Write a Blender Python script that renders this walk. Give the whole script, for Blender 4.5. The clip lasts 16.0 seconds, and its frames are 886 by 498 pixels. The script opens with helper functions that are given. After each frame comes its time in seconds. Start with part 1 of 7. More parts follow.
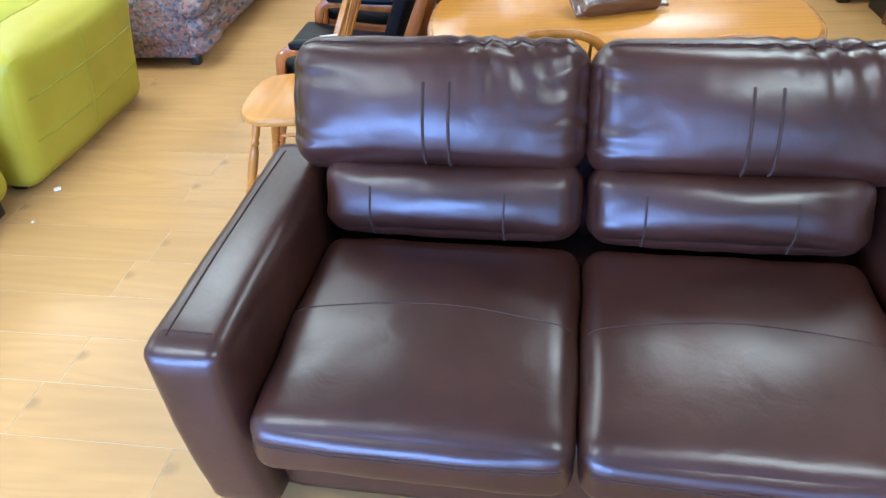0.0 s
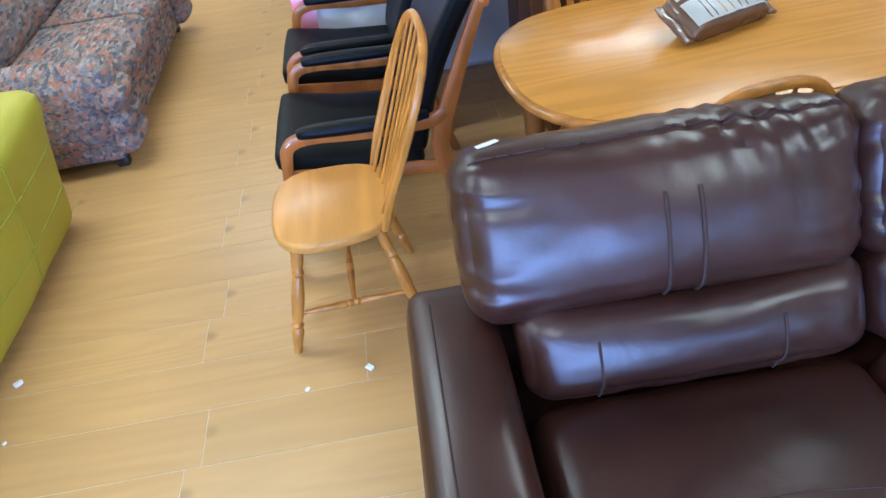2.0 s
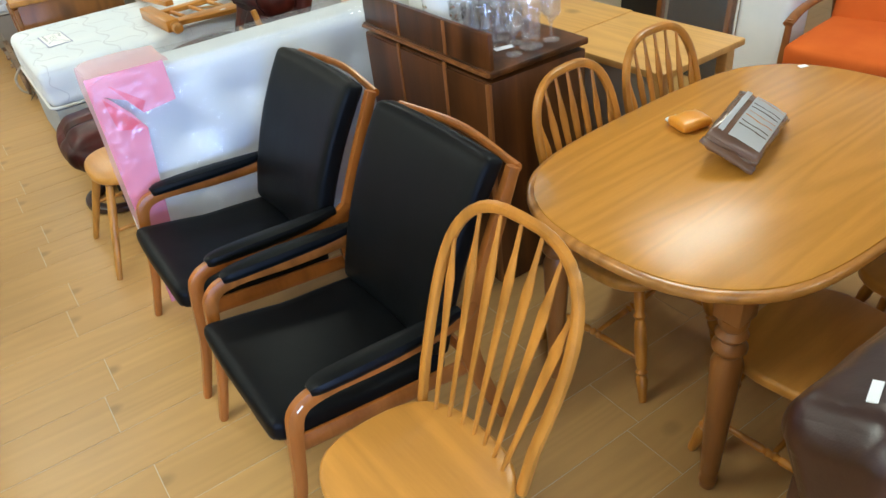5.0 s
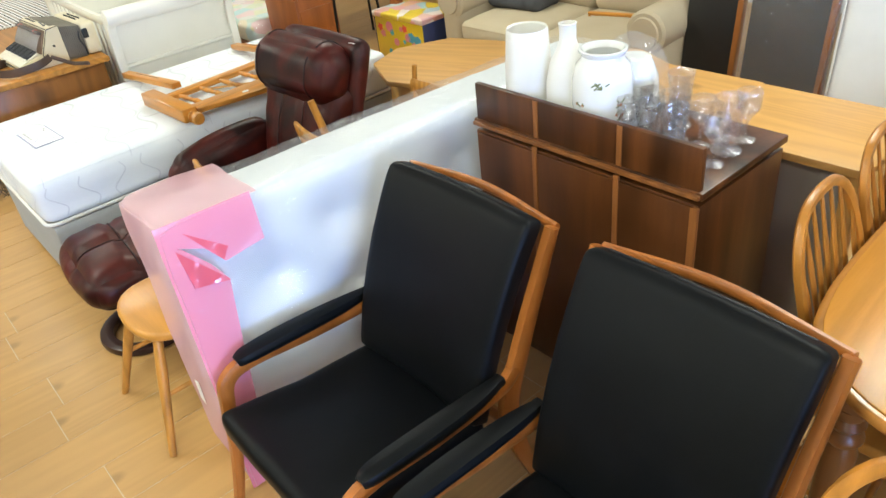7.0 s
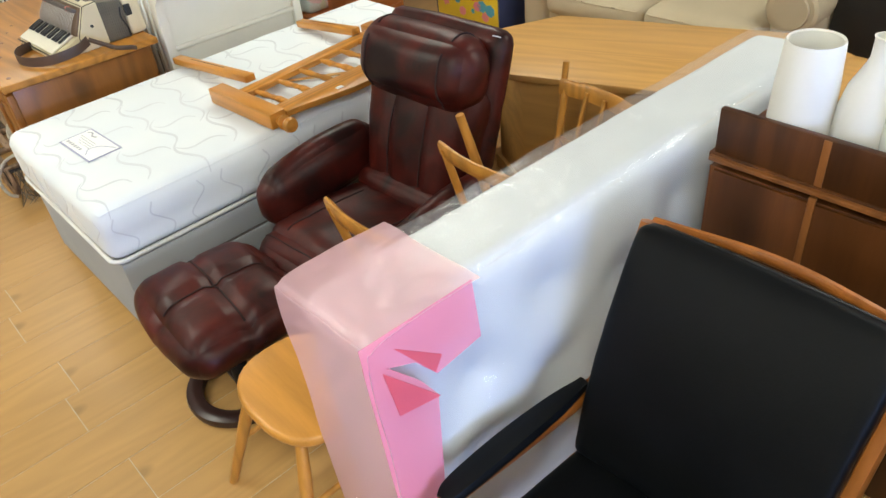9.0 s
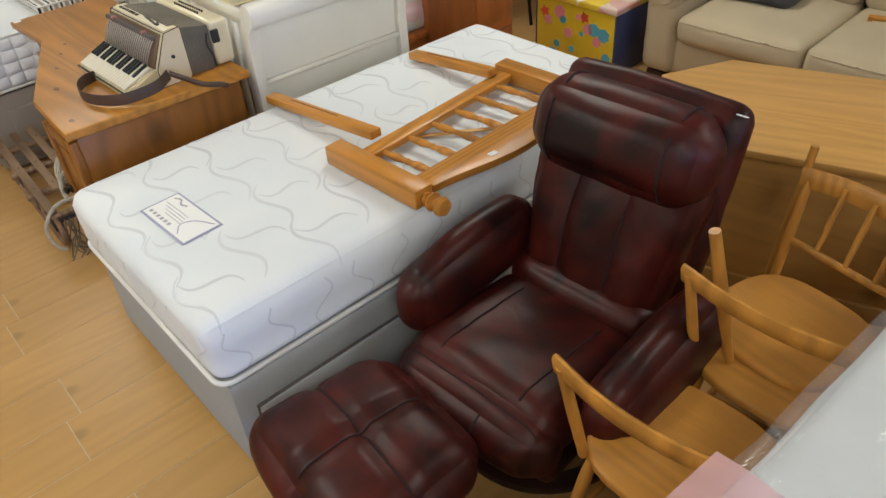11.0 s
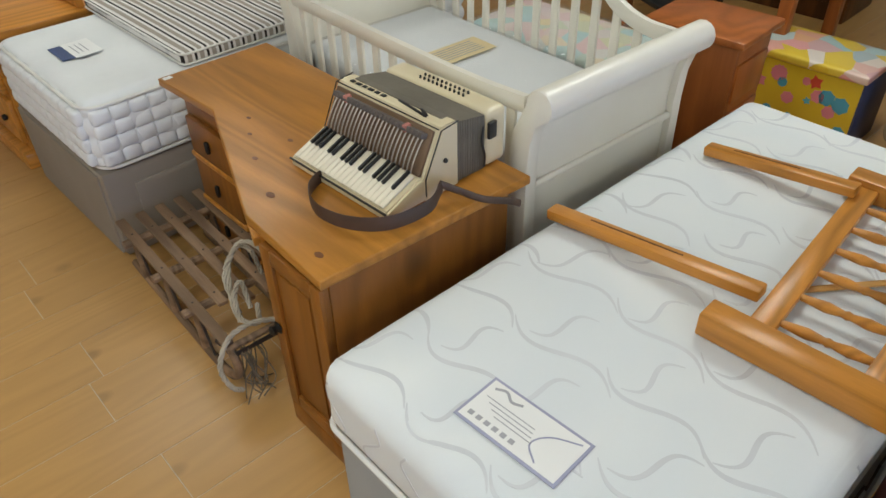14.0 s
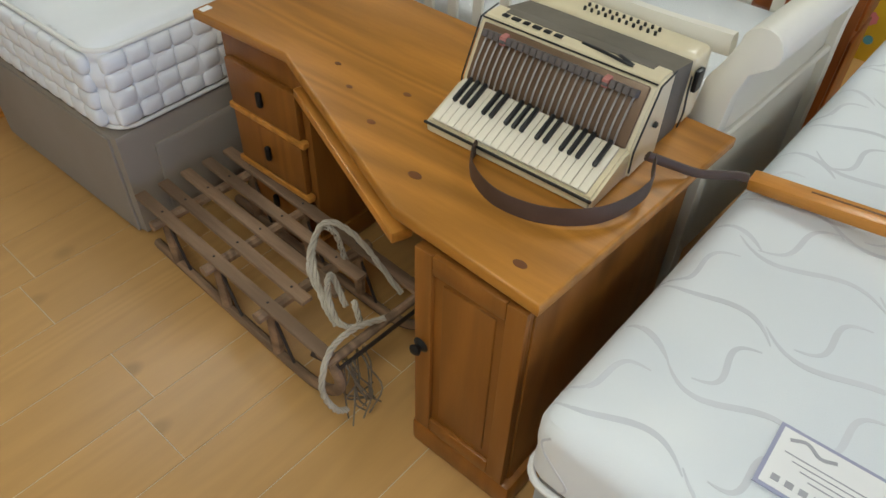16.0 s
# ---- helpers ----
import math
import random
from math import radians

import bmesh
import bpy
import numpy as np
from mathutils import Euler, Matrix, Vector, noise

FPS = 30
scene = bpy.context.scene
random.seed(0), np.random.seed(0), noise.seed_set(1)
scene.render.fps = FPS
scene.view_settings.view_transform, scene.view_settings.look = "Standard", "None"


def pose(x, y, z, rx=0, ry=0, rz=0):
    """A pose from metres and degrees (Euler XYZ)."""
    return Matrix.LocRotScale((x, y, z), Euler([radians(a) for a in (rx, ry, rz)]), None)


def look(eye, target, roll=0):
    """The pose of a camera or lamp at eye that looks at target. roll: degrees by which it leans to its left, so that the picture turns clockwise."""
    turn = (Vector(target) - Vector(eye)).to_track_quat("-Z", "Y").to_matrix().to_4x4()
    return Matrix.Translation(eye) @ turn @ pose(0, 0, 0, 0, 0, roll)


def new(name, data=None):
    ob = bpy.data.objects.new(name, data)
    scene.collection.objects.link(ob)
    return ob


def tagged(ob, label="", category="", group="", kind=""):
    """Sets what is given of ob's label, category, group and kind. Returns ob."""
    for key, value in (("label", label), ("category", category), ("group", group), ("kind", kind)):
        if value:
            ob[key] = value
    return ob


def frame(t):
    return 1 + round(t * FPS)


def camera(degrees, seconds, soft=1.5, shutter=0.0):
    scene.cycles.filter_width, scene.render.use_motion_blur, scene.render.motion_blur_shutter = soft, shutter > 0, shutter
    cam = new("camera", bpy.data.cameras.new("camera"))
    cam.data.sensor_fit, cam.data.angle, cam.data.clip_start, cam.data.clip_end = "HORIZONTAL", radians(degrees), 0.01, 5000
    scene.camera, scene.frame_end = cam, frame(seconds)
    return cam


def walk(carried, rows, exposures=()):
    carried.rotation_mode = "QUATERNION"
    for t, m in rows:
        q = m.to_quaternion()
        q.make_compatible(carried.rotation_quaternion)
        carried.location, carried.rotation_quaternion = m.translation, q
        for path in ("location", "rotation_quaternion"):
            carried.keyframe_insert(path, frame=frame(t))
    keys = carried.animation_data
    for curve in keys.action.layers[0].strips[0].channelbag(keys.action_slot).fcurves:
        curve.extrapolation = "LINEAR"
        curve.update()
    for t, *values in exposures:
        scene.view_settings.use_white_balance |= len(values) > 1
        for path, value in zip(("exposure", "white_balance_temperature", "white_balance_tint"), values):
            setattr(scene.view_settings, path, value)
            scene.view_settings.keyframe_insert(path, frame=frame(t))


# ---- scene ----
cam = camera(62.2, 16.0)
EXPOSURES = [(0, 1.15, 5150, 0), (1.5, 0.98, 5050, -2), (3, 0.68, 5350, -4), (5.5, 0.62, 6150, -5), (6.5, 0.9, 6200, -4), (7, 0.95, 6200, -2), (8.5, 0.78, 6350, 0),
             (11, 0.22, 6350, 5), (12.5, 0.07, 6300, 4), (16, 0.0, 6000, 2)]
PATH = [
    (0, (3.224, -0.155, 1.726), (1.95, 0.806, 0.52), -3.9),
    (0.5, (2.902, -0.141, 1.717), (1.675, 0.86, 0.494), -5.9),
    (1, (2.624, -0.109, 1.706), (1.424, 0.93, 0.488), -7.8),
    (1.5, (2.383, -0.103, 1.715), (1.261, 1.01, 0.488), -6.6),
    (2, (2.138, -0.203, 1.729), (1.123, 0.995, 0.49), -8.8),
    (2.5, (1.918, -0.26, 1.751), (1.015, 1.039, 0.527), -7.0),
    (3, (1.699, -0.218, 1.762), (0.886, 1.154, 0.555), -9.0),
    (3.2, (1.622, -0.214, 1.776), (0.865, 1.214, 0.598), -8.2),
    (5.3, (0.794, 0.105, 1.805), (0.561, 1.737, 0.673), -7.1),
    (5.5, (0.692, 0.148, 1.824), (0.519, 1.788, 0.692), -7.2),
    (6, (0.464, 0.265, 1.842), (0.34, 1.909, 0.71), -7.0),
    (6.5, (0.314, 0.505, 1.849), (0.145, 2.165, 0.746), -7.2),
    (7, (0.171, 0.691, 1.862), (0.03, 2.363, 0.774), -7.2),
    (7.5, (-0.077, 0.829, 1.885), (-0.128, 2.477, 0.753), -7.0),
    (8, (-0.258, 0.955, 1.879), (-0.254, 2.561, 0.687), -5.4),
    (8.5, (-0.381, 1.188, 1.873), (-0.44, 2.794, 0.683), -6.8),
    (8.7, (-0.416, 1.25, 1.879), (-0.503, 2.851, 0.682), -7.0),
    (10.8, (-0.977, 1.982, 1.875), (-1.036, 3.56, 0.647), -4.4),
    (11, (-1.04, 2.045, 1.876), (-1.123, 3.615, 0.64), -4.4),
    (11.5, (-1.254, 2.169, 1.889), (-1.279, 3.747, 0.661), -4.8),
    (12, (-1.429, 2.302, 1.861), (-1.473, 3.878, 0.63), -4.0),
    (12.5, (-1.57, 2.512, 1.847), (-1.695, 4.08, 0.612), -3.9),
    (13, (-1.689, 2.657, 1.839), (-1.819, 4.24, 0.624), -2.2),
    (13.5, (-1.884, 2.781, 1.838), (-1.97, 4.371, 0.628), -2.7),
    (14, (-2.066, 2.901, 1.838), (-2.092, 4.474, 0.603), -1.3),
    (14.5, (-2.193, 3.079, 1.827), (-2.244, 4.635, 0.571), -2.5),
    (15, (-2.282, 3.202, 1.757), (-2.316, 4.729, 0.466), -0.5),
    (15.5, (-2.438, 3.299, 1.703), (-2.371, 4.788, 0.37), 1.0),
    (16, (-2.636, 3.391, 1.67), (-2.453, 4.805, 0.267), 2.0),
]
walk(cam, [(t, look(eye, target, roll)) for t, eye, target, roll in PATH], EXPOSURES)

# ---------- light ----------
R2 = math.sqrt(0.5)


def uv(u, v):
    """Shop grid: u across the aisle, v along it."""
    return ((u - v) * R2, (u + v) * R2)


world = bpy.data.worlds.new("sky")
world.use_nodes = True
scene.world = world
wn = world.node_tree.nodes
sky = wn.new("ShaderNodeTexSky")
sky.sky_type = "NISHITA"
sky.sun_disc = False
sky.sun_elevation, sky.sun_rotation = radians(40), radians(200)
world.node_tree.links.new(sky.outputs[0], wn["Background"].inputs[0])
wn["Background"].inputs[1].default_value = 0.12
sun_data = bpy.data.lights.new("sun", "SUN")
sun_data.energy, sun_data.angle, sun_data.color = 2.0, radians(3), (1, 0.95, 0.88)
sun = new("sun", sun_data)
sun.matrix_world = look((-6, -12, 10), (0, 0, 0))


def area(name, m, sx, sy, watts, color):
    d = bpy.data.lights.new(name, "AREA")
    d.shape, d.size, d.size_y, d.energy, d.color = "RECTANGLE", sx, sy, watts, color
    ob = new(name, d)
    ob.matrix_world = m
    return ob


TUBE_W = 24
# daylight lamps at the shop window; the second kept weak to dim sofa reflections
for u, wide, watts in ((-0.5, 4.8, 260), (3.6, 2.6, 22)):
    wx, wy = uv(u, -4.75)
    area("window_daylight", look((wx, wy, 1.0), (*uv(u, 2), 0.8)), wide, 1.1, watts, (0.33, 0.47, 1.0))

# ---------- materials ----------
MATS = {}


def mat_base(name, rough=0.5, metallic=0.0, coat=0.0, spec=0.5):
    m = bpy.data.materials.new(name)
    m.use_nodes = True
    b = m.node_tree.nodes["Principled BSDF"]
    b.inputs["Roughness"].default_value = rough
    b.inputs["Metallic"].default_value = metallic
    b.inputs["Coat Weight"].default_value = coat
    b.inputs["Coat Roughness"].default_value = 0.15
    b.inputs["Specular IOR Level"].default_value = spec
    MATS[name] = m
    return m, m.node_tree.nodes, m.node_tree.links, b


def coords(N, L, scale, rot=(0, 0, 0)):
    tc, mp = N.new("ShaderNodeTexCoord"), N.new("ShaderNodeMapping")
    mp.inputs["Scale"].default_value = scale
    mp.inputs["Rotation"].default_value = rot
    L.new(tc.outputs["Object"], mp.inputs[0])
    return mp.outputs[0]


def noise_tex(N, L, vec, scale, detail=4, rough=0.55, dist=0.0):
    n = N.new("ShaderNodeTexNoise")
    n.inputs["Scale"].default_value, n.inputs["Detail"].default_value = scale, detail
    n.inputs["Roughness"].default_value, n.inputs["Distortion"].default_value = rough, dist
    if vec:
        L.new(vec, n.inputs["Vector"])
    return n.outputs[0]


def ramp(N, L, fac, stops):
    r = N.new("ShaderNodeValToRGB")
    e = r.color_ramp.elements
    e[0].position, e[0].color = stops[0][0], (*stops[0][1], 1)
    e[1].position, e[1].color = stops[-1][0], (*stops[-1][1], 1)
    for p, c in stops[1:-1]:
        x = e.new(p)
        x.color = (*c, 1)
    L.new(fac, r.inputs[0])
    return r.outputs[0]


def mix(N, L, a, b, fac, mode="MIX"):
    m = N.new("ShaderNodeMix")
    m.data_type, m.blend_type = "RGBA", mode
    for sock, val in ((m.inputs[0], fac), (m.inputs[6], a), (m.inputs[7], b)):
        if isinstance(val, (int, float)):
            sock.default_value = val
        elif isinstance(val, tuple):
            sock.default_value = (*val, 1)
        else:
            L.new(val, sock)
    return m.outputs[2]


def bump(N, L, b, height, strength, dist=0.005, prev=None):
    n = N.new("ShaderNodeBump")
    n.inputs["Strength"].default_value, n.inputs["Distance"].default_value = strength, dist
    L.new(height, n.inputs["Height"])
    if prev:
        L.new(prev, n.inputs["Normal"])
    L.new(n.outputs[0], b.inputs["Normal"])
    return n.outputs[0]


def shade(c, k):
    return tuple(min(1, x * k) for x in c)


def wood(name, c, axis=0, grain=1.0, rough=0.35, coat=0.25, knots=0.0, contrast=1.0, vary=0.15, knot=0.25):
    m, N, L, b = mat_base(name, rough, 0, coat * 0.3, 0.35)
    sc = [9.0 * grain] * 3
    sc[axis] = 0.9 * grain
    v = coords(N, L, sc)
    info = N.new("ShaderNodeObjectInfo")
    shift = N.new("ShaderNodeVectorMath")
    shift.operation = "MULTIPLY_ADD"
    comb = N.new("ShaderNodeCombineXYZ")
    for i in range(3):
        L.new(info.outputs["Random"], comb.inputs[i])
    shift.inputs[1].default_value = (13, 17, 11)
    L.new(comb.outputs[0], shift.inputs[0])
    L.new(v, shift.inputs[2])
    v = shift.outputs[0]
    big = noise_tex(N, L, v, 0.7, 3, 0.5, 1.2)
    soft_n = noise_tex(N, L, v, 0.22, 2.0, 0.45, 0.3)
    k1 = N.new("ShaderNodeMath")
    k1.operation = "MULTIPLY"
    k1.inputs[1].default_value = 95.0
    L.new(soft_n, k1.inputs[0])
    k2 = N.new("ShaderNodeMath")
    k2.operation = "SINE"
    L.new(k1.outputs[0], k2.inputs[0])
    k3 = N.new("ShaderNodeMath")
    k3.operation = "MULTIPLY_ADD"
    k3.inputs[1].default_value = k3.inputs[2].default_value = 0.5
    L.new(k2.outputs[0], k3.inputs[0])
    w = k3
    fine = noise_tex(N, L, v, 7.0, 5, 0.7)
    k = 0.22 * contrast
    col = ramp(N, L, w.outputs[0], [(0.0, shade(c, 1 - k)), (0.55, c), (1.0, shade(c, 1 + k * 0.6))])
    col = mix(N, L, col, ramp(N, L, fine, [(0.3, (0.55, 0.5, 0.45)), (0.6, (1, 1, 1))]), 0.35 * contrast, "MULTIPLY")
    col = mix(N, L, col, ramp(N, L, big, [(0.25, (1 - vary,) * 3), (0.75, (1, 1, 1))]), 1.0, "MULTIPLY")
    if knots:
        vo = N.new("ShaderNodeTexVoronoi")
        vo.inputs["Scale"].default_value = knots
        ks = [1.0] * 3
        ks[axis] = 0.7
        L.new(coords(N, L, ks), vo.inputs["Vector"])
        col = mix(N, L, col, shade(c, knot), ramp(N, L, vo.outputs["Distance"], [(0.055, (1, 1, 1)), (0.13, (0, 0, 0))]))
    tint = mix(N, L, col, shade(c, 0.75), info.outputs["Random"])
    col = mix(N, L, col, tint, 0.35)
    L.new(col, b.inputs["Base Color"])
    bump(N, L, b, fine, 0.12, 0.002)
    return m


def leather(name, c, c2, rough=0.35, coat=0.3, mottle=2.5, crease=0.35, spec=0.5, lacquer=0.2):
    m, N, L, b = mat_base(name, rough, 0, coat, spec)
    b.inputs["Coat Roughness"].default_value = lacquer
    v = coords(N, L, (1, 1, 1))
    a = noise_tex(N, L, v, mottle, 5, 0.6, 0.4)
    L.new(ramp(N, L, a, [(0.35, c), (0.7, c2)]), b.inputs["Base Color"])
    vo = N.new("ShaderNodeTexVoronoi")
    vo.inputs["Scale"].default_value = 260
    L.new(v, vo.inputs["Vector"])
    p = bump(N, L, b, vo.outputs["Distance"], 0.12, 0.001)
    wr = noise_tex(N, L, v, 9, 3, 0.5, 0.8)
    p = bump(N, L, b, wr, crease * 0.5, 0.008, p)
    p = bump(N, L, b, noise_tex(N, L, v, 38, 4, 0.6, 1.2), crease * 0.22, 0.003, p)
    L.new(p, b.inputs["Coat Normal"])
    r = N.new("ShaderNodeMapRange")
    r.inputs[3].default_value, r.inputs[4].default_value = rough - 0.07, rough + 0.1
    L.new(a, r.inputs[0])
    L.new(r.outputs[0], b.inputs["Roughness"])
    return m


def cloth(name, c, c2=None, rough=0.9, scale=3.0, weave=300, strength=0.25):
    m, N, L, b = mat_base(name, rough, 0, 0, 0.2)
    v = coords(N, L, (1, 1, 1))
    a = noise_tex(N, L, v, scale, 4)
    L.new(ramp(N, L, a, [(0.3, c), (0.7, c2 or shade(c, 0.85))]), b.inputs["Base Color"])
    f = noise_tex(N, L, v, weave, 2)
    p = bump(N, L, b, f, strength, 0.002)
    bump(N, L, b, noise_tex(N, L, v, 9, 3), 0.25, 0.01, p)
    return m


def paint(name, c, rough=0.45, coat=0.0, metallic=0.0, dirt=0.12):
    m, N, L, b = mat_base(name, rough, metallic, coat)
    v = coords(N, L, (1, 1, 1))
    a = noise_tex(N, L, v, 4, 5)
    L.new(ramp(N, L, a, [(0.3, shade(c, 1 - dirt)), (0.65, c)]), b.inputs["Base Color"])
    bump(N, L, b, noise_tex(N, L, v, 60, 3), 0.06, 0.002)
    return m


leather("brown_leather", (0.027, 0.0088, 0.0052), (0.048, 0.0165, 0.0095), 0.32, 0.0, 3, 0.5, 0.58)
leather("oxblood_leather", (0.012, 0.003, 0.0025), (0.085, 0.010, 0.006), 0.42, 0.10, 5.5, 0.5, 0.22, 0.26)
leather("black_vinyl", (0.003, 0.0034, 0.0036), (0.005, 0.0055, 0.006), 0.42, 0.0, 3, 0.2, 0.12)
leather("lime_leather", (0.36, 0.315, 0.016), (0.41, 0.365, 0.026), 0.46, 0.0, 3, 0.35, 0.4)
leather("strap_leather", (0.05, 0.03, 0.022), (0.085, 0.05, 0.035), 0.5, 0.0, 8, 0.3)
paint("seam_brown", (0.04, 0.018, 0.011), 0.85)
paint("seam_red", (0.018, 0.004, 0.004), 0.8)
paint("seam_lime", (0.30, 0.30, 0.02), 0.5)
paint("seam_black", (0.008, 0.008, 0.009), 0.5)
wood("golden_oak", (0.54, 0.22, 0.032), 2, 1.2, 0.32, 0.35)
wood("golden_seat", (0.61, 0.28, 0.052), 0, 1.6, 0.32, 0.25, 0, 0.6)
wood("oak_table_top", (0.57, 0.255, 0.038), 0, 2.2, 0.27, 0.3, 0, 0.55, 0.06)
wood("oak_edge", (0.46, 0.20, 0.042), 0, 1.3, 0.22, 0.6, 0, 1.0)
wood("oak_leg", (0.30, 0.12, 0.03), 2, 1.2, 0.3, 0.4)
wood("teak", (0.40, 0.135, 0.025), 2, 1.2, 0.33, 0.3)
wood("beech", (0.57, 0.265, 0.05), 2, 1.1, 0.35, 0.25)
wood("honey_pine", (0.60, 0.26, 0.045), 0, 1.8, 0.3, 0.3, 2.2)
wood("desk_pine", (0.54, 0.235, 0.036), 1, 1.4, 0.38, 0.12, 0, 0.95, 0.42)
# same pine, darkened to carry the shade on the desk's sides and drawers
wood("desk_pine_shaded", (0.28, 0.108, 0.018), 2, 1.5, 0.36, 0.2, 2.0, 0.7)
wood("pale_pine", (0.62, 0.34, 0.10), 0, 1.7, 0.42, 0.1, 3.0, 0.35)
wood("orange_wood", (0.42, 0.13, 0.03), 2, 0.8, 0.33, 0.3)
wood("walnut", (0.155, 0.052, 0.012), 2, 0.7, 0.36, 0.1, 0, 1.8, 0.9)
wood("walnut_light", (0.27, 0.10, 0.025), 2, 1.0, 0.35, 0.2)
wood("old_slat", (0.31, 0.20, 0.12), 0, 1.4, 0.7, 0.0, 0, 1.6, 0.35)
wood("dark_base", (0.035, 0.015, 0.012), 0, 1.0, 0.3, 0.4)
paint("old_iron", (0.06, 0.05, 0.045), 0.6, 0, 0.6)
paint("black_iron", (0.02, 0.018, 0.016), 0.5, 0, 0.5)
paint("cot_white", (0.80, 0.77, 0.68), 0.35, 0.15, 0, 0.05)
paint("ceramic_white", (0.82, 0.82, 0.79), 0.12, 0.4, 0, 0.03)
paint("ceramic_matt", (0.80, 0.78, 0.72), 0.55, 0, 0, 0.05)
paint("plaster", (0.64, 0.62, 0.57), 0.8)
paint("ceiling_white", (0.52, 0.52, 0.50), 0.9)
paint("knot_brown", (0.19, 0.07, 0.018), 0.45, 0, 0, 0.5)
paint("joint_pale", (0.62, 0.54, 0.40), 0.9)
paint("swirl_thread", (0.65, 0.67, 0.71), 0.8)
paint("skirting_white", (0.75, 0.74, 0.7), 0.5)
paint("black_plastic", (0.012, 0.012, 0.012), 0.4)
paint("ivory", (0.74, 0.65, 0.44), 0.28, 0.2, 0, 0.12)
paint("white_key", (0.80, 0.74, 0.60), 0.25, 0.2, 0, 0.08)
paint("grille_brown", (0.19, 0.12, 0.07), 0.4, 0, 0.3, 0.25)
paint("steel_rod", (0.45, 0.42, 0.38), 0.35, 0, 0.9, 0.2)
paint("felt_grey", (0.14, 0.12, 0.11), 0.9, 0, 0, 0.3)
paint("felt_pink", (0.45, 0.18, 0.15), 0.9)
cloth("bellows_grey", (0.14, 0.125, 0.10), (0.20, 0.18, 0.145), 0.8, 6)
cloth("beige_cloth", (0.50, 0.42, 0.29), (0.46, 0.38, 0.26), 0.95, 3)
cloth("divan_grey", (0.36, 0.38, 0.40), (0.40, 0.42, 0.44), 0.95, 3)
cloth("divan_taupe", (0.27, 0.235, 0.195), (0.30, 0.26, 0.22), 0.95, 3)
cloth("mattress_white", (0.76, 0.775, 0.79), (0.70, 0.715, 0.73), 0.9, 4)
cloth("wrapped_quilt", (0.63, 0.655, 0.67), (0.69, 0.71, 0.72), 0.8, 5)
cloth("piping_white", (0.78, 0.77, 0.74), None, 0.8)
cloth("orange_cloth", (0.55, 0.10, 0.015), (0.62, 0.13, 0.02), 0.95, 5)
cloth("grey_cloth", (0.05, 0.05, 0.055), (0.09, 0.09, 0.095), 0.9, 8)
cloth("rope_white", (0.52, 0.47, 0.38), (0.36, 0.31, 0.24), 0.95, 20)
cloth("rope_dark", (0.12, 0.09, 0.06), (0.2, 0.16, 0.11), 0.95, 20)
paint("label_white", (0.82, 0.82, 0.82), 0.5, 0, 0, 0.02)
paint("label_blue", (0.04, 0.07, 0.18), 0.5)
paint("label_lilac", (0.36, 0.37, 0.52), 0.6)
paint("print_grey", (0.40, 0.40, 0.44), 0.6)
paint("paper_crumb", (0.85, 0.83, 0.78), 0.8)
paint("bag_brown", (0.16, 0.085, 0.05), 0.25, 0.5)
paint("bag_silver", (0.84, 0.84, 0.83), 0.4, 0.15)
paint("bag_print", (0.30, 0.20, 0.15), 0.4)
paint("bag_orange", (0.80, 0.32, 0.03), 0.3, 0.4)
paint("picture_mat", (0.85, 0.84, 0.8), 0.7)
paint("toy_yellow", (0.72, 0.50, 0.03), 0.3, 0.3)
paint("toy_blue", (0.03, 0.045, 0.13), 0.4, 0.1)
paint("toy_pink", (0.75, 0.25, 0.30), 0.3, 0.3)
paint("toy_red", (0.70, 0.09, 0.05), 0.3, 0.3)
paint("toy_cyan", (0.10, 0.38, 0.52), 0.3, 0.3)
paint("flower_rust", (0.45, 0.16, 0.06), 0.4)
paint("leaf_green", (0.20, 0.22, 0.10), 0.4)
paint("tape_yellow", (0.75, 0.62, 0.35), 0.4)


def swirl_mattress():
    m, N, L, b = mat_base("swirl_ticking", 0.85, 0, 0, 0.2)
    v = coords(N, L, (1.0, 1.0, 0.9))
    n1 = noise_tex(N, L, v, 2.6, 0.6, 0.3, 1.4)
    L.new(ramp(N, L, n1, [(0.3, (0.71, 0.745, 0.78)), (0.7, (0.76, 0.785, 0.80))]), b.inputs["Base Color"])
    p = bump(N, L, b, n1, 0.15, 0.01)
    p = bump(N, L, b, noise_tex(N, L, v, 420, 2), 0.2, 0.002, p)
    bump(N, L, b, noise_tex(N, L, v, 6, 2), 0.25, 0.012, p)


def stripes():
    m, N, L, b = mat_base("striped_ticking", 0.9, 0, 0, 0.2)
    v = coords(N, L, (1, 1, 1))
    sx = N.new("ShaderNodeSeparateXYZ")
    L.new(v, sx.inputs[0])
    fr = N.new("ShaderNodeMath")
    fr.operation = "PINGPONG"
    fr.inputs[1].default_value = 0.026
    L.new(sx.outputs[0], fr.inputs[0])
    mul = N.new("ShaderNodeMath")
    mul.operation = "MULTIPLY"
    mul.inputs[1].default_value = 1 / 0.026
    L.new(fr.outputs[0], mul.inputs[0])
    col = ramp(N, L, mul.outputs[0], [(0.0, (0.03, 0.026, 0.025)), (0.17, (0.03, 0.026, 0.025)), (0.22, (0.74, 0.72, 0.70)), (0.62, (0.74, 0.72, 0.70)), (0.66, (0.36, 0.32, 0.28)), (1.0, (0.36, 0.32, 0.28))])
    L.new(col, b.inputs["Base Color"])
    bump(N, L, b, noise_tex(N, L, v, 300, 2), 0.2, 0.002)


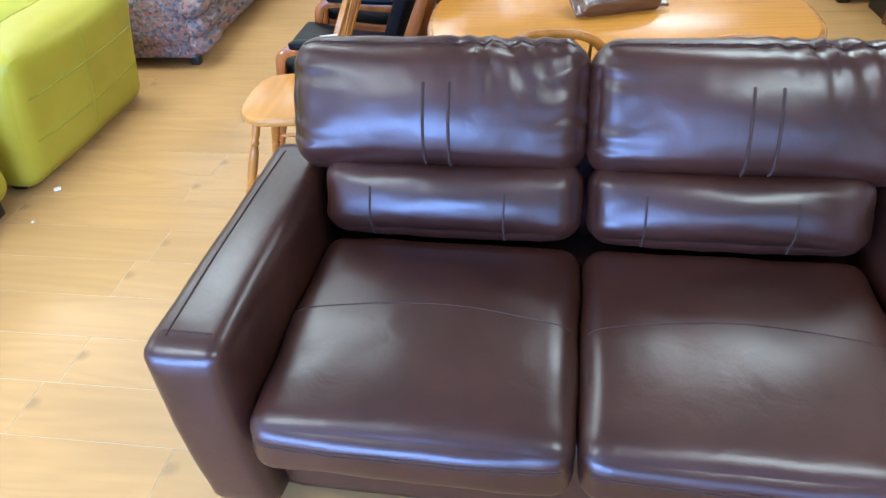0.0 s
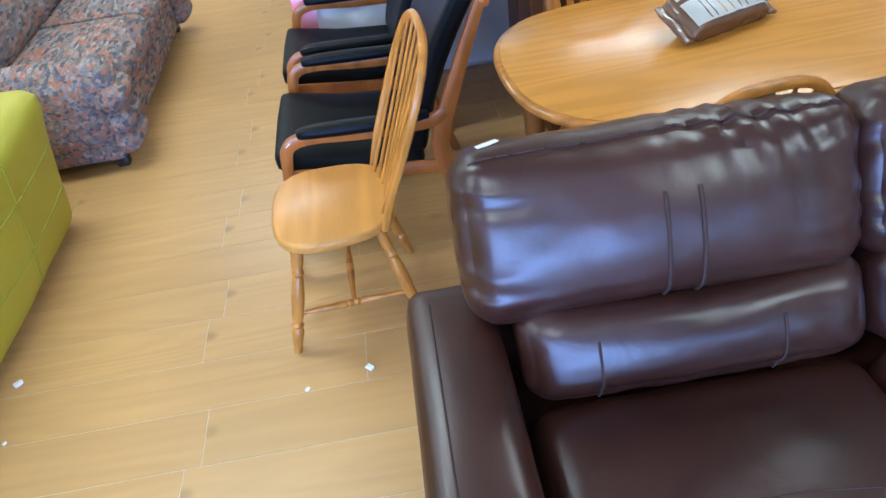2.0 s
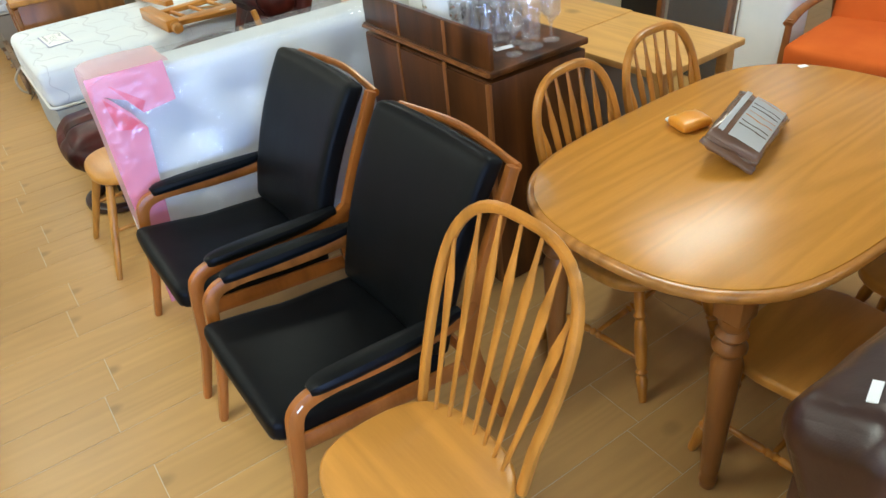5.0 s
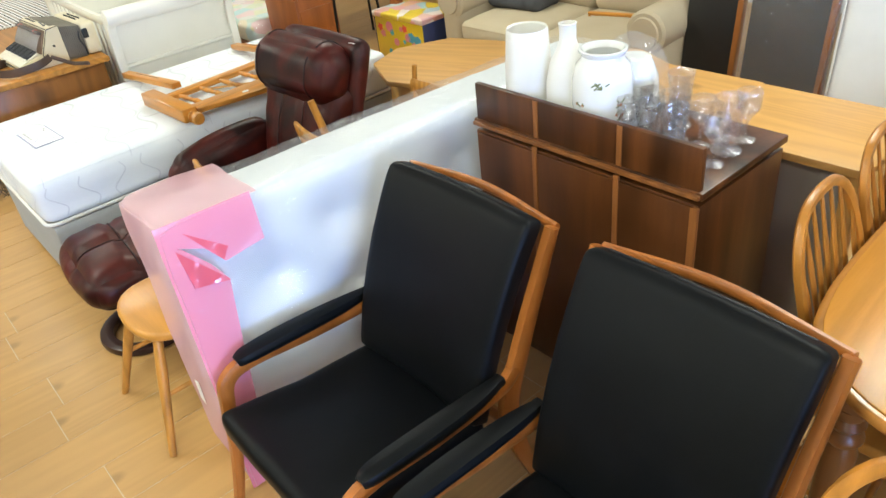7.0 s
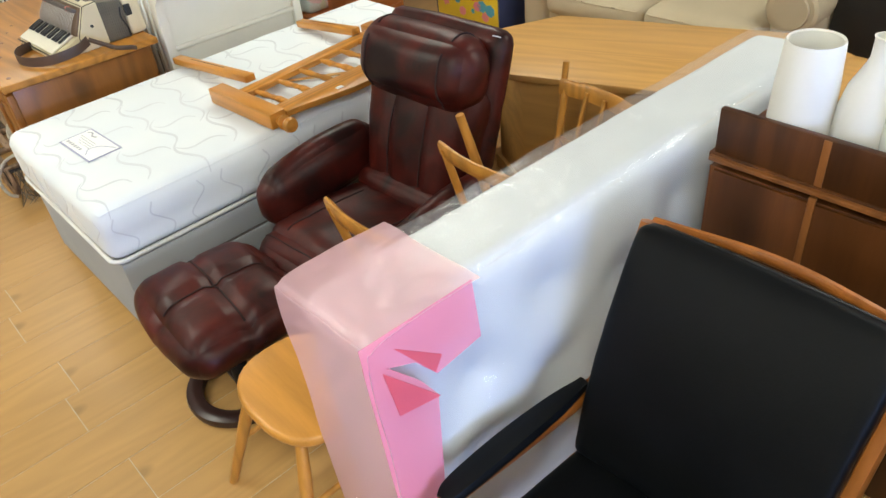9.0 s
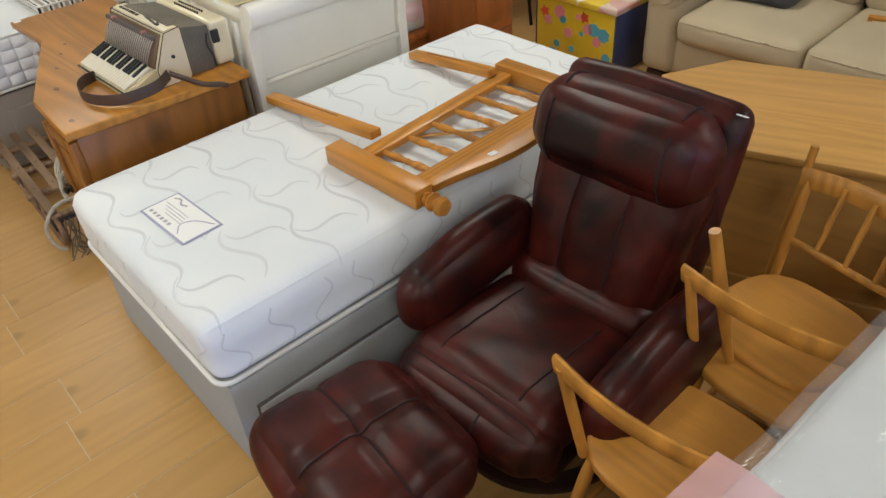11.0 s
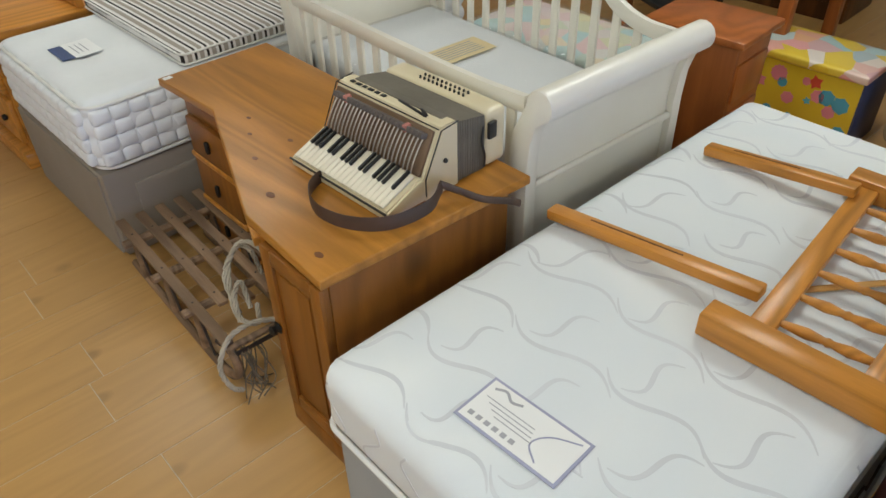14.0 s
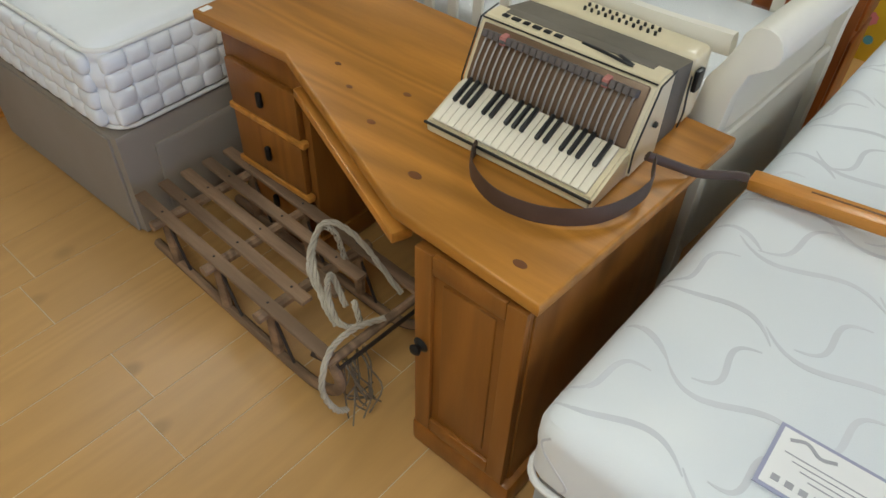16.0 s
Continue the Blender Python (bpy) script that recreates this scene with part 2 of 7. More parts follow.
def tapestry():
    m, N, L, b = mat_base("tapestry_cloth", 0.95, 0, 0, 0.15)
    v = coords(N, L, (9, 25, 27))
    vo = N.new("ShaderNodeTexVoronoi")
    vo.inputs["Scale"].default_value = 2.4
    vo.inputs["Randomness"].default_value = 1.0
    L.new(v, vo.inputs["Vector"])
    s = N.new("ShaderNodeSeparateColor")
    L.new(vo.outputs["Color"], s.inputs[0])
    col = ramp(N, L, s.outputs[0], [(0.0, (0.10, 0.11, 0.14)), (0.25, (0.21, 0.17, 0.155)), (0.45, (0.30, 0.24, 0.21)), (0.62, (0.42, 0.17, 0.11)), (0.8, (0.40, 0.34, 0.30)), (1.0, (0.13, 0.16, 0.22))])
    g = noise_tex(N, L, coords(N, L, (30, 30, 120)), 3, 4)
    col = mix(N, L, col, ramp(N, L, g, [(0.3, (0.45, 0.42, 0.42)), (0.7, (1, 1, 1))]), 0.9, "MULTIPLY")
    L.new(col, b.inputs["Base Color"])
    p = bump(N, L, b, noise_tex(N, L, coords(N, L, (1, 1, 1)), 250, 2), 0.3, 0.002)
    bump(N, L, b, noise_tex(N, L, coords(N, L, (1, 1, 1)), 8, 3), 0.3, 0.012, p)


def film(name, c, alpha, rough=0.12, gloss=0.1):
    """Thin plastic sheet."""
    m = bpy.data.materials.new(name)
    m.use_nodes = True
    N, L = m.node_tree.nodes, m.node_tree.links
    N.remove(N["Principled BSDF"])
    t, g, d, mx, mx2 = N.new("ShaderNodeBsdfTransparent"), N.new("ShaderNodeBsdfGlossy"), N.new("ShaderNodeBsdfDiffuse"), N.new("ShaderNodeMixShader"), N.new("ShaderNodeMixShader")
    g.inputs["Roughness"].default_value = rough
    d.inputs["Color"].default_value = (*c, 1)
    v = coords(N, L, (1, 1, 1))
    bp = N.new("ShaderNodeBump")
    bp.inputs["Strength"].default_value, bp.inputs["Distance"].default_value = 0.7, 0.02
    L.new(noise_tex(N, L, v, 9, 4, 0.5, 1.6), bp.inputs["Height"])
    L.new(bp.outputs[0], g.inputs["Normal"])
    mx.inputs[0].default_value = alpha
    L.new(t.outputs[0], mx.inputs[1])
    L.new(d.outputs[0], mx.inputs[2])
    mx2.inputs[0].default_value = gloss
    L.new(mx.outputs[0], mx2.inputs[1])
    L.new(g.outputs[0], mx2.inputs[2])
    L.new(mx2.outputs[0], N["Material Output"].inputs[0])
    MATS[name] = m


def glass(name, rough=0.02):
    m, N, L, b = mat_base(name, rough)
    b.inputs["Transmission Weight"].default_value = 1.0
    b.inputs["IOR"].default_value = 1.48
    b.inputs["Base Color"].default_value = (0.98, 0.99, 0.99, 1)
    t, mx = N.new("ShaderNodeBsdfTransparent"), N.new("ShaderNodeMixShader")
    mx.inputs[0].default_value = 0.3
    L.new(t.outputs[0], mx.inputs[1])
    L.new(b.outputs[0], mx.inputs[2])
    L.new(mx.outputs[0], N["Material Output"].inputs[0])


def toyprint():
    m, N, L, b = mat_base("toy_patchwork", 0.3, 0, 0.3)
    v = coords(N, L, (9, 9, 9))
    vo = N.new("ShaderNodeTexVoronoi")
    vo.inputs["Scale"].default_value = 1.0
    L.new(v, vo.inputs["Vector"])
    s = N.new("ShaderNodeSeparateColor")
    L.new(vo.outputs["Color"], s.inputs[0])
    L.new(ramp(N, L, s.outputs[0], [(0.0, (0.72, 0.5, 0.04)), (0.4, (0.75, 0.55, 0.06)), (0.5, (0.75, 0.35, 0.35)), (0.65, (0.35, 0.55, 0.58)), (0.8, (0.78, 0.7, 0.62)), (1, (0.7, 0.25, 0.2))]), b.inputs["Base Color"])


def laminate():
    m = wood("laminate", (0.56, 0.325, 0.112), 0, 1.6, 0.36, 0.05, 4.0, 0.2, 0.16, 0.62)
    return m


swirl_mattress()
stripes()
tapestry()
film("clear_film", (0.86, 0.90, 0.96), 0.07, 0.12, 0.07)
film("pink_film", (0.97, 0.34, 0.48), 0.5, 0.2, 0.06)
film("pale_pink_film", (1.0, 0.66, 0.72), 0.48, 0.25, 0.05)
film("red_tape", (0.88, 0.16, 0.22), 0.62, 0.2)
glass("crystal")
film("cut_crystal", (1.0, 1.0, 1.0), 0.04, 0.03, 0.17)
toyprint()
laminate()
wood("laminate_far", (0.56, 0.325, 0.112), 0, 1.6, 0.36, 0.05, 4.0, 0.2, 0.16, 0.62)
paint("tube_white", (0.9, 0.9, 0.9))
lamp_m, LN, LL, LB = mat_base("tube_glow", 0.5)
LB.inputs["Emission Color"].default_value = (0.93, 0.98, 0.87, 1)
LB.inputs["Emission Strength"].default_value = 6.0


# ---------- mesh helpers ----------
def thing(name, m, label, category, group="", kind=""):
    ob = new(name)
    ob.empty_display_size = 0.1
    ob.matrix_basis = m
    return tagged(ob, label, category, group, kind)


def part(name, bm, material, parent=None, label="", smooth=True):
    me = bpy.data.meshes.new(name)
    bmesh.ops.recalc_face_normals(bm, faces=bm.faces)
    if smooth:
        for f in bm.faces:
            f.smooth = True
    bm.to_mesh(me)
    bm.free()
    if smooth:
        me.set_sharp_from_angle(angle=radians(42))
    me.materials.append(MATS[material])
    ob = new(name, me)
    if parent:
        ob.parent = parent
    if label:
        ob["label"] = label
    return ob


def again(name, src, parent, m, label=""):
    """The same mesh once more, at another place under the same thing."""
    ob = new(name, src.data)
    ob.parent = parent
    ob.matrix_basis = m
    if label:
        ob["label"] = label
    return ob


def box(c, s, r=0.004, seg=2, bm=None, m=None):
    """A box with centre c and size s, its edges rounded by r."""
    out = bm or bmesh.new()
    g = bmesh.ops.create_cube(out, size=1.0)
    bmesh.ops.scale(out, vec=s, verts=g["verts"])
    vs = g["verts"]
    if r > 0:
        es = list({e for v in vs for e in v.link_edges})
        got = bmesh.ops.bevel(out, geom=es, offset=min(r, min(s) * 0.45), segments=seg, profile=0.5, affect="EDGES")
        vs = list({v for f in got["faces"] for v in f.verts} | {v for v in vs if v.is_valid})
    mm = Matrix.Translation(c)
    if m:
        mm = mm @ m
    bmesh.ops.transform(out, matrix=mm, verts=vs)
    return out


def prism(outline, z0, z1, r=0.006, bm=None, seg=2):
    out = bm or bmesh.new()
    vs = [out.verts.new((x, y, z0)) for x, y in outline]
    f = out.faces.new(vs)
    g = bmesh.ops.extrude_face_region(out, geom=[f])
    up = [v for v in g["geom"] if isinstance(v, bmesh.types.BMVert)]
    bmesh.ops.translate(out, vec=(0, 0, z1 - z0), verts=up)
    if r > 0:
        rim = [e for e in out.edges if abs(e.verts[0].co.z - e.verts[1].co.z) < 1e-6]
        bmesh.ops.bevel(out, geom=rim, offset=r, segments=seg, profile=0.5, affect="EDGES")
    return out


def soft(c, s, r, puff=(0, 0, 0), n=12, wrinkle=0.0, m=None, freq=9.0, fn=None):
    """A stuffed block: rounded by r, each face swollen by puff, with uneven wrinkles."""
    out = bmesh.new()
    bmesh.ops.create_cube(out, size=2.0)
    bmesh.ops.subdivide_edges(out, edges=out.edges[:], cuts=n, use_grid_fill=True)
    h = Vector(s) * 0.5
    seed = Vector((c[0] * 3.1, c[1] * 2.7, c[2] * 5.3))
    for v in out.verts:
        q = [math.copysign(1 - (1 - abs(a)) ** 1.5, a) for a in v.co]
        p = Vector([q[i] * h[i] for i in range(3)])
        rr = min(r, min(h) * 0.98)
        inner = Vector([max(-(h[i] - rr), min(h[i] - rr, p[i])) for i in range(3)])
        d = p - inner
        if d.length > 1e-7:
            p = inner + d.normalized() * rr
        for k in range(3):
            a, b = (k + 1) % 3, (k + 2) % 3
            if puff[k]:
                p[k] += puff[k] * q[k] * (1 - q[a] ** 2) * (1 - q[b] ** 2)
        if wrinkle:
            w = noise.noise((p + seed) * freq) + 0.5 * noise.noise((p + seed) * freq * 2.3)
            p += Vector(q).normalized() * w * wrinkle
        if fn:
            p = fn(p, q)
        v.co = p
    mm = Matrix.Translation(c)
    if m:
        mm = mm @ m
    bmesh.ops.transform(out, matrix=mm, verts=out.verts)
    return out


def lathe(profile, n=20, bm=None, m=None):
    """Turned shape: profile of (radius, height)."""
    out = bm or bmesh.new()
    rings, made = [], []
    for r, z in profile:
        ring = [out.verts.new((r * math.cos(2 * math.pi * i / n), r * math.sin(2 * math.pi * i / n), z)) for i in range(n)]
        rings.append(ring)
        made += ring
    for a, b in zip(rings, rings[1:]):
        for i in range(n):
            out.faces.new((a[i], a[(i + 1) % n], b[(i + 1) % n], b[i]))
    for ring in (rings[0], rings[-1]):
        if (ring[0].co - ring[n // 2].co).length > 1e-5:
            out.faces.new(ring)
    if m:
        bmesh.ops.transform(out, matrix=m, verts=made)
    return out


def spline(pts, k=6):
    """Points of a smooth curve through pts."""
    P = [Vector(p) for p in pts]
    P = [2 * P[0] - P[1]] + P + [2 * P[-1] - P[-2]]
    out = []
    for i in range(1, len(P) - 2):
        a, b, c, d = P[i - 1:i + 3]
        for j in range(k):
            t = j / k
            out.append(0.5 * ((2 * b) + (c - a) * t + (2 * a - 5 * b + 4 * c - d) * t * t + (3 * b - a - 3 * c + d) * t ** 3))
    out.append(P[-2])
    return out


def bar(pts, w, t=None, side=(1, 0, 0), n=10, power=3.0, bm=None, close=False):
    """A rod along pts; w wide along side, t thick across it; power 2 is round, more is squarer."""
    out = bm or bmesh.new()
    pts = [Vector(p) for p in pts]
    k = len(pts)
    W = list(w) if isinstance(w, (list, tuple)) else [w] * k
    T = W if t is None else (list(t) if isinstance(t, (list, tuple)) else [t] * k)
    side = Vector(side)
    rings = []
    for i, p in enumerate(pts):
        tan = (pts[min(i + 1, k - 1)] - pts[max(i - 1, 0)]).normalized()
        if close:
            tan = (pts[(i + 1) % k] - pts[i - 1]).normalized()
        s = side - tan * side.dot(tan)
        s = s.normalized() if s.length > 1e-4 else tan.orthogonal().normalized()
        q = tan.cross(s)
        ring = []
        for j in range(n):
            a = 2 * math.pi * (j + 0.5) / n
            ca, sa = math.cos(a), math.sin(a)
            f = (abs(ca) ** power + abs(sa) ** power) ** (-1 / power)
            ring.append(out.verts.new(p + s * (ca * f * W[i] / 2) + q * (sa * f * T[i] / 2)))
        rings.append(ring)
    pairs = list(zip(rings, rings[1:])) + ([(rings[-1], rings[0])] if close else [])
    for a, b in pairs:
        for j in range(n):
            out.faces.new((a[j], a[(j + 1) % n], b[(j + 1) % n], b[j]))
    if not close:
        out.faces.new(rings[0])
        out.faces.new(rings[-1])
    return out


def lay(ob, pts, way, lift=0.0):
    """pts dropped along way onto the mesh ob."""
    from mathutils.bvhtree import BVHTree
    tree = BVHTree.FromPolygons([v.co for v in ob.data.vertices], [p.vertices for p in ob.data.polygons])
    way = Vector(way).normalized()
    out = []
    for p in pts:
        hit = tree.ray_cast(Vector(p) - way * 2, way)
        if hit[0]:
            out.append(hit[0] - way * lift)
    return out


def seam(ob, pts, way, parent, material, width=0.006, name="seam", k=8):
    line = lay(ob, spline(pts, k), way, width * 0.12)
    if len(line) > 2:
        return part(name, bar(line, width, width, n=6, power=2), material, parent)


def rod(a, b, profile, n=12):
    """A turned stick from a to b: profile of (radius, share of the length)."""
    a, b = Vector(a), Vector(b)
    d = b - a
    m = Matrix.Translation(a) @ d.to_track_quat("Z", "Y").to_matrix().to_4x4()
    return lathe([(r, f * d.length) for r, f in profile], n, m=m)


# ---------- the shop ----------
def shop():
    u0, u1, v0, v1, hgt = -3.4, 6.6, -4.8, 9.6, 2.9

    def slab(name, ua, ub, va, vb, z0, z1, material, label, category):
        bm = bmesh.new()
        box(((ua + ub) / 2, (va + vb) / 2, (z0 + z1) / 2), (ub - ua, vb - va, z1 - z0), 0, bm=bm)
        ob = part(name, bm, material, None, smooth=False)
        ob.matrix_basis = pose(0, 0, 0, 0, 0, 45)
        return tagged(ob, label, category, kind="structure")

    slab("ground", -40, 40, -40, 40, -0.30, -0.08, "plaster", "pale paving outside the shop", "ground")
    fl = slab("floor", u0, u1, v0, v1, -0.06, -0.0012, "joint_pale", "light oak laminate plank floor, scuffed", "floor")
    slab("ceiling", u0, u1, v0, v1, hgt, hgt + 0.15, "ceiling_white", "white painted shop ceiling", "ceiling")
    slab("wall_north", u0, u1, v1, v1 + 0.2, -0.06, hgt, "plaster", "off-white plastered end wall", "wall")
    slab("wall_east", u1, u1 + 0.2, v0 - 0.2, v1 + 0.2, -0.06, hgt, "plaster", "off-white plastered long wall", "wall")
    slab("wall_west", u0 - 0.2, u0, v0 - 0.2, v1 + 0.2, -0.06, hgt, "plaster", "off-white plastered long wall", "wall")
    wall = slab("wall_south", u0, u1, v0 - 0.2, v0, -0.06, 0.32, "plaster", "low wall under the shop window", "wall")
    slab("lintel", u0, u1, v0 - 0.2, v0, 1.72, hgt, "plaster", "wall strip above the shop window", "wall")
    win = thing("window_1", pose(0, 0, 0, 0, 0, 45), "wide shop window with white frame", "window", kind="structure")
    n = 4
    for i in range(n + 1):
        u = u0 + (u1 - u0) * i / n
        part("mullion", box((max(u0 + 0.03, min(u1 - 0.03, u)), v0 - 0.1, 1.02), (0.06, 0.08, 1.4), 0.006), "skirting_white", win)
    for i in range(n):
        a, b = u0 + (u1 - u0) * i / n + 0.03, u0 + (u1 - u0) * (i + 1) / n - 0.03
        g = part("pane", box(((a + b) / 2, v0 - 0.1, 1.02), (b - a, 0.008, 1.4), 0), "crystal", win)
        g.visible_shadow = False
    for k, (a, b, c, d) in enumerate(((u0, u1, v1 - 0.016, v1), (u1 - 0.016, u1, v0, v1 - 0.02), (u0, u0 + 0.016, v0, v1 - 0.02))):
        slab("baseboard", a, b, c, d, 0, 0.1, "skirting_white", "white painted skirting board", "baseboard")
    # battens hang out of view; the u -2.3 row is added as fill
    for u, v in ((0.2, -2.2), (3.6, -2.2), (0.2, 1.2), (3.6, 1.2), (0.2, 4.6), (3.6, 4.6), (1.9, 7.6), (-2.3, -0.6), (-2.3, 2.8), (-2.3, 6.2)):
        x, y = uv(u, v)
        t = thing("ceiling_light", pose(x, y, hgt - 0.09, 0, 0, 135), "white fluorescent batten light placed on the unseen ceiling", "lamp", "fluorescent ceiling lights")
        part("housing", box((0, 0, 0.055), (1.5, 0.16, 0.07), 0.01), "tube_white", t)
        part("diffuser", box((0, 0, 0.0), (1.46, 0.13, 0.045), 0.02, 3), "tube_glow", t)
        area("batten_light", look((x, y, hgt - 0.13), (x + 1e-4, y, 0)) @ pose(0, 0, 0, 0, 0, 45), 1.4, 0.5, TUBE_W, (1.0, 0.95, 0.86))
    return fl


floor = shop()


# ---------- things by the window ----------
def brown_sofa():
    t = thing("sofa", pose(1.87, 0.06, 0, 0, 0, 41.5), "dark brown leather two-seat sofa with stitched cushions", "sofa")
    W = 1.86
    part("base", soft((W / 2, 0.46, 0.2), (W - 0.3, 0.86, 0.3), 0.03, (0, 0.01, 0), 8), "brown_leather", t)
    for x0, x1 in ((-0.04, 0.165), (W - 0.165, W + 0.04)):
        mid = (x0 + x1) / 2
        sg = -1 if x0 < 0.1 else 1

        def lean(p, q, sg=sg):
            p.x += sg * (0.045 * math.sin((p.z + 0.27) / 0.54 * 1.6) - 0.03)
            return p
        a = part("arm", soft((mid, 0.45, 0.325), (0.205, 0.97, 0.56), 0.045, (0.008, 0.012, 0.012), 14, 0.003, fn=lean), "brown_leather", t)
        seam(a, [(mid + sg * 0.06, y, 0.6) for y in (0.02, 0.3, 0.6, 0.85)], (0, 0, -1), t, "seam_brown", 0.005)
        seam(a, [(x, 0.035, 0.6) for x in (mid - 0.06 + sg * 0.015, mid + sg * 0.015, mid + 0.06 + sg * 0.015)], (0, 0, -1), t, "seam_brown", 0.005)
    part("back", soft((W / 2, 0.93, 0.42), (W - 0.28, 0.17, 0.66), 0.05, (0, 0.01, 0), 8), "brown_leather", t)
    sw = (W - 0.34) / 2
    for i in range(2):
        cx = 0.17 + sw * (i + 0.5)

        def droop(p, q):
            p.z -= 0.018 * max(0, -q[1]) ** 2
            return p
        s = part("seat_cushion", soft((cx, 0.29, 0.365), (sw - 0.006, 0.74, 0.17), 0.055, (0.004, 0.012, 0.022), 22, 0.0055, fn=droop, freq=7), "brown_leather", t)
        seam(s, [(cx - sw / 2 + 0.02 + j * (sw - 0.04) / 6, 0.30 + 0.035 * math.sin(j / 6 * math.pi), 0.6) for j in range(7)], (0, 0, -1), t, "seam_brown", 0.004)
        for z in (0.385, 0.375):
            seam(s, [(cx - sw / 2 + 0.03 + j * (sw - 0.06) / 6, -1, z) for j in range(7)], (0, 1, 0), t, "seam_brown", 0.0035)
        # long lumbar roll
        lum = part("lumbar_cushion", soft((cx + (0.0 if i == 0 else -0.0), 0.735, 0.545), (sw - 0.02, 0.2, 0.225), 0.065, (0.004, 0.045, 0.012), 30, 0.0045, freq=13, m=pose(0, 0, 0, -28)), "brown_leather", t)
        for dx in (-0.19, 0.19):
            x = cx + dx - 0.03
            seam(lum, [(x, 0, z) for z in (0.47, 0.51, 0.55, 0.59, 0.63)], (0, 1, 0), t, "seam_brown", 0.007)
        def creases(p, q, i=i):
            # folds fanning from the top seam and pulled ends
            k = max(0, q[2] + 0.1) * math.exp(-((q[0] - 0.42) / 0.38) ** 2)
            e = abs(q[0]) ** 4 * (1 - abs(q[2]) ** 3)
            s = math.sin(p.x * 95 + p.z * 30 + 3 * noise.noise(p * 6)) * 0.0075 * k
            s += math.sin(p.z * 85 + 4 * noise.noise(p * 8)) * 0.005 * e
            if q[1] < -0.5 or q[2] > 0.6:
                p.y -= s
                p.z += s * 0.6
            return p
        x0 = 0.085 if i == 0 else 0.085 + (W - 0.17) / 2
        cw = (W - 0.17) / 2 - 0.008
        hc = x0 + cw / 2
        bk = part("back_cushion", soft((hc, 0.865, 0.77), (cw, 0.24, 0.37), 0.075, (0.008, 0.055, 0.008), 48, 0.0035, freq=8, m=pose(0, 0, 0, -25), fn=creases), "brown_leather", t)
        if i == 0:
            tag_at = lay(bk, [(0.175, 0.925, 0)], (0, 0, -1), 0.004)[0]
        for dx in (-0.02, 0.05):
            seam(bk, [(hc + dx, 0, z) for z in (0.66, 0.72, 0.78, 0.84, 0.9)], (0, 1, 0), t, "seam_brown", 0.009)
        seam(bk, [(x0 + 0.04 + j * (cw - 0.08) / 8, 0.855, 2) for j in range(9)], (0, 0, -1), t, "seam_brown", 0.006)
    for x, y in ((0.1, 0.08), (W - 0.1, 0.08), (0.1, 0.88), (W - 0.1, 0.88)):
        part("foot", box((x, y, 0.025), (0.07, 0.07, 0.05), 0.006), "black_plastic", t)
    part("price_tag", box(tuple(tag_at), (0.05, 0.016, 0.002), 0, m=pose(0, 0, 0, -10, 0, 20)), "label_white", t, "small white tag")
    return t


brown_sofa()


def green_sofa():
    # its back stands along the aisle
    t = thing("sofa", pose(-0.86, 0.86, 0, 0, 0, -48.5), "lime green leather sofa seen from its padded back", "sofa")

    def tilt(p, q):
        p.y += 0.06 * q[2]
        p.y -= 0.02 * (1 - q[2] ** 2)
        return p
    b = part("back", soft((0.48, -0.075, 0.335), (1.04, 0.36, 0.64), 0.09, (0.02, 0.04, 0.03), 20, 0.005, fn=tilt, freq=4), "lime_leather", t)
    for z in (0.24, 0.44):
        seam(b, [(0.06 + 0.86 * j / 6, 2, z) for j in range(7)], (0, -1, 0), t, "seam_lime", 0.008)
    seam(b, [(0.5, 2, z) for z in (0.12, 0.25, 0.38, 0.5, 0.6)], (0, -1, 0), t, "seam_lime", 0.008)
    seam(b, [(0.06 + 0.86 * j / 6, -0.1, 2) for j in range(7)], (0, 0, -1), t, "seam_lime", 0.008)
    part("seat", soft((0.49, -0.62, 0.25), (0.98, 0.62, 0.36), 0.08, (0.01, 0.02, 0.03), 12, 0.004), "lime_leather", t)
    part("arm", soft((-0.0, -0.62, 0.33), (0.16, 0.66, 0.5), 0.07, (0.01, 0.02, 0.02), 12, 0.004), "lime_leather", t)
    for x, y in ((0.06, -0.18), (0.92, -0.1), (0.06, -0.85), (0.92, -0.85)):
        part("foot", box((x, y, 0.03), (0.07, 0.07, 0.06), 0.01), "dark_base", t)
    s = thing("footstool", pose(-0.16, 0.02, 0, 0, 0, -48.5), "matching lime green leather footstool on dark feet", "footstool")
    o = part("cushion", soft((0.42, -0.28, 0.29), (0.84, 0.70, 0.44), 0.09, (0.02, 0.03, 0.04), 14, 0.005), "lime_leather", s)
    seam(o, [(0.05 + 0.74 * j / 6, 2, 0.24) for j in range(7)], (0, -1, 0), s, "seam_lime", 0.008)
    for x, y in ((0.09, -0.03), (0.77, -0.03), (0.07, -0.58), (0.77, -0.62)):
        part("foot", box((x, y, 0.04), (0.08, 0.06, 0.08), 0.01), "dark_base", s)


green_sofa()


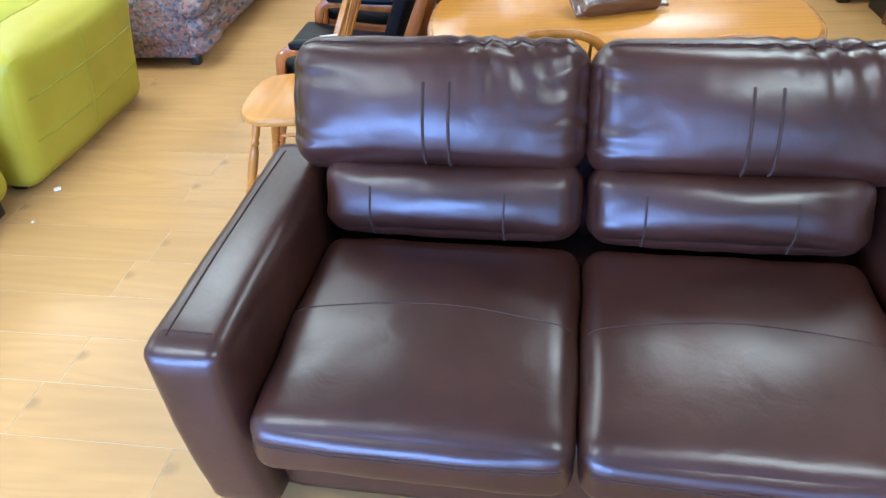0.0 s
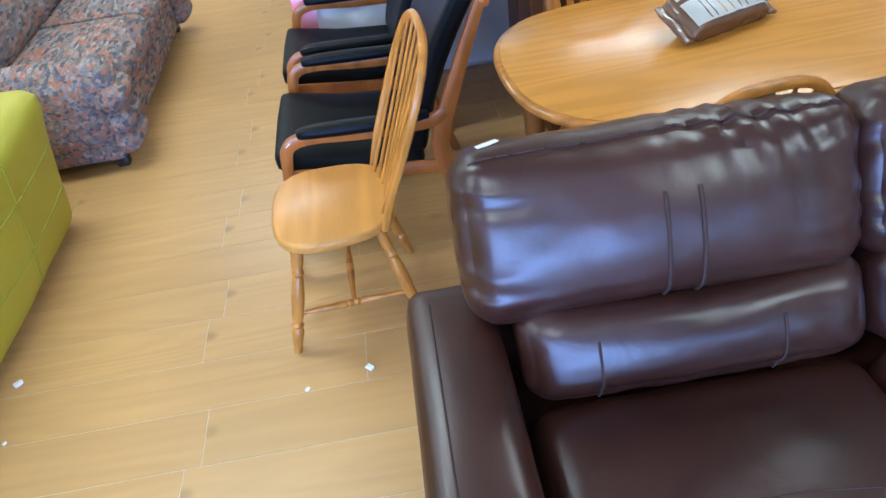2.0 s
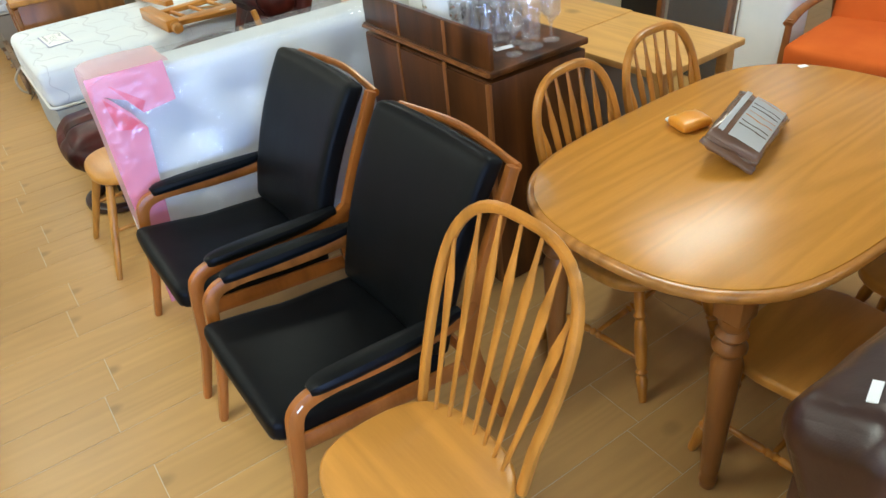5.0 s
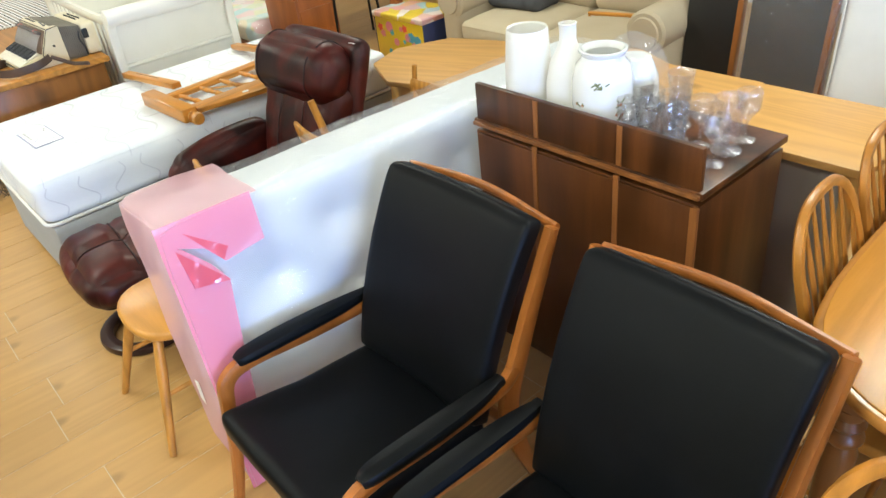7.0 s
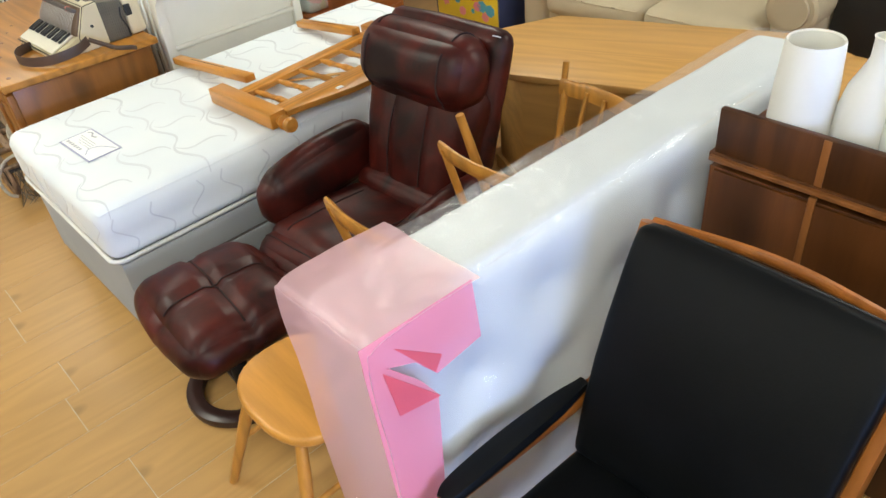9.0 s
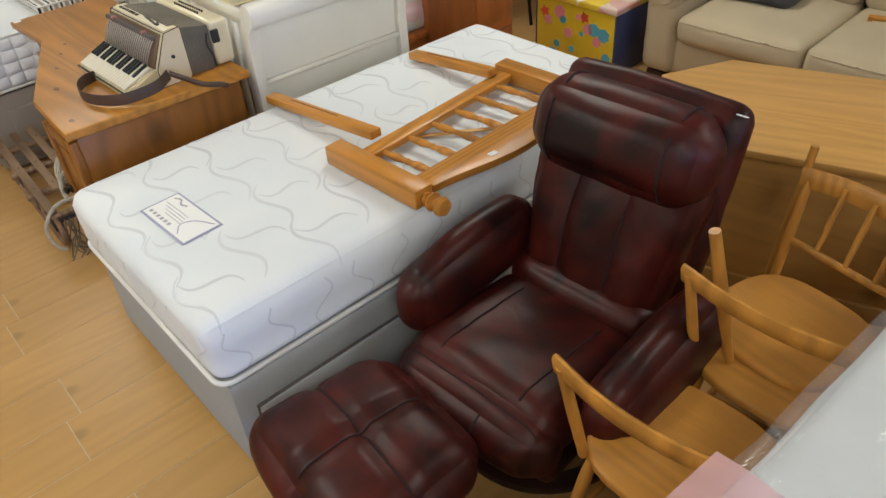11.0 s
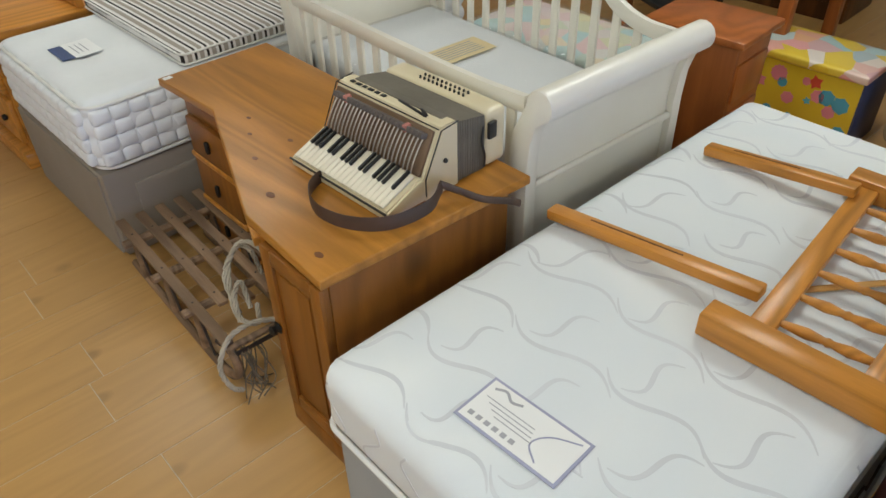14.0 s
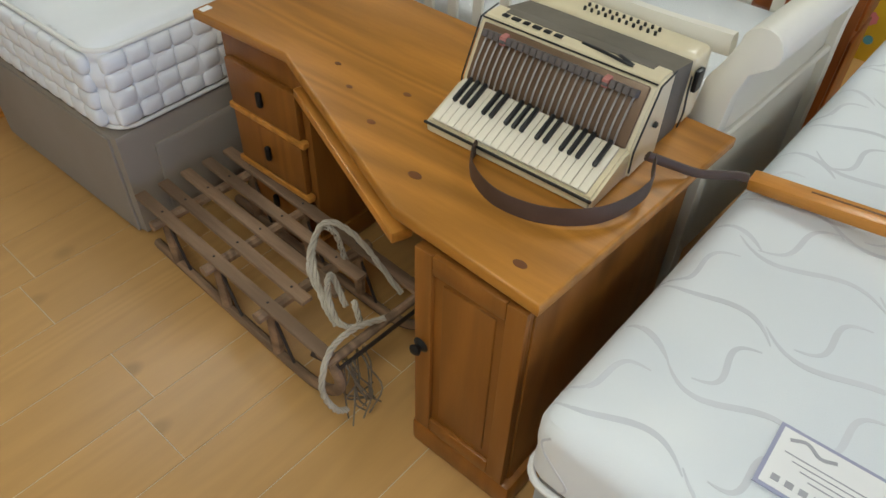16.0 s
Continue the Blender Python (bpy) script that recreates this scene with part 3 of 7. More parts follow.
def tapestry_sofa():
    t = thing("sofa", pose(-0.965, 1.30, 0, 0, 0, 133), "grey and rust tapestry fabric sofa with rolled arms", "sofa")
    # x runs along the sofa, y to its back
    L_ = 1.95
    part("base", soft((L_ / 2, 0.45, 0.17), (L_ - 0.04, 0.86, 0.24), 0.05, (0, 0.015, 0), 10, 0.004), "tapestry_cloth", t)
    for x in (0.13, L_ - 0.13):
        def roll(p, q):
            p.y -= 0.03 * q[2]
            return p
        a = part("arm", soft((x, 0.42, 0.31), (0.27, 0.84, 0.42), 0.11, (0.015, 0.02, 0.03), 14, 0.006, fn=roll), "tapestry_cloth", t)
        for z in (0.15, 0.25, 0.36):
            part("arm_roll", soft((x, 0.0, z), (0.28, 0.12, 0.12), 0.055, (0.006, 0.015, 0.0), 10, 0.003), "tapestry_cloth", t)
    part("back", soft((L_ / 2, 0.85, 0.46), (L_ - 0.1, 0.22, 0.6), 0.09, (0, 0.02, 0.02), 12, 0.006), "tapestry_cloth", t)
    for i in range(2):
        w = (L_ - 0.5) / 2
        cx = 0.25 + w * (i + 0.5)
        s = part("seat_cushion", soft((cx, 0.32, 0.36), (w - 0.01, 0.70, 0.18), 0.07, (0.004, 0.02, 0.03), 16, 0.006), "tapestry_cloth", t)
        seam(s, [(cx - w / 2 + 0.03, y, 2) for y in (0.0, 0.2, 0.4, 0.6)], (0, 0, -1), t, "tapestry_cloth", 0.01)
        part("back_cushion", soft((cx, 0.66, 0.58), (w + 0.02, 0.24, 0.36), 0.1, (0.01, 0.04, 0.02), 14, 0.007, m=pose(0, 0, 0, -14)), "tapestry_cloth", t)
    for x, y in ((0.1, 0.08), (L_ - 0.1, 0.08), (0.1, 0.8), (L_ - 0.1, 0.8)):
        part("foot", box((x, y, 0.03), (0.06, 0.06, 0.06), 0.008), "black_plastic", t)


tapestry_sofa()

# ---------- dining set ----------
LEG = [(0.012, 0), (0.014, 0.02), (0.0165, 0.1), (0.02, 0.2), (0.014, 0.235), (0.021, 0.26), (0.014, 0.285), (0.019, 0.33), (0.0215, 0.5), (0.019, 0.66), (0.014, 0.70), (0.021, 0.73), (0.014, 0.76), (0.018, 0.82), (0.016, 0.97), (0.012, 1)]
STRETCH = [(0.007, 0), (0.009, 0.2), (0.013, 0.42), (0.009, 0.44), (0.014, 0.47), (0.009, 0.5), (0.014, 0.53), (0.009, 0.56), (0.013, 0.58), (0.009, 0.8), (0.007, 1)]


def windsor(m, label, hw=0.218, lean=0.29, rise=0.495):
    t = thing("windsor_chair", m, label, "chair", "hoop-back dining chairs")
    out = []
    for i in range(40):
        a = 2 * math.pi * i / 40
        c, s = math.cos(a), math.sin(a)
        f = (abs(c) ** 2.9 + abs(s) ** 2.9) ** (-1 / 2.9)
        y = s * f * 0.2
        out.append((c * f * (0.235 - 0.03 * (y + 0.2) / 0.4), y))
    bm = prism(out, 0.393, 0.43, 0.012, seg=3)
    part("seat", bm, "golden_seat", t)
    tops = {}
    for sx in (-1, 1):
        for sy in (-1, 1):
            top, foot = Vector((sx * 0.135, sy * 0.125, 0.395)), Vector((sx * 0.205, sy * 0.22, 0.0))
            part("leg", rod(foot, top, LEG), "golden_oak", t)
            tops[sx, sy] = (foot, top)
    mid = {}
    for sx in (-1, 1):
        a = tops[sx, -1][0].lerp(tops[sx, -1][1], 0.36)
        b = tops[sx, 1][0].lerp(tops[sx, 1][1], 0.36)
        part("stretcher", rod(a, b, STRETCH), "golden_oak", t)
        mid[sx] = a.lerp(b, 0.5)
    part("cross_stretcher", rod(mid[-1], mid[1], STRETCH), "golden_oak", t)

    def arch(a, k=1.0):
        # a runs from 0 to pi round the hoop
        z = 0.44 + rise * math.sin(a) ** 0.75
        x = hw * k * math.copysign(abs(math.cos(a)) ** 0.66, math.cos(a)) * (0.70 + 0.30 * math.sin(min(a, math.pi - a) * 1.3))
        return Vector((x, 0.145 + (z - 0.43) * lean, z))
    hoop = [arch(math.pi * i / 36) for i in range(37)]
    hoop[0] += Vector((0, 0, -0.03))
    hoop[-1] += Vector((0, 0, -0.03))
    part("hoop", bar(hoop, 0.026, 0.028, (0, 1, 0.2), 10, 2.6), "golden_oak", t)
    for i in range(7):
        f = (i - 3) / 3
        xb = f * 0.125
        xt = f * hw * 0.73
        # height of the hoop above that place
        best = min(hoop[4:-4], key=lambda p: abs(p.x - xt))
        zt = best.z
        yb = 0.165 - 0.02 * f * f
        pts, ws, ts = [], [], []
        for s, w, th in ((0, 0.010, 0.010), (0.12, 0.014, 0.012), (0.45, 0.020, 0.010), (0.74, 0.030, 0.009), (0.86, 0.014, 0.010), (1.0, 0.009, 0.009)):
            pts.append((xb + (xt - xb) * s, yb + (best.y - yb) * s, 0.42 + (zt - 0.42) * s))
            ws.append(w)
            ts.append(th)
        part("spindle", bar(pts, ws, ts, (1, 0, 0), 8, 2.4), "golden_oak", t)
    return t


windsor(pose(0.605, 1.10, 0, 0, 0, -45), "honey oak hoop-back chair standing free beside black armchairs", 0.268, 0.40, 0.515)


for u, v, rz in ((2.27, 0.62, 47), (2.68, 0.63, 44)):
    x, y = uv(u, v)
    windsor(pose(x, y, 0, 0, 0, rz), "honey oak hoop-back chair pushed under the dining table")
for u, v, rz in ((2.24, -0.04, -134), (2.77, -0.1, -137)):
    x, y = uv(u, v)
    windsor(pose(x, y, 0, 0, 0, rz), "honey oak hoop-back chair between table and leather sofa")


def dining_table():
    x, y = uv(2.50, 0.37)
    t = thing("dining_table", pose(x, y, 0, 0, 0, 45), "golden oak dining table with bowed ends and turned legs", "table")
    hw, hl = 0.465, 0.71
    out = []
    for i in range(72):
        a = 2 * math.pi * i / 72
        c, s = math.cos(a), math.sin(a)
        f = (abs(c) ** 3.4 + abs(s) ** 3.4) ** (-1 / 3.4)
        px, py = c * f * hl, s * f * hw
        px -= math.copysign(0.06, px) * (py / hw) ** 2 * (1 if abs(px) > hl * 0.7 else 0) * (abs(px) / hl - 0.7) / 0.3
        out.append((px, py))
    part("rim", prism(out, 0.708, 0.737, 0.013, seg=4), "oak_edge", t)
    part("tabletop", prism([(a * 0.972, b * 0.96) for a, b in out], 0.728, 0.741, 0.003), "oak_table_top", t)
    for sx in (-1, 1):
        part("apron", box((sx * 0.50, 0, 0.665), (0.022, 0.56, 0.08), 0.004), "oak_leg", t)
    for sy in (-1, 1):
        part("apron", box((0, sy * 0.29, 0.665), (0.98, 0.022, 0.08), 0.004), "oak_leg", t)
    prof = [(0.022, 0), (0.026, 0.04), (0.022, 0.07), (0.026, 0.1), (0.031, 0.3), (0.038, 0.55), (0.04, 0.66), (0.03, 0.70), (0.043, 0.725), (0.043, 0.74), (0.03, 0.765), (0.041, 0.79), (0.03, 0.815), (0.036, 0.83), (0.037, 0.86)]
    for sx in (-1, 1):
        for sy in (-1, 1):
            bm = rod((sx * 0.54, sy * 0.30, 0), (sx * 0.53, sy * 0.295, 0.71), prof, 18)
            box((sx * 0.53, sy * 0.295, 0.66), (0.075, 0.075, 0.1), 0.006, bm=bm)
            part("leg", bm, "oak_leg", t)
    return t


dining_table()


def snack_bags():
    t = thing("packet", pose(1.45, 2.07, 0.757, 24, 0, 62), "crumpled white and brown plastic packet on the table", "packet")

    def crumple(p, q):
        e = 1 - 0.7 * abs(q[0]) ** 6
        p.z *= e
        p.y *= 1 + 0.08 * abs(q[0]) ** 3
        return p
    b = part("sleeve", soft((0, 0, 0.042), (0.31, 0.15, 0.082), 0.016, (0, 0.006, 0.006), 24, 0.005, fn=crumple, freq=26), "bag_brown", t, "glossy brown plastic sleeve")

    def panel(name, x0, x1, y0, y1, material, lift, label=""):
        bm = bmesh.new()
        nx, ny = max(2, int((x1 - x0) / 0.012)), max(2, int((y1 - y0) / 0.012))
        spots = lay(b, [(x0 + (x1 - x0) * a / nx, y0 + (y1 - y0) * c / ny, 0) for a in range(nx + 1) for c in range(ny + 1)], (0, 0, -1), lift)
        grid = [[bm.verts.new(p) for p in spots[a * (ny + 1):(a + 1) * (ny + 1)]] for a in range(nx + 1)]
        for a in range(nx):
            for c in range(ny):
                bm.faces.new((grid[a][c], grid[a + 1][c], grid[a + 1][c + 1], grid[a][c + 1]))
        bmesh.ops.solidify(bm, geom=bm.faces[:], thickness=0.0006)
        part(name, bm, material, t, label)
    panel("white_panel", -0.135, 0.135, -0.066, 0.03, "bag_silver", 0.0045, "white printed panel")
    panel("white_band", -0.135, 0.13, 0.046, 0.062, "bag_silver", 0.0045)
    for x, mat in ((-0.085, "bag_brown"), (-0.065, "bag_brown"), (-0.03, "bag_orange"), (0.0, "bag_orange"), (0.03, "bag_brown"), (0.052, "bag_brown"), (0.09, "bag_orange")):
        panel("print_line", x, x + 0.004, -0.06, 0.025, mat, 0.0058)
    for sx in (-1, 1):
        part("crimp", soft((sx * 0.163, 0, 0.035), (0.035, 0.165, 0.012), 0.005, (0, 0, 0.004), 10, 0.006, freq=45), "bag_brown", t, "crimped brown end")
    o = thing("packet", pose(1.33, 2.20, 0.741, 0, 0, 30), "small orange snack packet beside the larger packet", "packet")
    part("sleeve", soft((0, 0, 0.018), (0.11, 0.09, 0.032), 0.014, (0, 0, 0.006), 12, 0.004, freq=25), "bag_orange", o)
    part("crimp", soft((0.0, 0.05, 0.016), (0.10, 0.018, 0.01), 0.004, (0, 0, 0.002), 6, 0.003, freq=40), "bag_silver", o)


snack_bags()


def danish_chair(m, label):
    t = thing("armchair", m, label, "armchair", "black vinyl armchairs")

    def wedge(p, q):
        p.z += 0.03 * max(0, -q[1]) - 0.02 * q[1]
        return p
    s = part("seat", soft((0, 0.165, 0.335), (0.53, 0.54, 0.085), 0.03, (0.004, 0.008, 0.014), 16, 0.002, fn=wedge), "black_vinyl", t)
    seam(s, [(-0.25 + 0.5 * j / 6, -2, 0.36) for j in range(7)], (0, 1, 0), t, "seam_black", 0.005, "piping")

    def curve_back(p, q):
        p.y -= 0.03 * (1 - q[2] ** 2)
        p.x *= 1 + 0.03 * q[2]
        p.y -= 0.02 * q[0] ** 2
        return p
    b = part("backrest", soft((0.004, 0.546, 0.62), (0.55, 0.075, 0.605), 0.024, (0.002, 0.012, 0.004), 16, 0.0015, fn=curve_back, m=pose(0, 0, 0, -23)), "black_vinyl", t)
    seam(b, [(-0.24 + 0.48 * j / 6, 0.66, 3) for j in range(7)], (0, 0, -1), t, "seam_black", 0.005, "piping")
    for sx in (-1, 1):
        # stile from the rear foot up past the arm to the top of the back
        pts = spline([(sx * 0.285, 0.60, 0.0), (sx * 0.285, 0.525, 0.22), (sx * 0.287, 0.50, 0.38), (sx * 0.29, 0.565, 0.58), (sx * 0.296, 0.685, 0.875)], 6)
        part("stile", bar(pts, 0.034, [0.035 + 0.03 * math.sin(math.pi * i / (len(pts) - 1)) for i in range(len(pts))], (1, 0, 0), 10, 4), "teak", t)
        # front leg that turns into the arm
        pts = spline([(sx * 0.295, -0.135, 0.0), (sx * 0.30, -0.085, 0.2), (sx * 0.305, -0.06, 0.38), (sx * 0.307, -0.035, 0.47), (sx * 0.307, 0.05, 0.495), (sx * 0.303, 0.25, 0.478), (sx * 0.295, 0.46, 0.475), (sx * 0.29, 0.53, 0.50)], 6)
        n = len(pts)
        part("arm_frame", bar(pts, 0.034, [0.026 + 0.022 * min(1, i / (n * 0.4)) for i in range(n)], (1, 0, 0), 10, 4), "teak", t)
        pad = spline([(sx * 0.307, 0.005, 0.512), (sx * 0.307, 0.05, 0.517), (sx * 0.308, 0.2, 0.512), (sx * 0.305, 0.36, 0.506), (sx * 0.298, 0.47, 0.508)], 6)
        k = len(pad)
        ws = [0.034 + 0.036 * math.sin(math.pi * min(1, (i / (k - 1)) * 1.05)) ** 0.8 for i in range(k)]
        part("arm_pad", bar(pad, ws, [0.03 + 0.012 * math.sin(math.pi * i / (k - 1)) for i in range(k)], (1, 0, 0), 12, 3.2), "black_vinyl", t, "black vinyl arm pad")
        part("side_rail", bar(spline([(sx * 0.275, -0.07, 0.33), (sx * 0.275, 0.2, 0.30), (sx * 0.275, 0.53, 0.27)], 5), 0.026, 0.055, (1, 0, 0), 8, 4), "teak", t)
    part("front_rail", bar([(-0.28, -0.06, 0.315), (0.28, -0.06, 0.315)], 0.024, 0.045, (0, 1, 0), 8, 4), "teak", t)
    part("rear_rail", bar([(-0.28, 0.52, 0.28), (0.28, 0.52, 0.28)], 0.024, 0.05, (0, 1, 0), 8, 4), "teak", t)
    part("top_rail", bar(spline([(-0.295, 0.705, 0.862), (0, 0.735, 0.872), (0.295, 0.705, 0.862)], 8), 0.022, 0.026, (0, 1, 0), 8, 4), "teak", t)
    return t


danish_chair(pose(-0.39, 2.03, 0, 0, 0, -48), "black vinyl armchair with teak frame beside wrapped mattress")
near = danish_chair(pose(0.105, 1.49, 0, 0, 0, -48), "black vinyl armchair with teak frame and price tag")
part("price_tag", box((0.312, -0.033, 0.487), (0.03, 0.022, 0.002), 0, m=pose(0, 0, 0, 35, 0, 0)), "label_white", near, "small white tag")


# ---------- wrapped mattress, cabinet and what stands on it ----------
def wrapped_mattress():
    # stands on its long edge and leans back a little
    t = thing("mattress", pose(-0.657, 2.282, 0.008, 0, 0, 40.5) @ pose(0, 0, 0, -4.5, 0, 0), "white quilted mattress on edge, wrapped in clear plastic and pink tape", "mattress")
    L_, T_, H_ = 1.80, 0.26, 0.91
    tufts = [(0.26 + 0.255 * i, z + (0.1 if i % 2 else 0.0)) for i in range(6) for z in (0.13, 0.38, 0.63)]

    def quilt(p, q):
        if abs(q[1]) > 0.9:
            for x, z in tufts:
                d = math.hypot(p.x + L_ / 2 - x, p.z + H_ / 2 - z)
                p.y -= math.copysign(0.05 * math.exp(-d / 0.07), q[1])
                p.y += math.copysign(0.006 * math.exp(-((d - 0.13) / 0.06) ** 2), q[1])
        return p
    part("cover", soft((L_ / 2, T_ / 2, H_ / 2), (L_, T_, H_), 0.05, (0.005, 0.02, 0.005), 64, 0.004, fn=quilt, freq=5), "wrapped_quilt", t)
    for y in (0.02, T_ - 0.02):
        loop = [(0.03, y, 0.03), (L_ - 0.03, y, 0.03), (L_ - 0.03, y, H_ - 0.02), (0.03, y, H_ - 0.02)]
        pts = []
        for a, b in zip(loop, loop[1:] + loop[:1]):
            pts += [Vector(a).lerp(Vector(b), i / 8) for i in range(8)]
        part("piping", bar(pts, 0.012, 0.012, (0, 1, 0), 6, 2, close=True), "piping_white", t)
    part("plastic_wrap", soft((L_ / 2, T_ / 2, H_ / 2), (L_ + 0.03, T_ + 0.035, H_ + 0.03), 0.035, (0.004, 0.012, 0.004), 50, 0.006, fn=quilt, freq=9), "clear_film", t, "clear crinkled plastic wrap")
    g = 0.0225

    def sheet(name, pts, way, material, label):
        """A flat piece of tape, laid in the face's plane."""
        bm = bmesh.new()
        vs = [bm.verts.new(p) for p in pts]
        f = bm.faces.new(vs)
        r = bmesh.ops.extrude_face_region(bm, geom=[f])
        bmesh.ops.translate(bm, vec=Vector(way) * 0.0015, verts=[v for v in r["geom"] if isinstance(v, bmesh.types.BMVert)])
        return part(name, bm, material, t, label, smooth=False)
    yf = -0.043
    # pale sleeve: over the top edge and down the end
    prof = spline([(0.262, 0.936), (0.14, 0.940), (0.03, 0.938), (-0.014, 0.926), (-0.027, 0.89), (-0.028, 0.6), (-0.03, 0.3), (-0.024, 0.0)], 5)
    prof = [Vector((p[0], 0, p[1])) for p in prof]
    bm = bmesh.new()
    rows = []
    for k in range(13):
        f = k / 12
        y = -0.049 + 0.339 * f
        rows.append([bm.verts.new((p.x + 0.012 * f * (p.x > 0.2) + 0.004 * noise.noise((p.x * 14, y * 14, p.z * 9)), y, p.z + 0.004 * noise.noise((p.x * 11 + 5, y * 17, p.z * 7)))) for p in prof])
    for a, b in zip(rows, rows[1:]):
        for i in range(len(prof) - 1):
            bm.faces.new((a[i], a[i + 1], b[i + 1], b[i]))
    bmesh.ops.solidify(bm, geom=bm.faces[:], thickness=0.0012)
    part("tape_sleeve", bm, "pale_pink_film", t, "pale pink plastic sleeve over the end")
    sheet("tape", [(-0.036, yf, 0.0), (0.055, yf, 0.0), (0.07, yf, 0.31), (0.086, yf, 0.477), (0.115, yf, 0.722), (0.079, yf, 0.787), (0.02, yf, 0.86), (-0.036, yf, 0.90)], (0, -1, 0), "pink_film", "pink plastic tape down the corner")
    sheet("tape", [(-0.036, yf - 0.003, 0.945), (0.242, yf - 0.003, 0.943), (0.245, yf - 0.003, 0.794), (0.12, yf - 0.003, 0.778), (0.075, yf - 0.003, 0.84), (-0.036, yf - 0.003, 0.89)], (0, -1, 0), "pink_film", "pink plastic tape folded over the edge")
    sheet("tape_fold", [(0.0, yf - 0.006, 0.865), (0.014, yf - 0.006, 0.742), (0.117, yf - 0.006, 0.72)], (0, -1, 0), "red_tape", "doubled red fold of tape")
    sheet("tape_fold", [(0.034, yf - 0.006, 0.905), (0.138, yf - 0.006, 0.819), (0.116, yf - 0.006, 0.786)], (0, -1, 0), "red_tape", "doubled red fold of tape")
    sheet("sticker", [(-0.034, 0.15, 0.33), (-0.034, 0.19, 0.32), (-0.034, 0.20, 0.24), (-0.034, 0.165, 0.23)], (-1, 0, 0), "label_white", "small white torn sticker")
    return t


wrapped_mattress()


def dark_cabinet():
    t = thing("cabinet", pose(0.425, 2.665, 0, 0, 0, -47.5), "dark walnut cabinet with its unfinished back showing", "cabinet")
    # x along the back, y away from it
    W, D, H = 0.84, 0.43, 0.885
    part("body", box((0, D / 2, H / 2 - 0.02), (W, D, H - 0.04), 0.004), "walnut", t)
    part("top", box((0, D / 2 + 0.003, H - 0.012), (W + 0.012, D + 0.012, 0.024), 0.005), "walnut", t)
    part("back_panel", box((0, -0.004, 0.44), (W - 0.03, 0.012, 0.80), 0.002), "walnut", t)
    part("upstand", box((0.0, 0.012, 0.945), (W - 0.012, 0.02, 0.125), 0.004), "walnut", t, "raised back board")
    part("moulding", box((0, -0.006, 0.872), (W, 0.018, 0.014), 0.004), "walnut_light", t)
    for x in (-0.15, 0.16):
        part("batten", box((x, -0.0085, 0.60), (0.018, 0.010, 0.52), 0.002), "walnut_light", t)
        part("batten", box((x, 0.0005, 0.945), (0.018, 0.004, 0.12), 0.001), "walnut_light", t)
    part("edge_strip", box((W / 2 - 0.012, -0.004, 0.43), (0.022, 0.014, 0.82), 0.002), "walnut_light", t)
    part("plinth", box((0, D / 2, 0.03), (W - 0.04, D - 0.03, 0.06), 0.004), "walnut", t)
    return t


dark_cabinet()
CABM = pose(0.425, 2.665, 0, 0, 0, -47.5)


def on_cab(x, y):
    p = CABM @ Vector((x, y, 0))
    return p.x, p.y


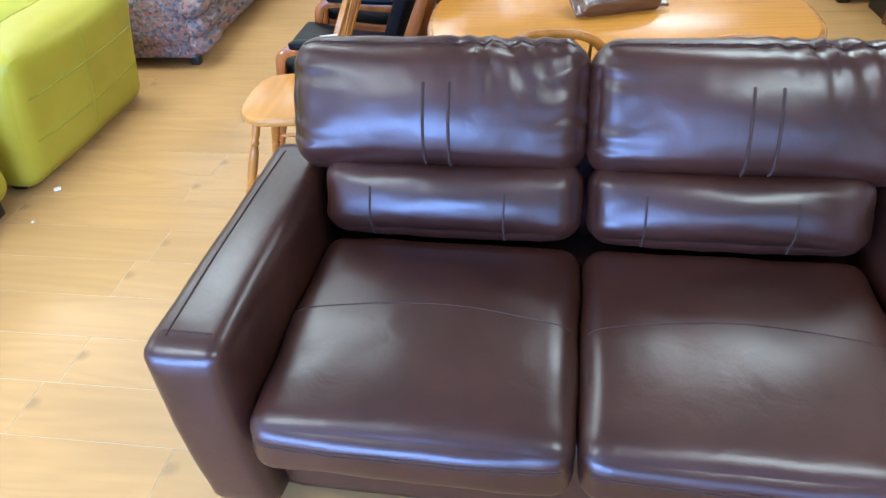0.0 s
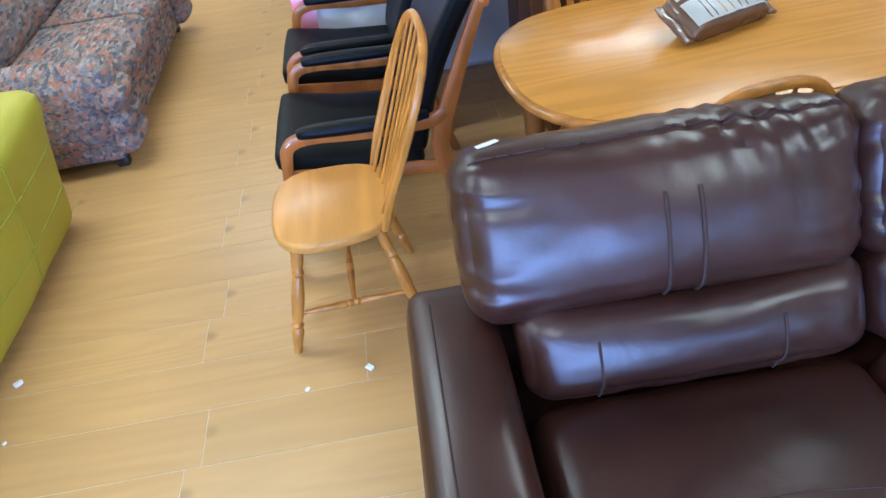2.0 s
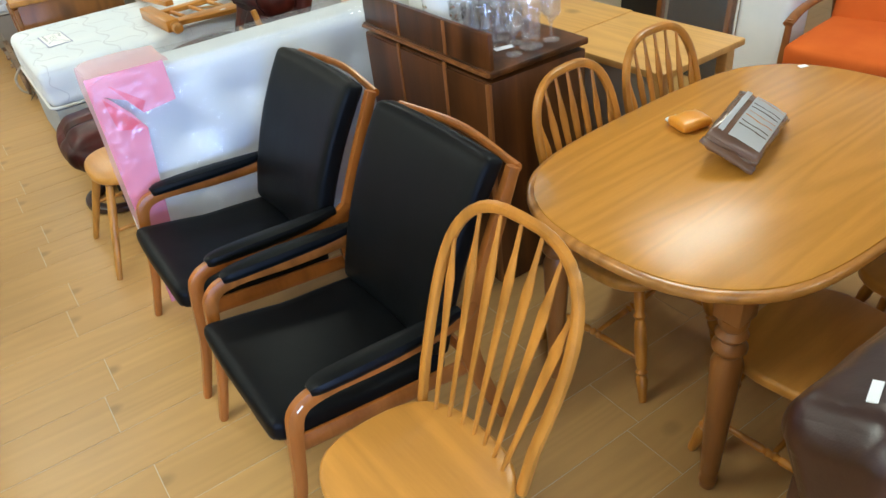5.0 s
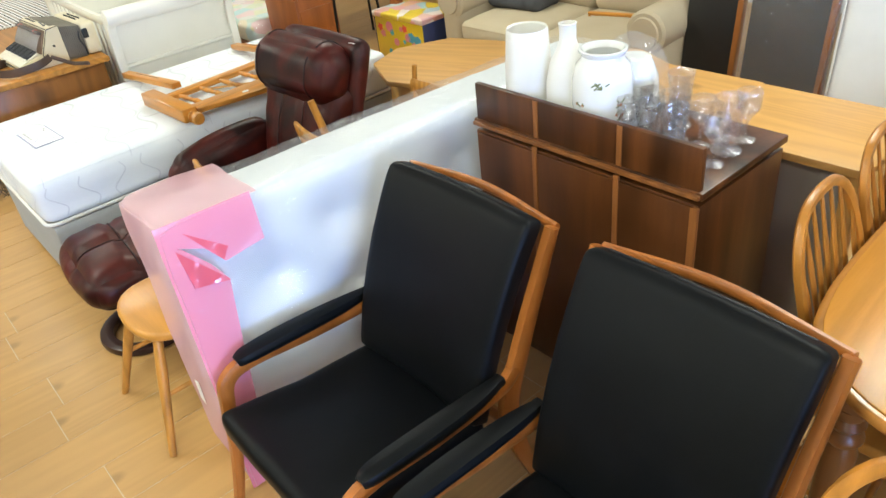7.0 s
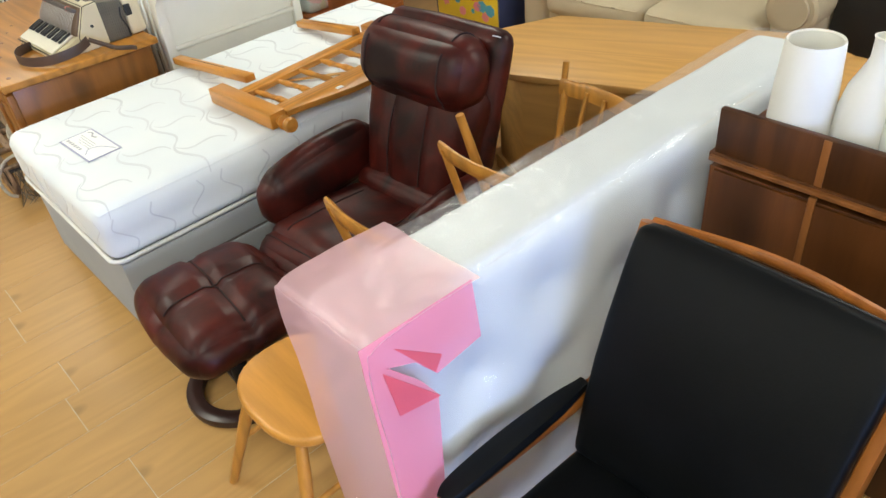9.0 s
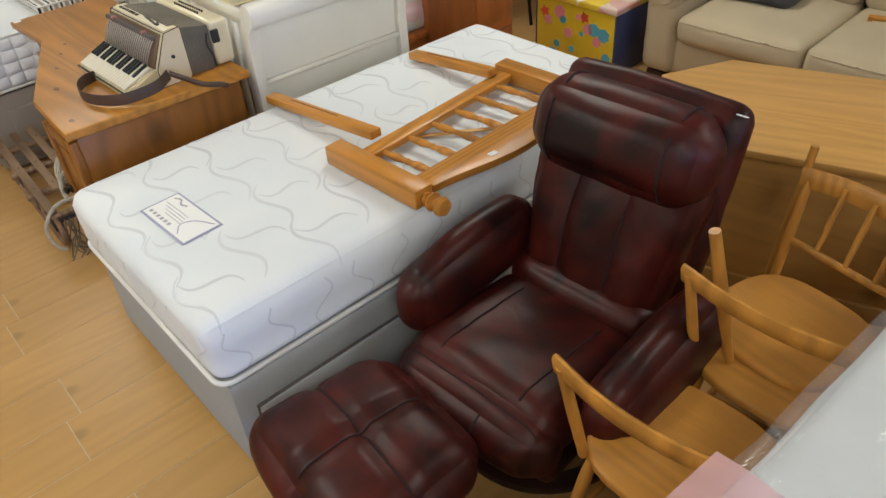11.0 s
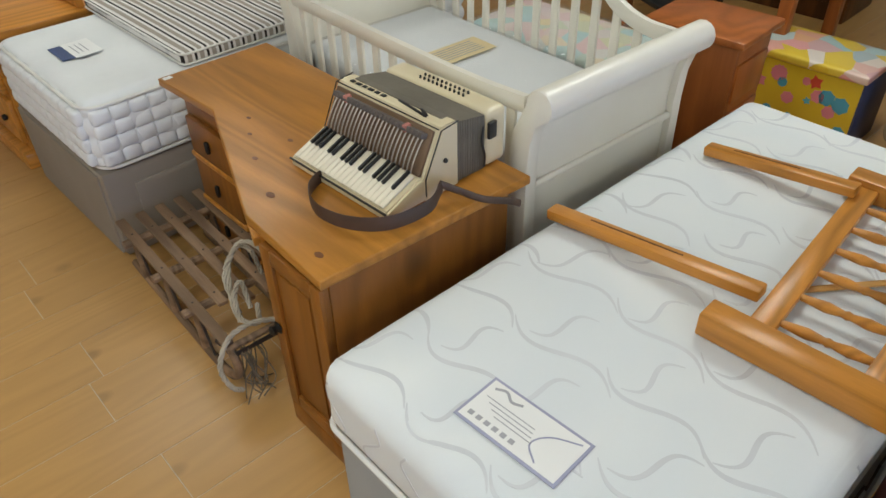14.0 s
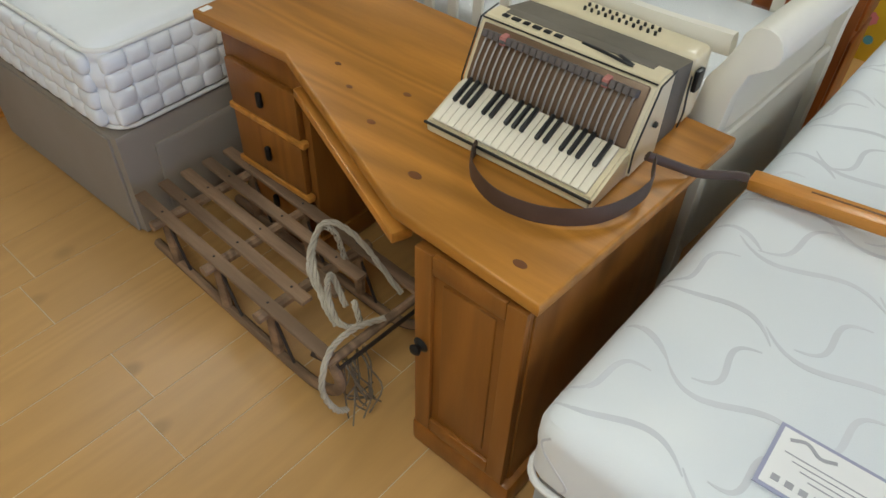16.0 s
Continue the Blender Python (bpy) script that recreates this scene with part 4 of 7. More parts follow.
def vases():
    z = 0.887
    x, y = on_cab(-0.26, 0.095)
    a = thing("vase", pose(x, y, z, 0, 0, 20), "tall tapered matt white vase on the walnut cabinet", "vase")
    bm = lathe([(0.045, 0), (0.072, 0.004), (0.076, 0.02), (0.071, 0.19), (0.064, 0.294), (0.062, 0.298), (0.058, 0.294), (0.065, 0.19), (0.069, 0.03), (0.02, 0.02)], 40)
    part("body", bm, "ceramic_matt", a)
    x, y = on_cab(-0.125, 0.125)
    b = thing("vase", pose(x, y, z), "white bottle vase with a narrow neck", "vase")
    part("body", lathe([(0.045, 0), (0.066, 0.004), (0.068, 0.05), (0.066, 0.15), (0.055, 0.205), (0.032, 0.255), (0.025, 0.275), (0.025, 0.318), (0.028, 0.323), (0.022, 0.324), (0.02, 0.28)], 32), "ceramic_matt", b)
    x, y = on_cab(0.0, 0.13)
    c = thing("vase", pose(x, y, z, 0, 0, 0), "large glossy white jar vase with painted flowers", "vase")
    body = part("body", lathe([(0.055, 0), (0.07, 0.004), (0.083, 0.05), (0.088, 0.12), (0.087, 0.185), (0.079, 0.222), (0.063, 0.24), (0.061, 0.253), (0.07, 0.264), (0.07, 0.27), (0.062, 0.271), (0.055, 0.253), (0.076, 0.21), (0.079, 0.06), (0.02, 0.02)], 40), "ceramic_white", c)
    rnd = random.Random(4)
    # painted sprigs: a leaf spray above, flowers low on either side
    for mid, z0, wide, high, n, bloom in ((-104, 0.185, 16, 0.008, 9, 0.0), (-66, 0.10, 9, 0.04, 16, 0.45), (-146, 0.09, 9, 0.04, 14, 0.4)):
        for k in range(n):
            a0, zz = math.radians(mid + rnd.uniform(-wide, wide)), z0 + rnd.uniform(-high, high)
            spot = lay(body, [(0, 0, zz)], (-math.cos(a0), -math.sin(a0), 0), 0.0006)[0]
            flower = rnd.random() < bloom
            w, h = (0.008, 0.008) if flower else (rnd.uniform(0.010, 0.016), 0.0045)
            turn = Matrix.Rotation(rnd.uniform(-0.9, 0.9), 4, "Y")
            m = pose(0, 0, 0, 0, 0, math.degrees(a0) + 90) @ turn
            part("painted_flower" if flower else "painted_leaf", soft(tuple(spot), (w, 0.0016, h), 0.0007, (0, 0, 0), 3, m=m), "flower_rust" if flower else "leaf_green", c)
    x, y = on_cab(0.0, 0.28)
    d = thing("vase", pose(x, y, z), "white ceramic vase covered by a clear plastic bag", "vase")
    part("body", lathe([(0.05, 0), (0.072, 0.004), (0.078, 0.07), (0.074, 0.14), (0.056, 0.185), (0.046, 0.20), (0.04, 0.20)], 32), "ceramic_white", d)
    part("plastic_bag", soft((0, 0, 0.125), (0.18, 0.18, 0.24), 0.07, (0.01, 0.01, 0.02), 12, 0.014, freq=14), "clear_film", d, "clear plastic bag")


vases()


def goblet(x, y, h, r, kind):
    label = "clear cut-crystal wine glass" if kind == "wine" else "clear glass tumbler with etched bands"
    t = thing("wine_glass" if kind == "wine" else "tumbler", pose(x, y, 0.8875, 0, 0, (x * 777) % 90), label + " on the cabinet", "glass", "glasses on the cabinet")
    if kind == "wine":
        b = h * 0.45
        prof = [(0.0005, 0), (r * 0.85, 0.0008), (r * 0.87, 0.004), (0.008, 0.011), (0.0045, 0.02), (0.0045, b - 0.012), (0.009, b), (r * 0.7, b + 0.02), (r * 0.98, b + h * 0.27), (r, h), (r - 0.002, h), (r * 0.94, b + h * 0.27), (r * 0.62, b + 0.024), (0.0005, b + 0.008)]
    else:
        prof = [(0.0005, 0), (r * 0.95, 0.0008), (r * 0.97, 0.005), (0.45 * r, 0.012), (0.4 * r, 0.022), (r * 0.75, 0.03), (r * 0.8, h * 0.6), (r, h), (r - 0.0022, h), (r * 0.76, h * 0.6), (r * 0.68, 0.036), (0.0005, 0.033)]
    part("bowl", lathe(prof, 24), "cut_crystal", t)
    if kind == "wine":
        # facets cut round the bowl
        bm = bmesh.new()
        for i in range(10):
            a = 2 * math.pi * i / 10
            p0 = Vector((r * 0.74 * math.cos(a), r * 0.74 * math.sin(a), h * 0.45 + 0.022))
            p1 = Vector((r * 0.985 * math.cos(a + 0.25), r * 0.985 * math.sin(a + 0.25), h * 0.45 + h * 0.25))
            bar([p0, (p0 + p1) / 2 * 1.01, p1], 0.004, 0.002, (0, 0, 1), 5, 2, bm=bm)
        part("cut_facets", bm, "cut_crystal", t)


rg = random.Random(7)
spots = [(0.065, 0.235, "wine"), (0.115, 0.10, "wine"), (0.125, 0.20, "wine"), (0.175, 0.115, "tumbler"), (0.195, 0.215, "tumbler"), (0.245, 0.13, "tumbler"),
         (0.27, 0.225, "wine"), (0.36, 0.15, "wine"), (0.345, 0.24, "tumbler"), (0.35, 0.33, "wine"), (0.145, 0.31, "tumbler")]
for gx, gy, gk in spots:
    x, y = on_cab(gx, gy)
    goblet(x, y, rg.uniform(0.14, 0.16) if gk == "wine" else rg.uniform(0.15, 0.17), rg.uniform(0.033, 0.037) if gk == "wine" else rg.uniform(0.04, 0.044), gk)
x, y = on_cab(0.28, 0.17)
tagged(part("paper_note", box((x, y, 0.8885), (0.07, 0.03, 0.001), 0, m=pose(0, 0, 0, 0, 0, 30)), "label_white"), "small white paper note on the walnut cabinet", "paper")


def stool():
    t = thing("stool", pose(-0.965, 2.71, 0, 0, 0, -48), "light wooden stool with saddle seat and splayed legs", "stool")
    out = []
    for i in range(36):
        a = 2 * math.pi * i / 36
        c, s = math.cos(a), math.sin(a)
        f = (abs(c) ** 2.6 + abs(s) ** 2.6) ** (-1 / 2.6)
        out.append((c * f * 0.20, s * f * 0.165))
    part("seat", prism(out, 0.40, 0.435, 0.013, seg=3), "golden_seat", t)
    prof = [(0.013, 0), (0.016, 0.35), (0.019, 0.7), (0.016, 1)]
    for sx in (-1, 1):
        for sy in (-1, 1):
            part("leg", rod((sx * 0.225, sy * 0.225, 0), (sx * 0.12, sy * 0.105, 0.405), prof), "beech", t)
    part("stretcher", rod((-0.17, -0.165, 0.2), (-0.17, 0.165, 0.2), [(0.008, 0), (0.011, 0.5), (0.008, 1)]), "beech", t)
    part("stretcher", rod((0.17, -0.165, 0.2), (0.17, 0.165, 0.2), [(0.008, 0), (0.011, 0.5), (0.008, 1)]), "beech", t)


stool()


def ring_base(t, cx, cy, r, post):
    pts = [(cx + r * math.cos(2 * math.pi * i / 40), cy + r * math.sin(2 * math.pi * i / 40), 0.022) for i in range(40)]
    part("base_ring", bar(pts, 0.042, 0.06, (0, 0, 1), 10, 3, close=True), "dark_base", t, "dark round wooden base")
    part("base_bar", bar([(cx - r, cy, 0.022), (cx + r, cy, 0.022)], 0.05, 0.035, (0, 1, 0), 8, 4), "dark_base", t)
    part("post", lathe([(0.03, 0.02), (0.03, post)], 16, m=Matrix.Translation((cx, cy, 0))), "black_iron", t)


def recliner():
    t = thing("recliner", pose(-1.02, 3.385, 0, 0, 0, -44), "oxblood leather swivel recliner with padded headrest", "recliner")
    M = "oxblood_leather"
    ring_base(t, 0, 0.24, 0.27, 0.2)
    part("frame", soft((0, 0.20, 0.21), (0.52, 0.52, 0.07), 0.03, (0, 0, 0.01), 8), M, t)

    def sink(p, q):
        p.z -= 0.022 * max(0, 1 - (p.x / 0.2) ** 2) * max(0, 1 - ((p.y - 0.04) / 0.2) ** 2) * (q[2] > 0)
        p.z -= 0.02 * q[1]
        return p
    s = part("seat", soft((-0.01, 0.19, 0.305), (0.53, 0.50, 0.165), 0.075, (0.01, 0.02, 0.03), 24, 0.006, freq=8, fn=sink), M, t)
    for x in (-0.15, 0.13):
        seam(s, [(x, y, 2) for y in (-0.02, 0.08, 0.2, 0.34)], (0, 0, -1), t, "seam_red", 0.007)
    f = part("seat_front", soft((-0.01, -0.035, 0.285), (0.53, 0.17, 0.19), 0.085, (0.012, 0.025, 0.01), 20, 0.005, freq=9), M, t, "rolled front of the seat")
    seam(f, [(0.06, -2, z) for z in (0.22, 0.27, 0.32, 0.36)], (0, 1, 0), t, "seam_red", 0.007)
    seam(f, [(-0.24 + 0.46 * j / 6, -0.06, 2) for j in range(7)], (0, 0, -1), t, "seam_red", 0.006)
    part("seat_rear", soft((-0.012, 0.47, 0.33), (0.50, 0.18, 0.20), 0.06, (0, 0.01, 0.01), 10, 0.004), M, t)
    for x in (-0.318, 0.345):
        def armfn(p, q):
            p.z += 0.018 * q[1] - 0.012 * q[1] ** 2
            p.x *= 1 - 0.12 * q[2]
            return p
        part("arm", soft((x, 0.275, 0.455), (0.15, 0.53, 0.215), 0.072, (0.012, 0.02, 0.02), 16, 0.004, fn=armfn, freq=6), M, t)
    lean = pose(0, 0, 0, -20)

    def flare(p, q):
        p.x *= 1 + 0.10 * q[2]
        for x in (-0.085, 0.085):
            p.y += 0.016 * math.exp(-((p.x - x) / 0.018) ** 2) * (q[1] < 0)
        return p
    b = part("backrest", soft((-0.015, 0.565, 0.56), (0.50, 0.17, 0.46), 0.07, (0.01, 0.03, 0.01), 30, 0.007, m=lean, freq=9, fn=flare), M, t)
    for x in (-0.10, 0.07):
        seam(b, [(x, -2, z) for z in (0.42, 0.48, 0.55, 0.62, 0.68)], (0, 1, 0), t, "seam_red", 0.007)
    h = part("headrest", soft((-0.02, 0.605, 0.83), (0.55, 0.20, 0.255), 0.098, (0.012, 0.03, 0.015), 24, 0.004, m=lean, freq=7), M, t)
    for x in (-0.20, 0.16):
        seam(h, [(x, -2, z) for z in (0.74, 0.79, 0.84, 0.89, 0.93)], (0, 1, 0), t, "seam_red", 0.008)
        seam(h, [(x, y, 3) for y in (0.58, 0.62, 0.66, 0.70)], (0, 0, -1), t, "seam_red", 0.008)
    part("back_shell", soft((-0.02, 0.665, 0.66), (0.57, 0.09, 0.60), 0.042, (0.01, 0.02, 0.01), 14, 0.004, m=lean), M, t)
    part("price_tag", box((0.262, 0.69, 0.955), (0.03, 0.012, 0.002), 0, m=lean), "label_white", t, "small white tag")
    f = thing("footstool", pose(-1.34, 3.19, 0, 0, 0, -51), "oxblood leather footstool on a dark round base", "footstool")
    ring_base(f, 0.06, -0.03, 0.17, 0.26)
    part("frame", soft((0.02, 0, 0.255), (0.34, 0.3, 0.05), 0.02, (0, 0, 0), 6), "dark_base", f)

    def quarters(p, q):
        if q[2] > 0:
            p.z -= 0.022 * math.exp(-(p.x / 0.02) ** 2) + 0.022 * math.exp(-(p.y / 0.02) ** 2)
        p.x *= 1 - 0.06 * q[1]
        return p
    c = part("cushion", soft((0, 0.0, 0.325), (0.50, 0.43, 0.16), 0.078, (0.02, 0.025, 0.035), 30, 0.005, freq=8, fn=quarters), M, f)
    seam(c, [(x, 0.0, 2) for x in (-0.21, -0.1, 0, 0.1, 0.21)], (0, 0, -1), f, "seam_red", 0.007)
    seam(c, [(0.0, y, 2) for y in (-0.18, -0.1, 0, 0.1, 0.18)], (0, 0, -1), f, "seam_red", 0.007)


recliner()


def stick_chair(m, label, h=0.785, sz=0.435):
    t = thing("stick_chair", m, label, "chair", "light beech stick chairs")
    # front is -y
    out = []
    for i in range(32):
        a = 2 * math.pi * i / 32
        c, s = math.cos(a), math.sin(a)
        f = (abs(c) ** 3 + abs(s) ** 3) ** (-1 / 3)
        out.append((c * f * 0.20, s * f * 0.19))
    part("seat", prism(out, sz - 0.03, sz, 0.01, seg=3), "golden_seat", t)
    prof = [(0.011, 0), (0.015, 0.4), (0.017, 0.8), (0.013, 1)]
    for sx in (-1, 1):
        part("leg", rod((sx * 0.19, -0.2, 0), (sx * 0.14, -0.13, 0.41), prof), "beech", t)
        part("leg", rod((sx * 0.19, 0.22, 0), (sx * 0.15, 0.13, 0.41), prof), "beech", t)
        part("back_post", rod((sx * 0.165, 0.155, 0.42), (sx * 0.185, 0.235, h - 0.02), [(0.013, 0), (0.014, 0.5), (0.012, 1)]), "beech", t)
        part("stretcher", rod((sx * 0.17, -0.17, 0.17), (sx * 0.17, 0.18, 0.17), [(0.008, 0), (0.011, 0.5), (0.008, 1)]), "beech", t)
    part("stretcher", rod((-0.17, 0.0, 0.17), (0.17, 0.0, 0.17), [(0.008, 0), (0.011, 0.5), (0.008, 1)]), "beech", t)
    part("top_rail", bar(spline([(-0.205, 0.225, h - 0.03), (-0.1, 0.25, h - 0.028), (0, 0.258, h - 0.027), (0.1, 0.25, h - 0.028), (0.205, 0.225, h - 0.03)], 5), 0.058, 0.02, (0, 0.2, 1), 10, 4), "beech", t)
    return t


# two with their backs to the aisle, one facing it
for x, y, rz in ((-0.578, 3.092, 135), (-0.254, 3.346, 133)):
    stick_chair(pose(x, y, 0, 0, 0, rz), "light beech stick chair with a plain top rail")


def rail_back_chair():
    t = stick_chair(pose(-0.21, 3.46, 0, 0, 0, -57), "light beech chair with tall posts and spindle back", 0.76, 0.45)
    for sx in (-1, 1):
        part("tall_post", rod((sx * 0.2, 0.15, 0.0), (sx * 0.205, 0.25, 0.815), [(0.013, 0), (0.015, 0.5), (0.011, 1)]), "beech", t)
    for i in range(3):
        x = (i - 1) * 0.085
        part("spindle", rod((x, 0.19, 0.56), (x, 0.24, 0.74), [(0.007, 0), (0.009, 0.5), (0.007, 1)]), "beech", t)
    part("mid_rail", bar([(-0.19, 0.19, 0.55), (0.19, 0.19, 0.55)], 0.022, 0.016, (0, 0, 1), 8, 4), "beech", t)


rail_back_chair()
t = thing("loose_chair_leg", pose(-0.494, 3.376, 0), "loose tapered beech chair leg leaning between the chairs", "chair leg")
part("leg", rod((0.10, -0.02, 0.435), (0, 0, 0.846), [(0.011, 0), (0.017, 0.5), (0.014, 1)]), "beech", t)


# ---------- bed with headboard parts ----------
BED = pose(-2.042, 3.726, 0, 0, 0, 42.7)


def divan():
    t = thing("divan_bed", BED, "single divan bed base in pale grey fabric on castors", "bed")
    # x along the bed from its foot, y across
    L_, W = 1.90, 0.95
    b = part("base", soft((L_ / 2 - 0.0, -0.014, 0.2125), (L_ + 0.015, W - 0.005, 0.345), 0.014, (0.004, 0.004, 0), 10, 0.001), "divan_grey", t)
    for x in (0.455, 1.35):
        # thin dark sheet behind each drawer stands in for the gap's shade
        part("drawer_gap", box((x, -W / 2 - 0.017, 0.160), (0.807, 0.008, 0.229), 0), "felt_grey", t, "dark sheet for the shade in the gap round the drawer")
        part("drawer", soft((x, -W / 2 - 0.020, 0.158), (0.80, 0.022, 0.222), 0.008, (0, 0.003, 0), 6), "divan_grey", t)
    for x in (0.03, L_ - 0.06):
        for y in (-W / 2 + 0.04, W / 2 - 0.04):
            part("castor", lathe([(0.012, -0.012), (0.026, -0.012), (0.028, 0), (0.026, 0.012), (0.012, 0.012)], 16, m=Matrix.Translation((x, y, 0.028)) @ pose(0, 0, 0, 90)), "black_plastic", t)
            part("castor_stem", box((x, y, 0.05), (0.02, 0.02, 0.03), 0.003), "black_plastic", t)
    m = thing("mattress", BED, "white memory mattress with grey swirl ticking on the divan", "mattress")

    def drum(p, q):
        p.z += 0.012 * (1 - q[0] ** 4) * (1 - q[1] ** 4) * (1 if q[2] > 0 else 0)
        if abs(q[2]) < 0.95:
            k = 1 + 0.006 * math.sin(p.z * 55)
            p.y *= k
        return p
    part("cover", soft((L_ / 2 - 0.015, 0, 0.4955), (L_ + 0.02, W + 0.012, 0.22), 0.055, (0.004, 0.006, 0), 30, 0.0015, fn=drum, freq=4), "swirl_ticking", m)
    cov = [o for o in m.children if o.name.startswith("cover")][0]
    rnd = random.Random(21)
    bm = bmesh.new()
    def stroke(x, y, a0, half, wave, wide):
        pts = []
        for k in range(11):
            u = (k - 5) / 5
            f, b = u * half, wave * math.sin(u * 3.0)
            pts.append((x + f * math.cos(a0) - b * math.sin(a0), y + f * math.sin(a0) + b * math.cos(a0), 1))
        line = [p for p in lay(cov, spline(pts, 4), (0, 0, -1), 0.0002) if p.z > 0.555]
        if len(line) > 5:
            bar(line, [0.003 + wide * math.sin(math.pi * q / (len(line) - 1)) for q in range(len(line))], 0.001, (-math.sin(a0), math.cos(a0), 0), 6, 3, bm=bm)
    for i in range(10):
        for j in range(4):
            x, y = 0.03 + i * 0.19 + rnd.uniform(-0.02, 0.02), -0.38 + j * 0.25 + (i % 2) * 0.125 + rnd.uniform(-0.02, 0.02)
            stroke(x, y, 1.35 + rnd.uniform(-0.12, 0.12), rnd.uniform(0.13, 0.16), 0.034, 0.011)
            stroke(x + 0.075, y + 0.05, 2.5 + rnd.uniform(-0.2, 0.2), rnd.uniform(0.07, 0.10), 0.026, 0.010)
    for face in ((0, -1), (1, 0)):
        for i in range(14 if face[0] == 0 else 7):
            c0 = 0.05 + i * 0.14 if face[0] == 0 else -0.42 + i * 0.14
            fl = rnd.choice((-1, 1))
            pts = []
            for k in range(5):
                zz = 0.415 + 0.037 * k
                b = c0 + fl * 0.035 * math.sin((k - 2) / 2 * 2.6)
                pts.append((b, -2, zz) if face[0] == 0 else (-2, b, zz))
            way = (0, 1, 0) if face[0] == 0 else (1, 0, 0)
            line = lay(cov, spline(pts, 5), way, 0.0004)
            if len(line) > 5:
                bar(line, 0.006, 0.0016, (1, 0, 0) if face[0] == 0 else (0, 1, 0), 6, 3, bm=bm)
    part("swirl_stitching", bm, "swirl_thread", m, "grey swirl lines in the ticking")
    for z in (0.396,):
        loop = []
        hx, hy, r = L_ / 2 + 0.009, W / 2 + 0.006, 0.05
        for k in range(4):
            ca, sa = ((1, 1), (-1, 1), (-1, -1), (1, -1))[k]
            for j in range(7):
                a = math.pi / 2 * (k + j / 6)
                loop.append((L_ / 2 - 0.015 + ca * (hx - r) + r * math.cos(a), sa * (hy - r) + r * math.sin(a), z))
        part("piping", bar(loop, 0.016, 0.016, (0, 0, 1), 8, 2, close=True), "piping_white", m)
    # sewn-on label
    inv = BED.inverted()
    A, B, C, D = (inv @ Vector(p) for p in ((-2.068, 3.906, 0.62), (-1.97, 3.991, 0.62), (-1.78, 3.81, 0.62), (-1.89, 3.724, 0.62)))
    c = (A + B + C + D) / 4
    ex = ((C - B) + (D - A)).normalized()
    lw, lh = 0.265, 0.135
    ang = math.degrees(math.atan2(ex.y, ex.x))
    lab = thing("mattress_label", BED @ pose(c.x, c.y, 0.6155, 0, 0, ang), "white mattress label with lilac border and print", "label")
    part("border", box((0, 0, 0.0), (lw, lh, 0.002), 0), "label_lilac", lab)
    part("patch", box((0, 0, 0.0008), (lw - 0.014, lh - 0.014, 0.002), 0), "label_white", lab)
    g = thing("label_print", BED @ pose(c.x, c.y, 0.618, 0, 0, ang), "grey printed lines on the mattress label", "print")
    part("print_mark", bar(spline([(-0.11, 0.04, 0), (-0.085, 0.05, 0), (-0.06, 0.036, 0), (-0.035, 0.044, 0)], 5), 0.007, 0.0006, (0, 1, 0), 6, 4), "print_grey", g)
    for i in range(4):
        part("print_line", box((-0.045 + 0.01 * i, 0.014 - 0.011 * i, 0), (0.13 - 0.012 * i, 0.002, 0.0006), 0), "print_grey", g)
    for i in range(6):
        part("print_mark", box((-0.105 + 0.022 * i, -0.042, 0), (0.013, 0.012, 0.0006), 0), "print_grey", g)
    part("print_arc", bar(spline([(0.115, 0.05, 0), (0.055, 0.02, 0), (0.035, -0.02, 0), (0.07, -0.05, 0)], 6), 0.004, 0.0006, (0, 1, 0), 6, 4), "label_lilac", g)


divan()


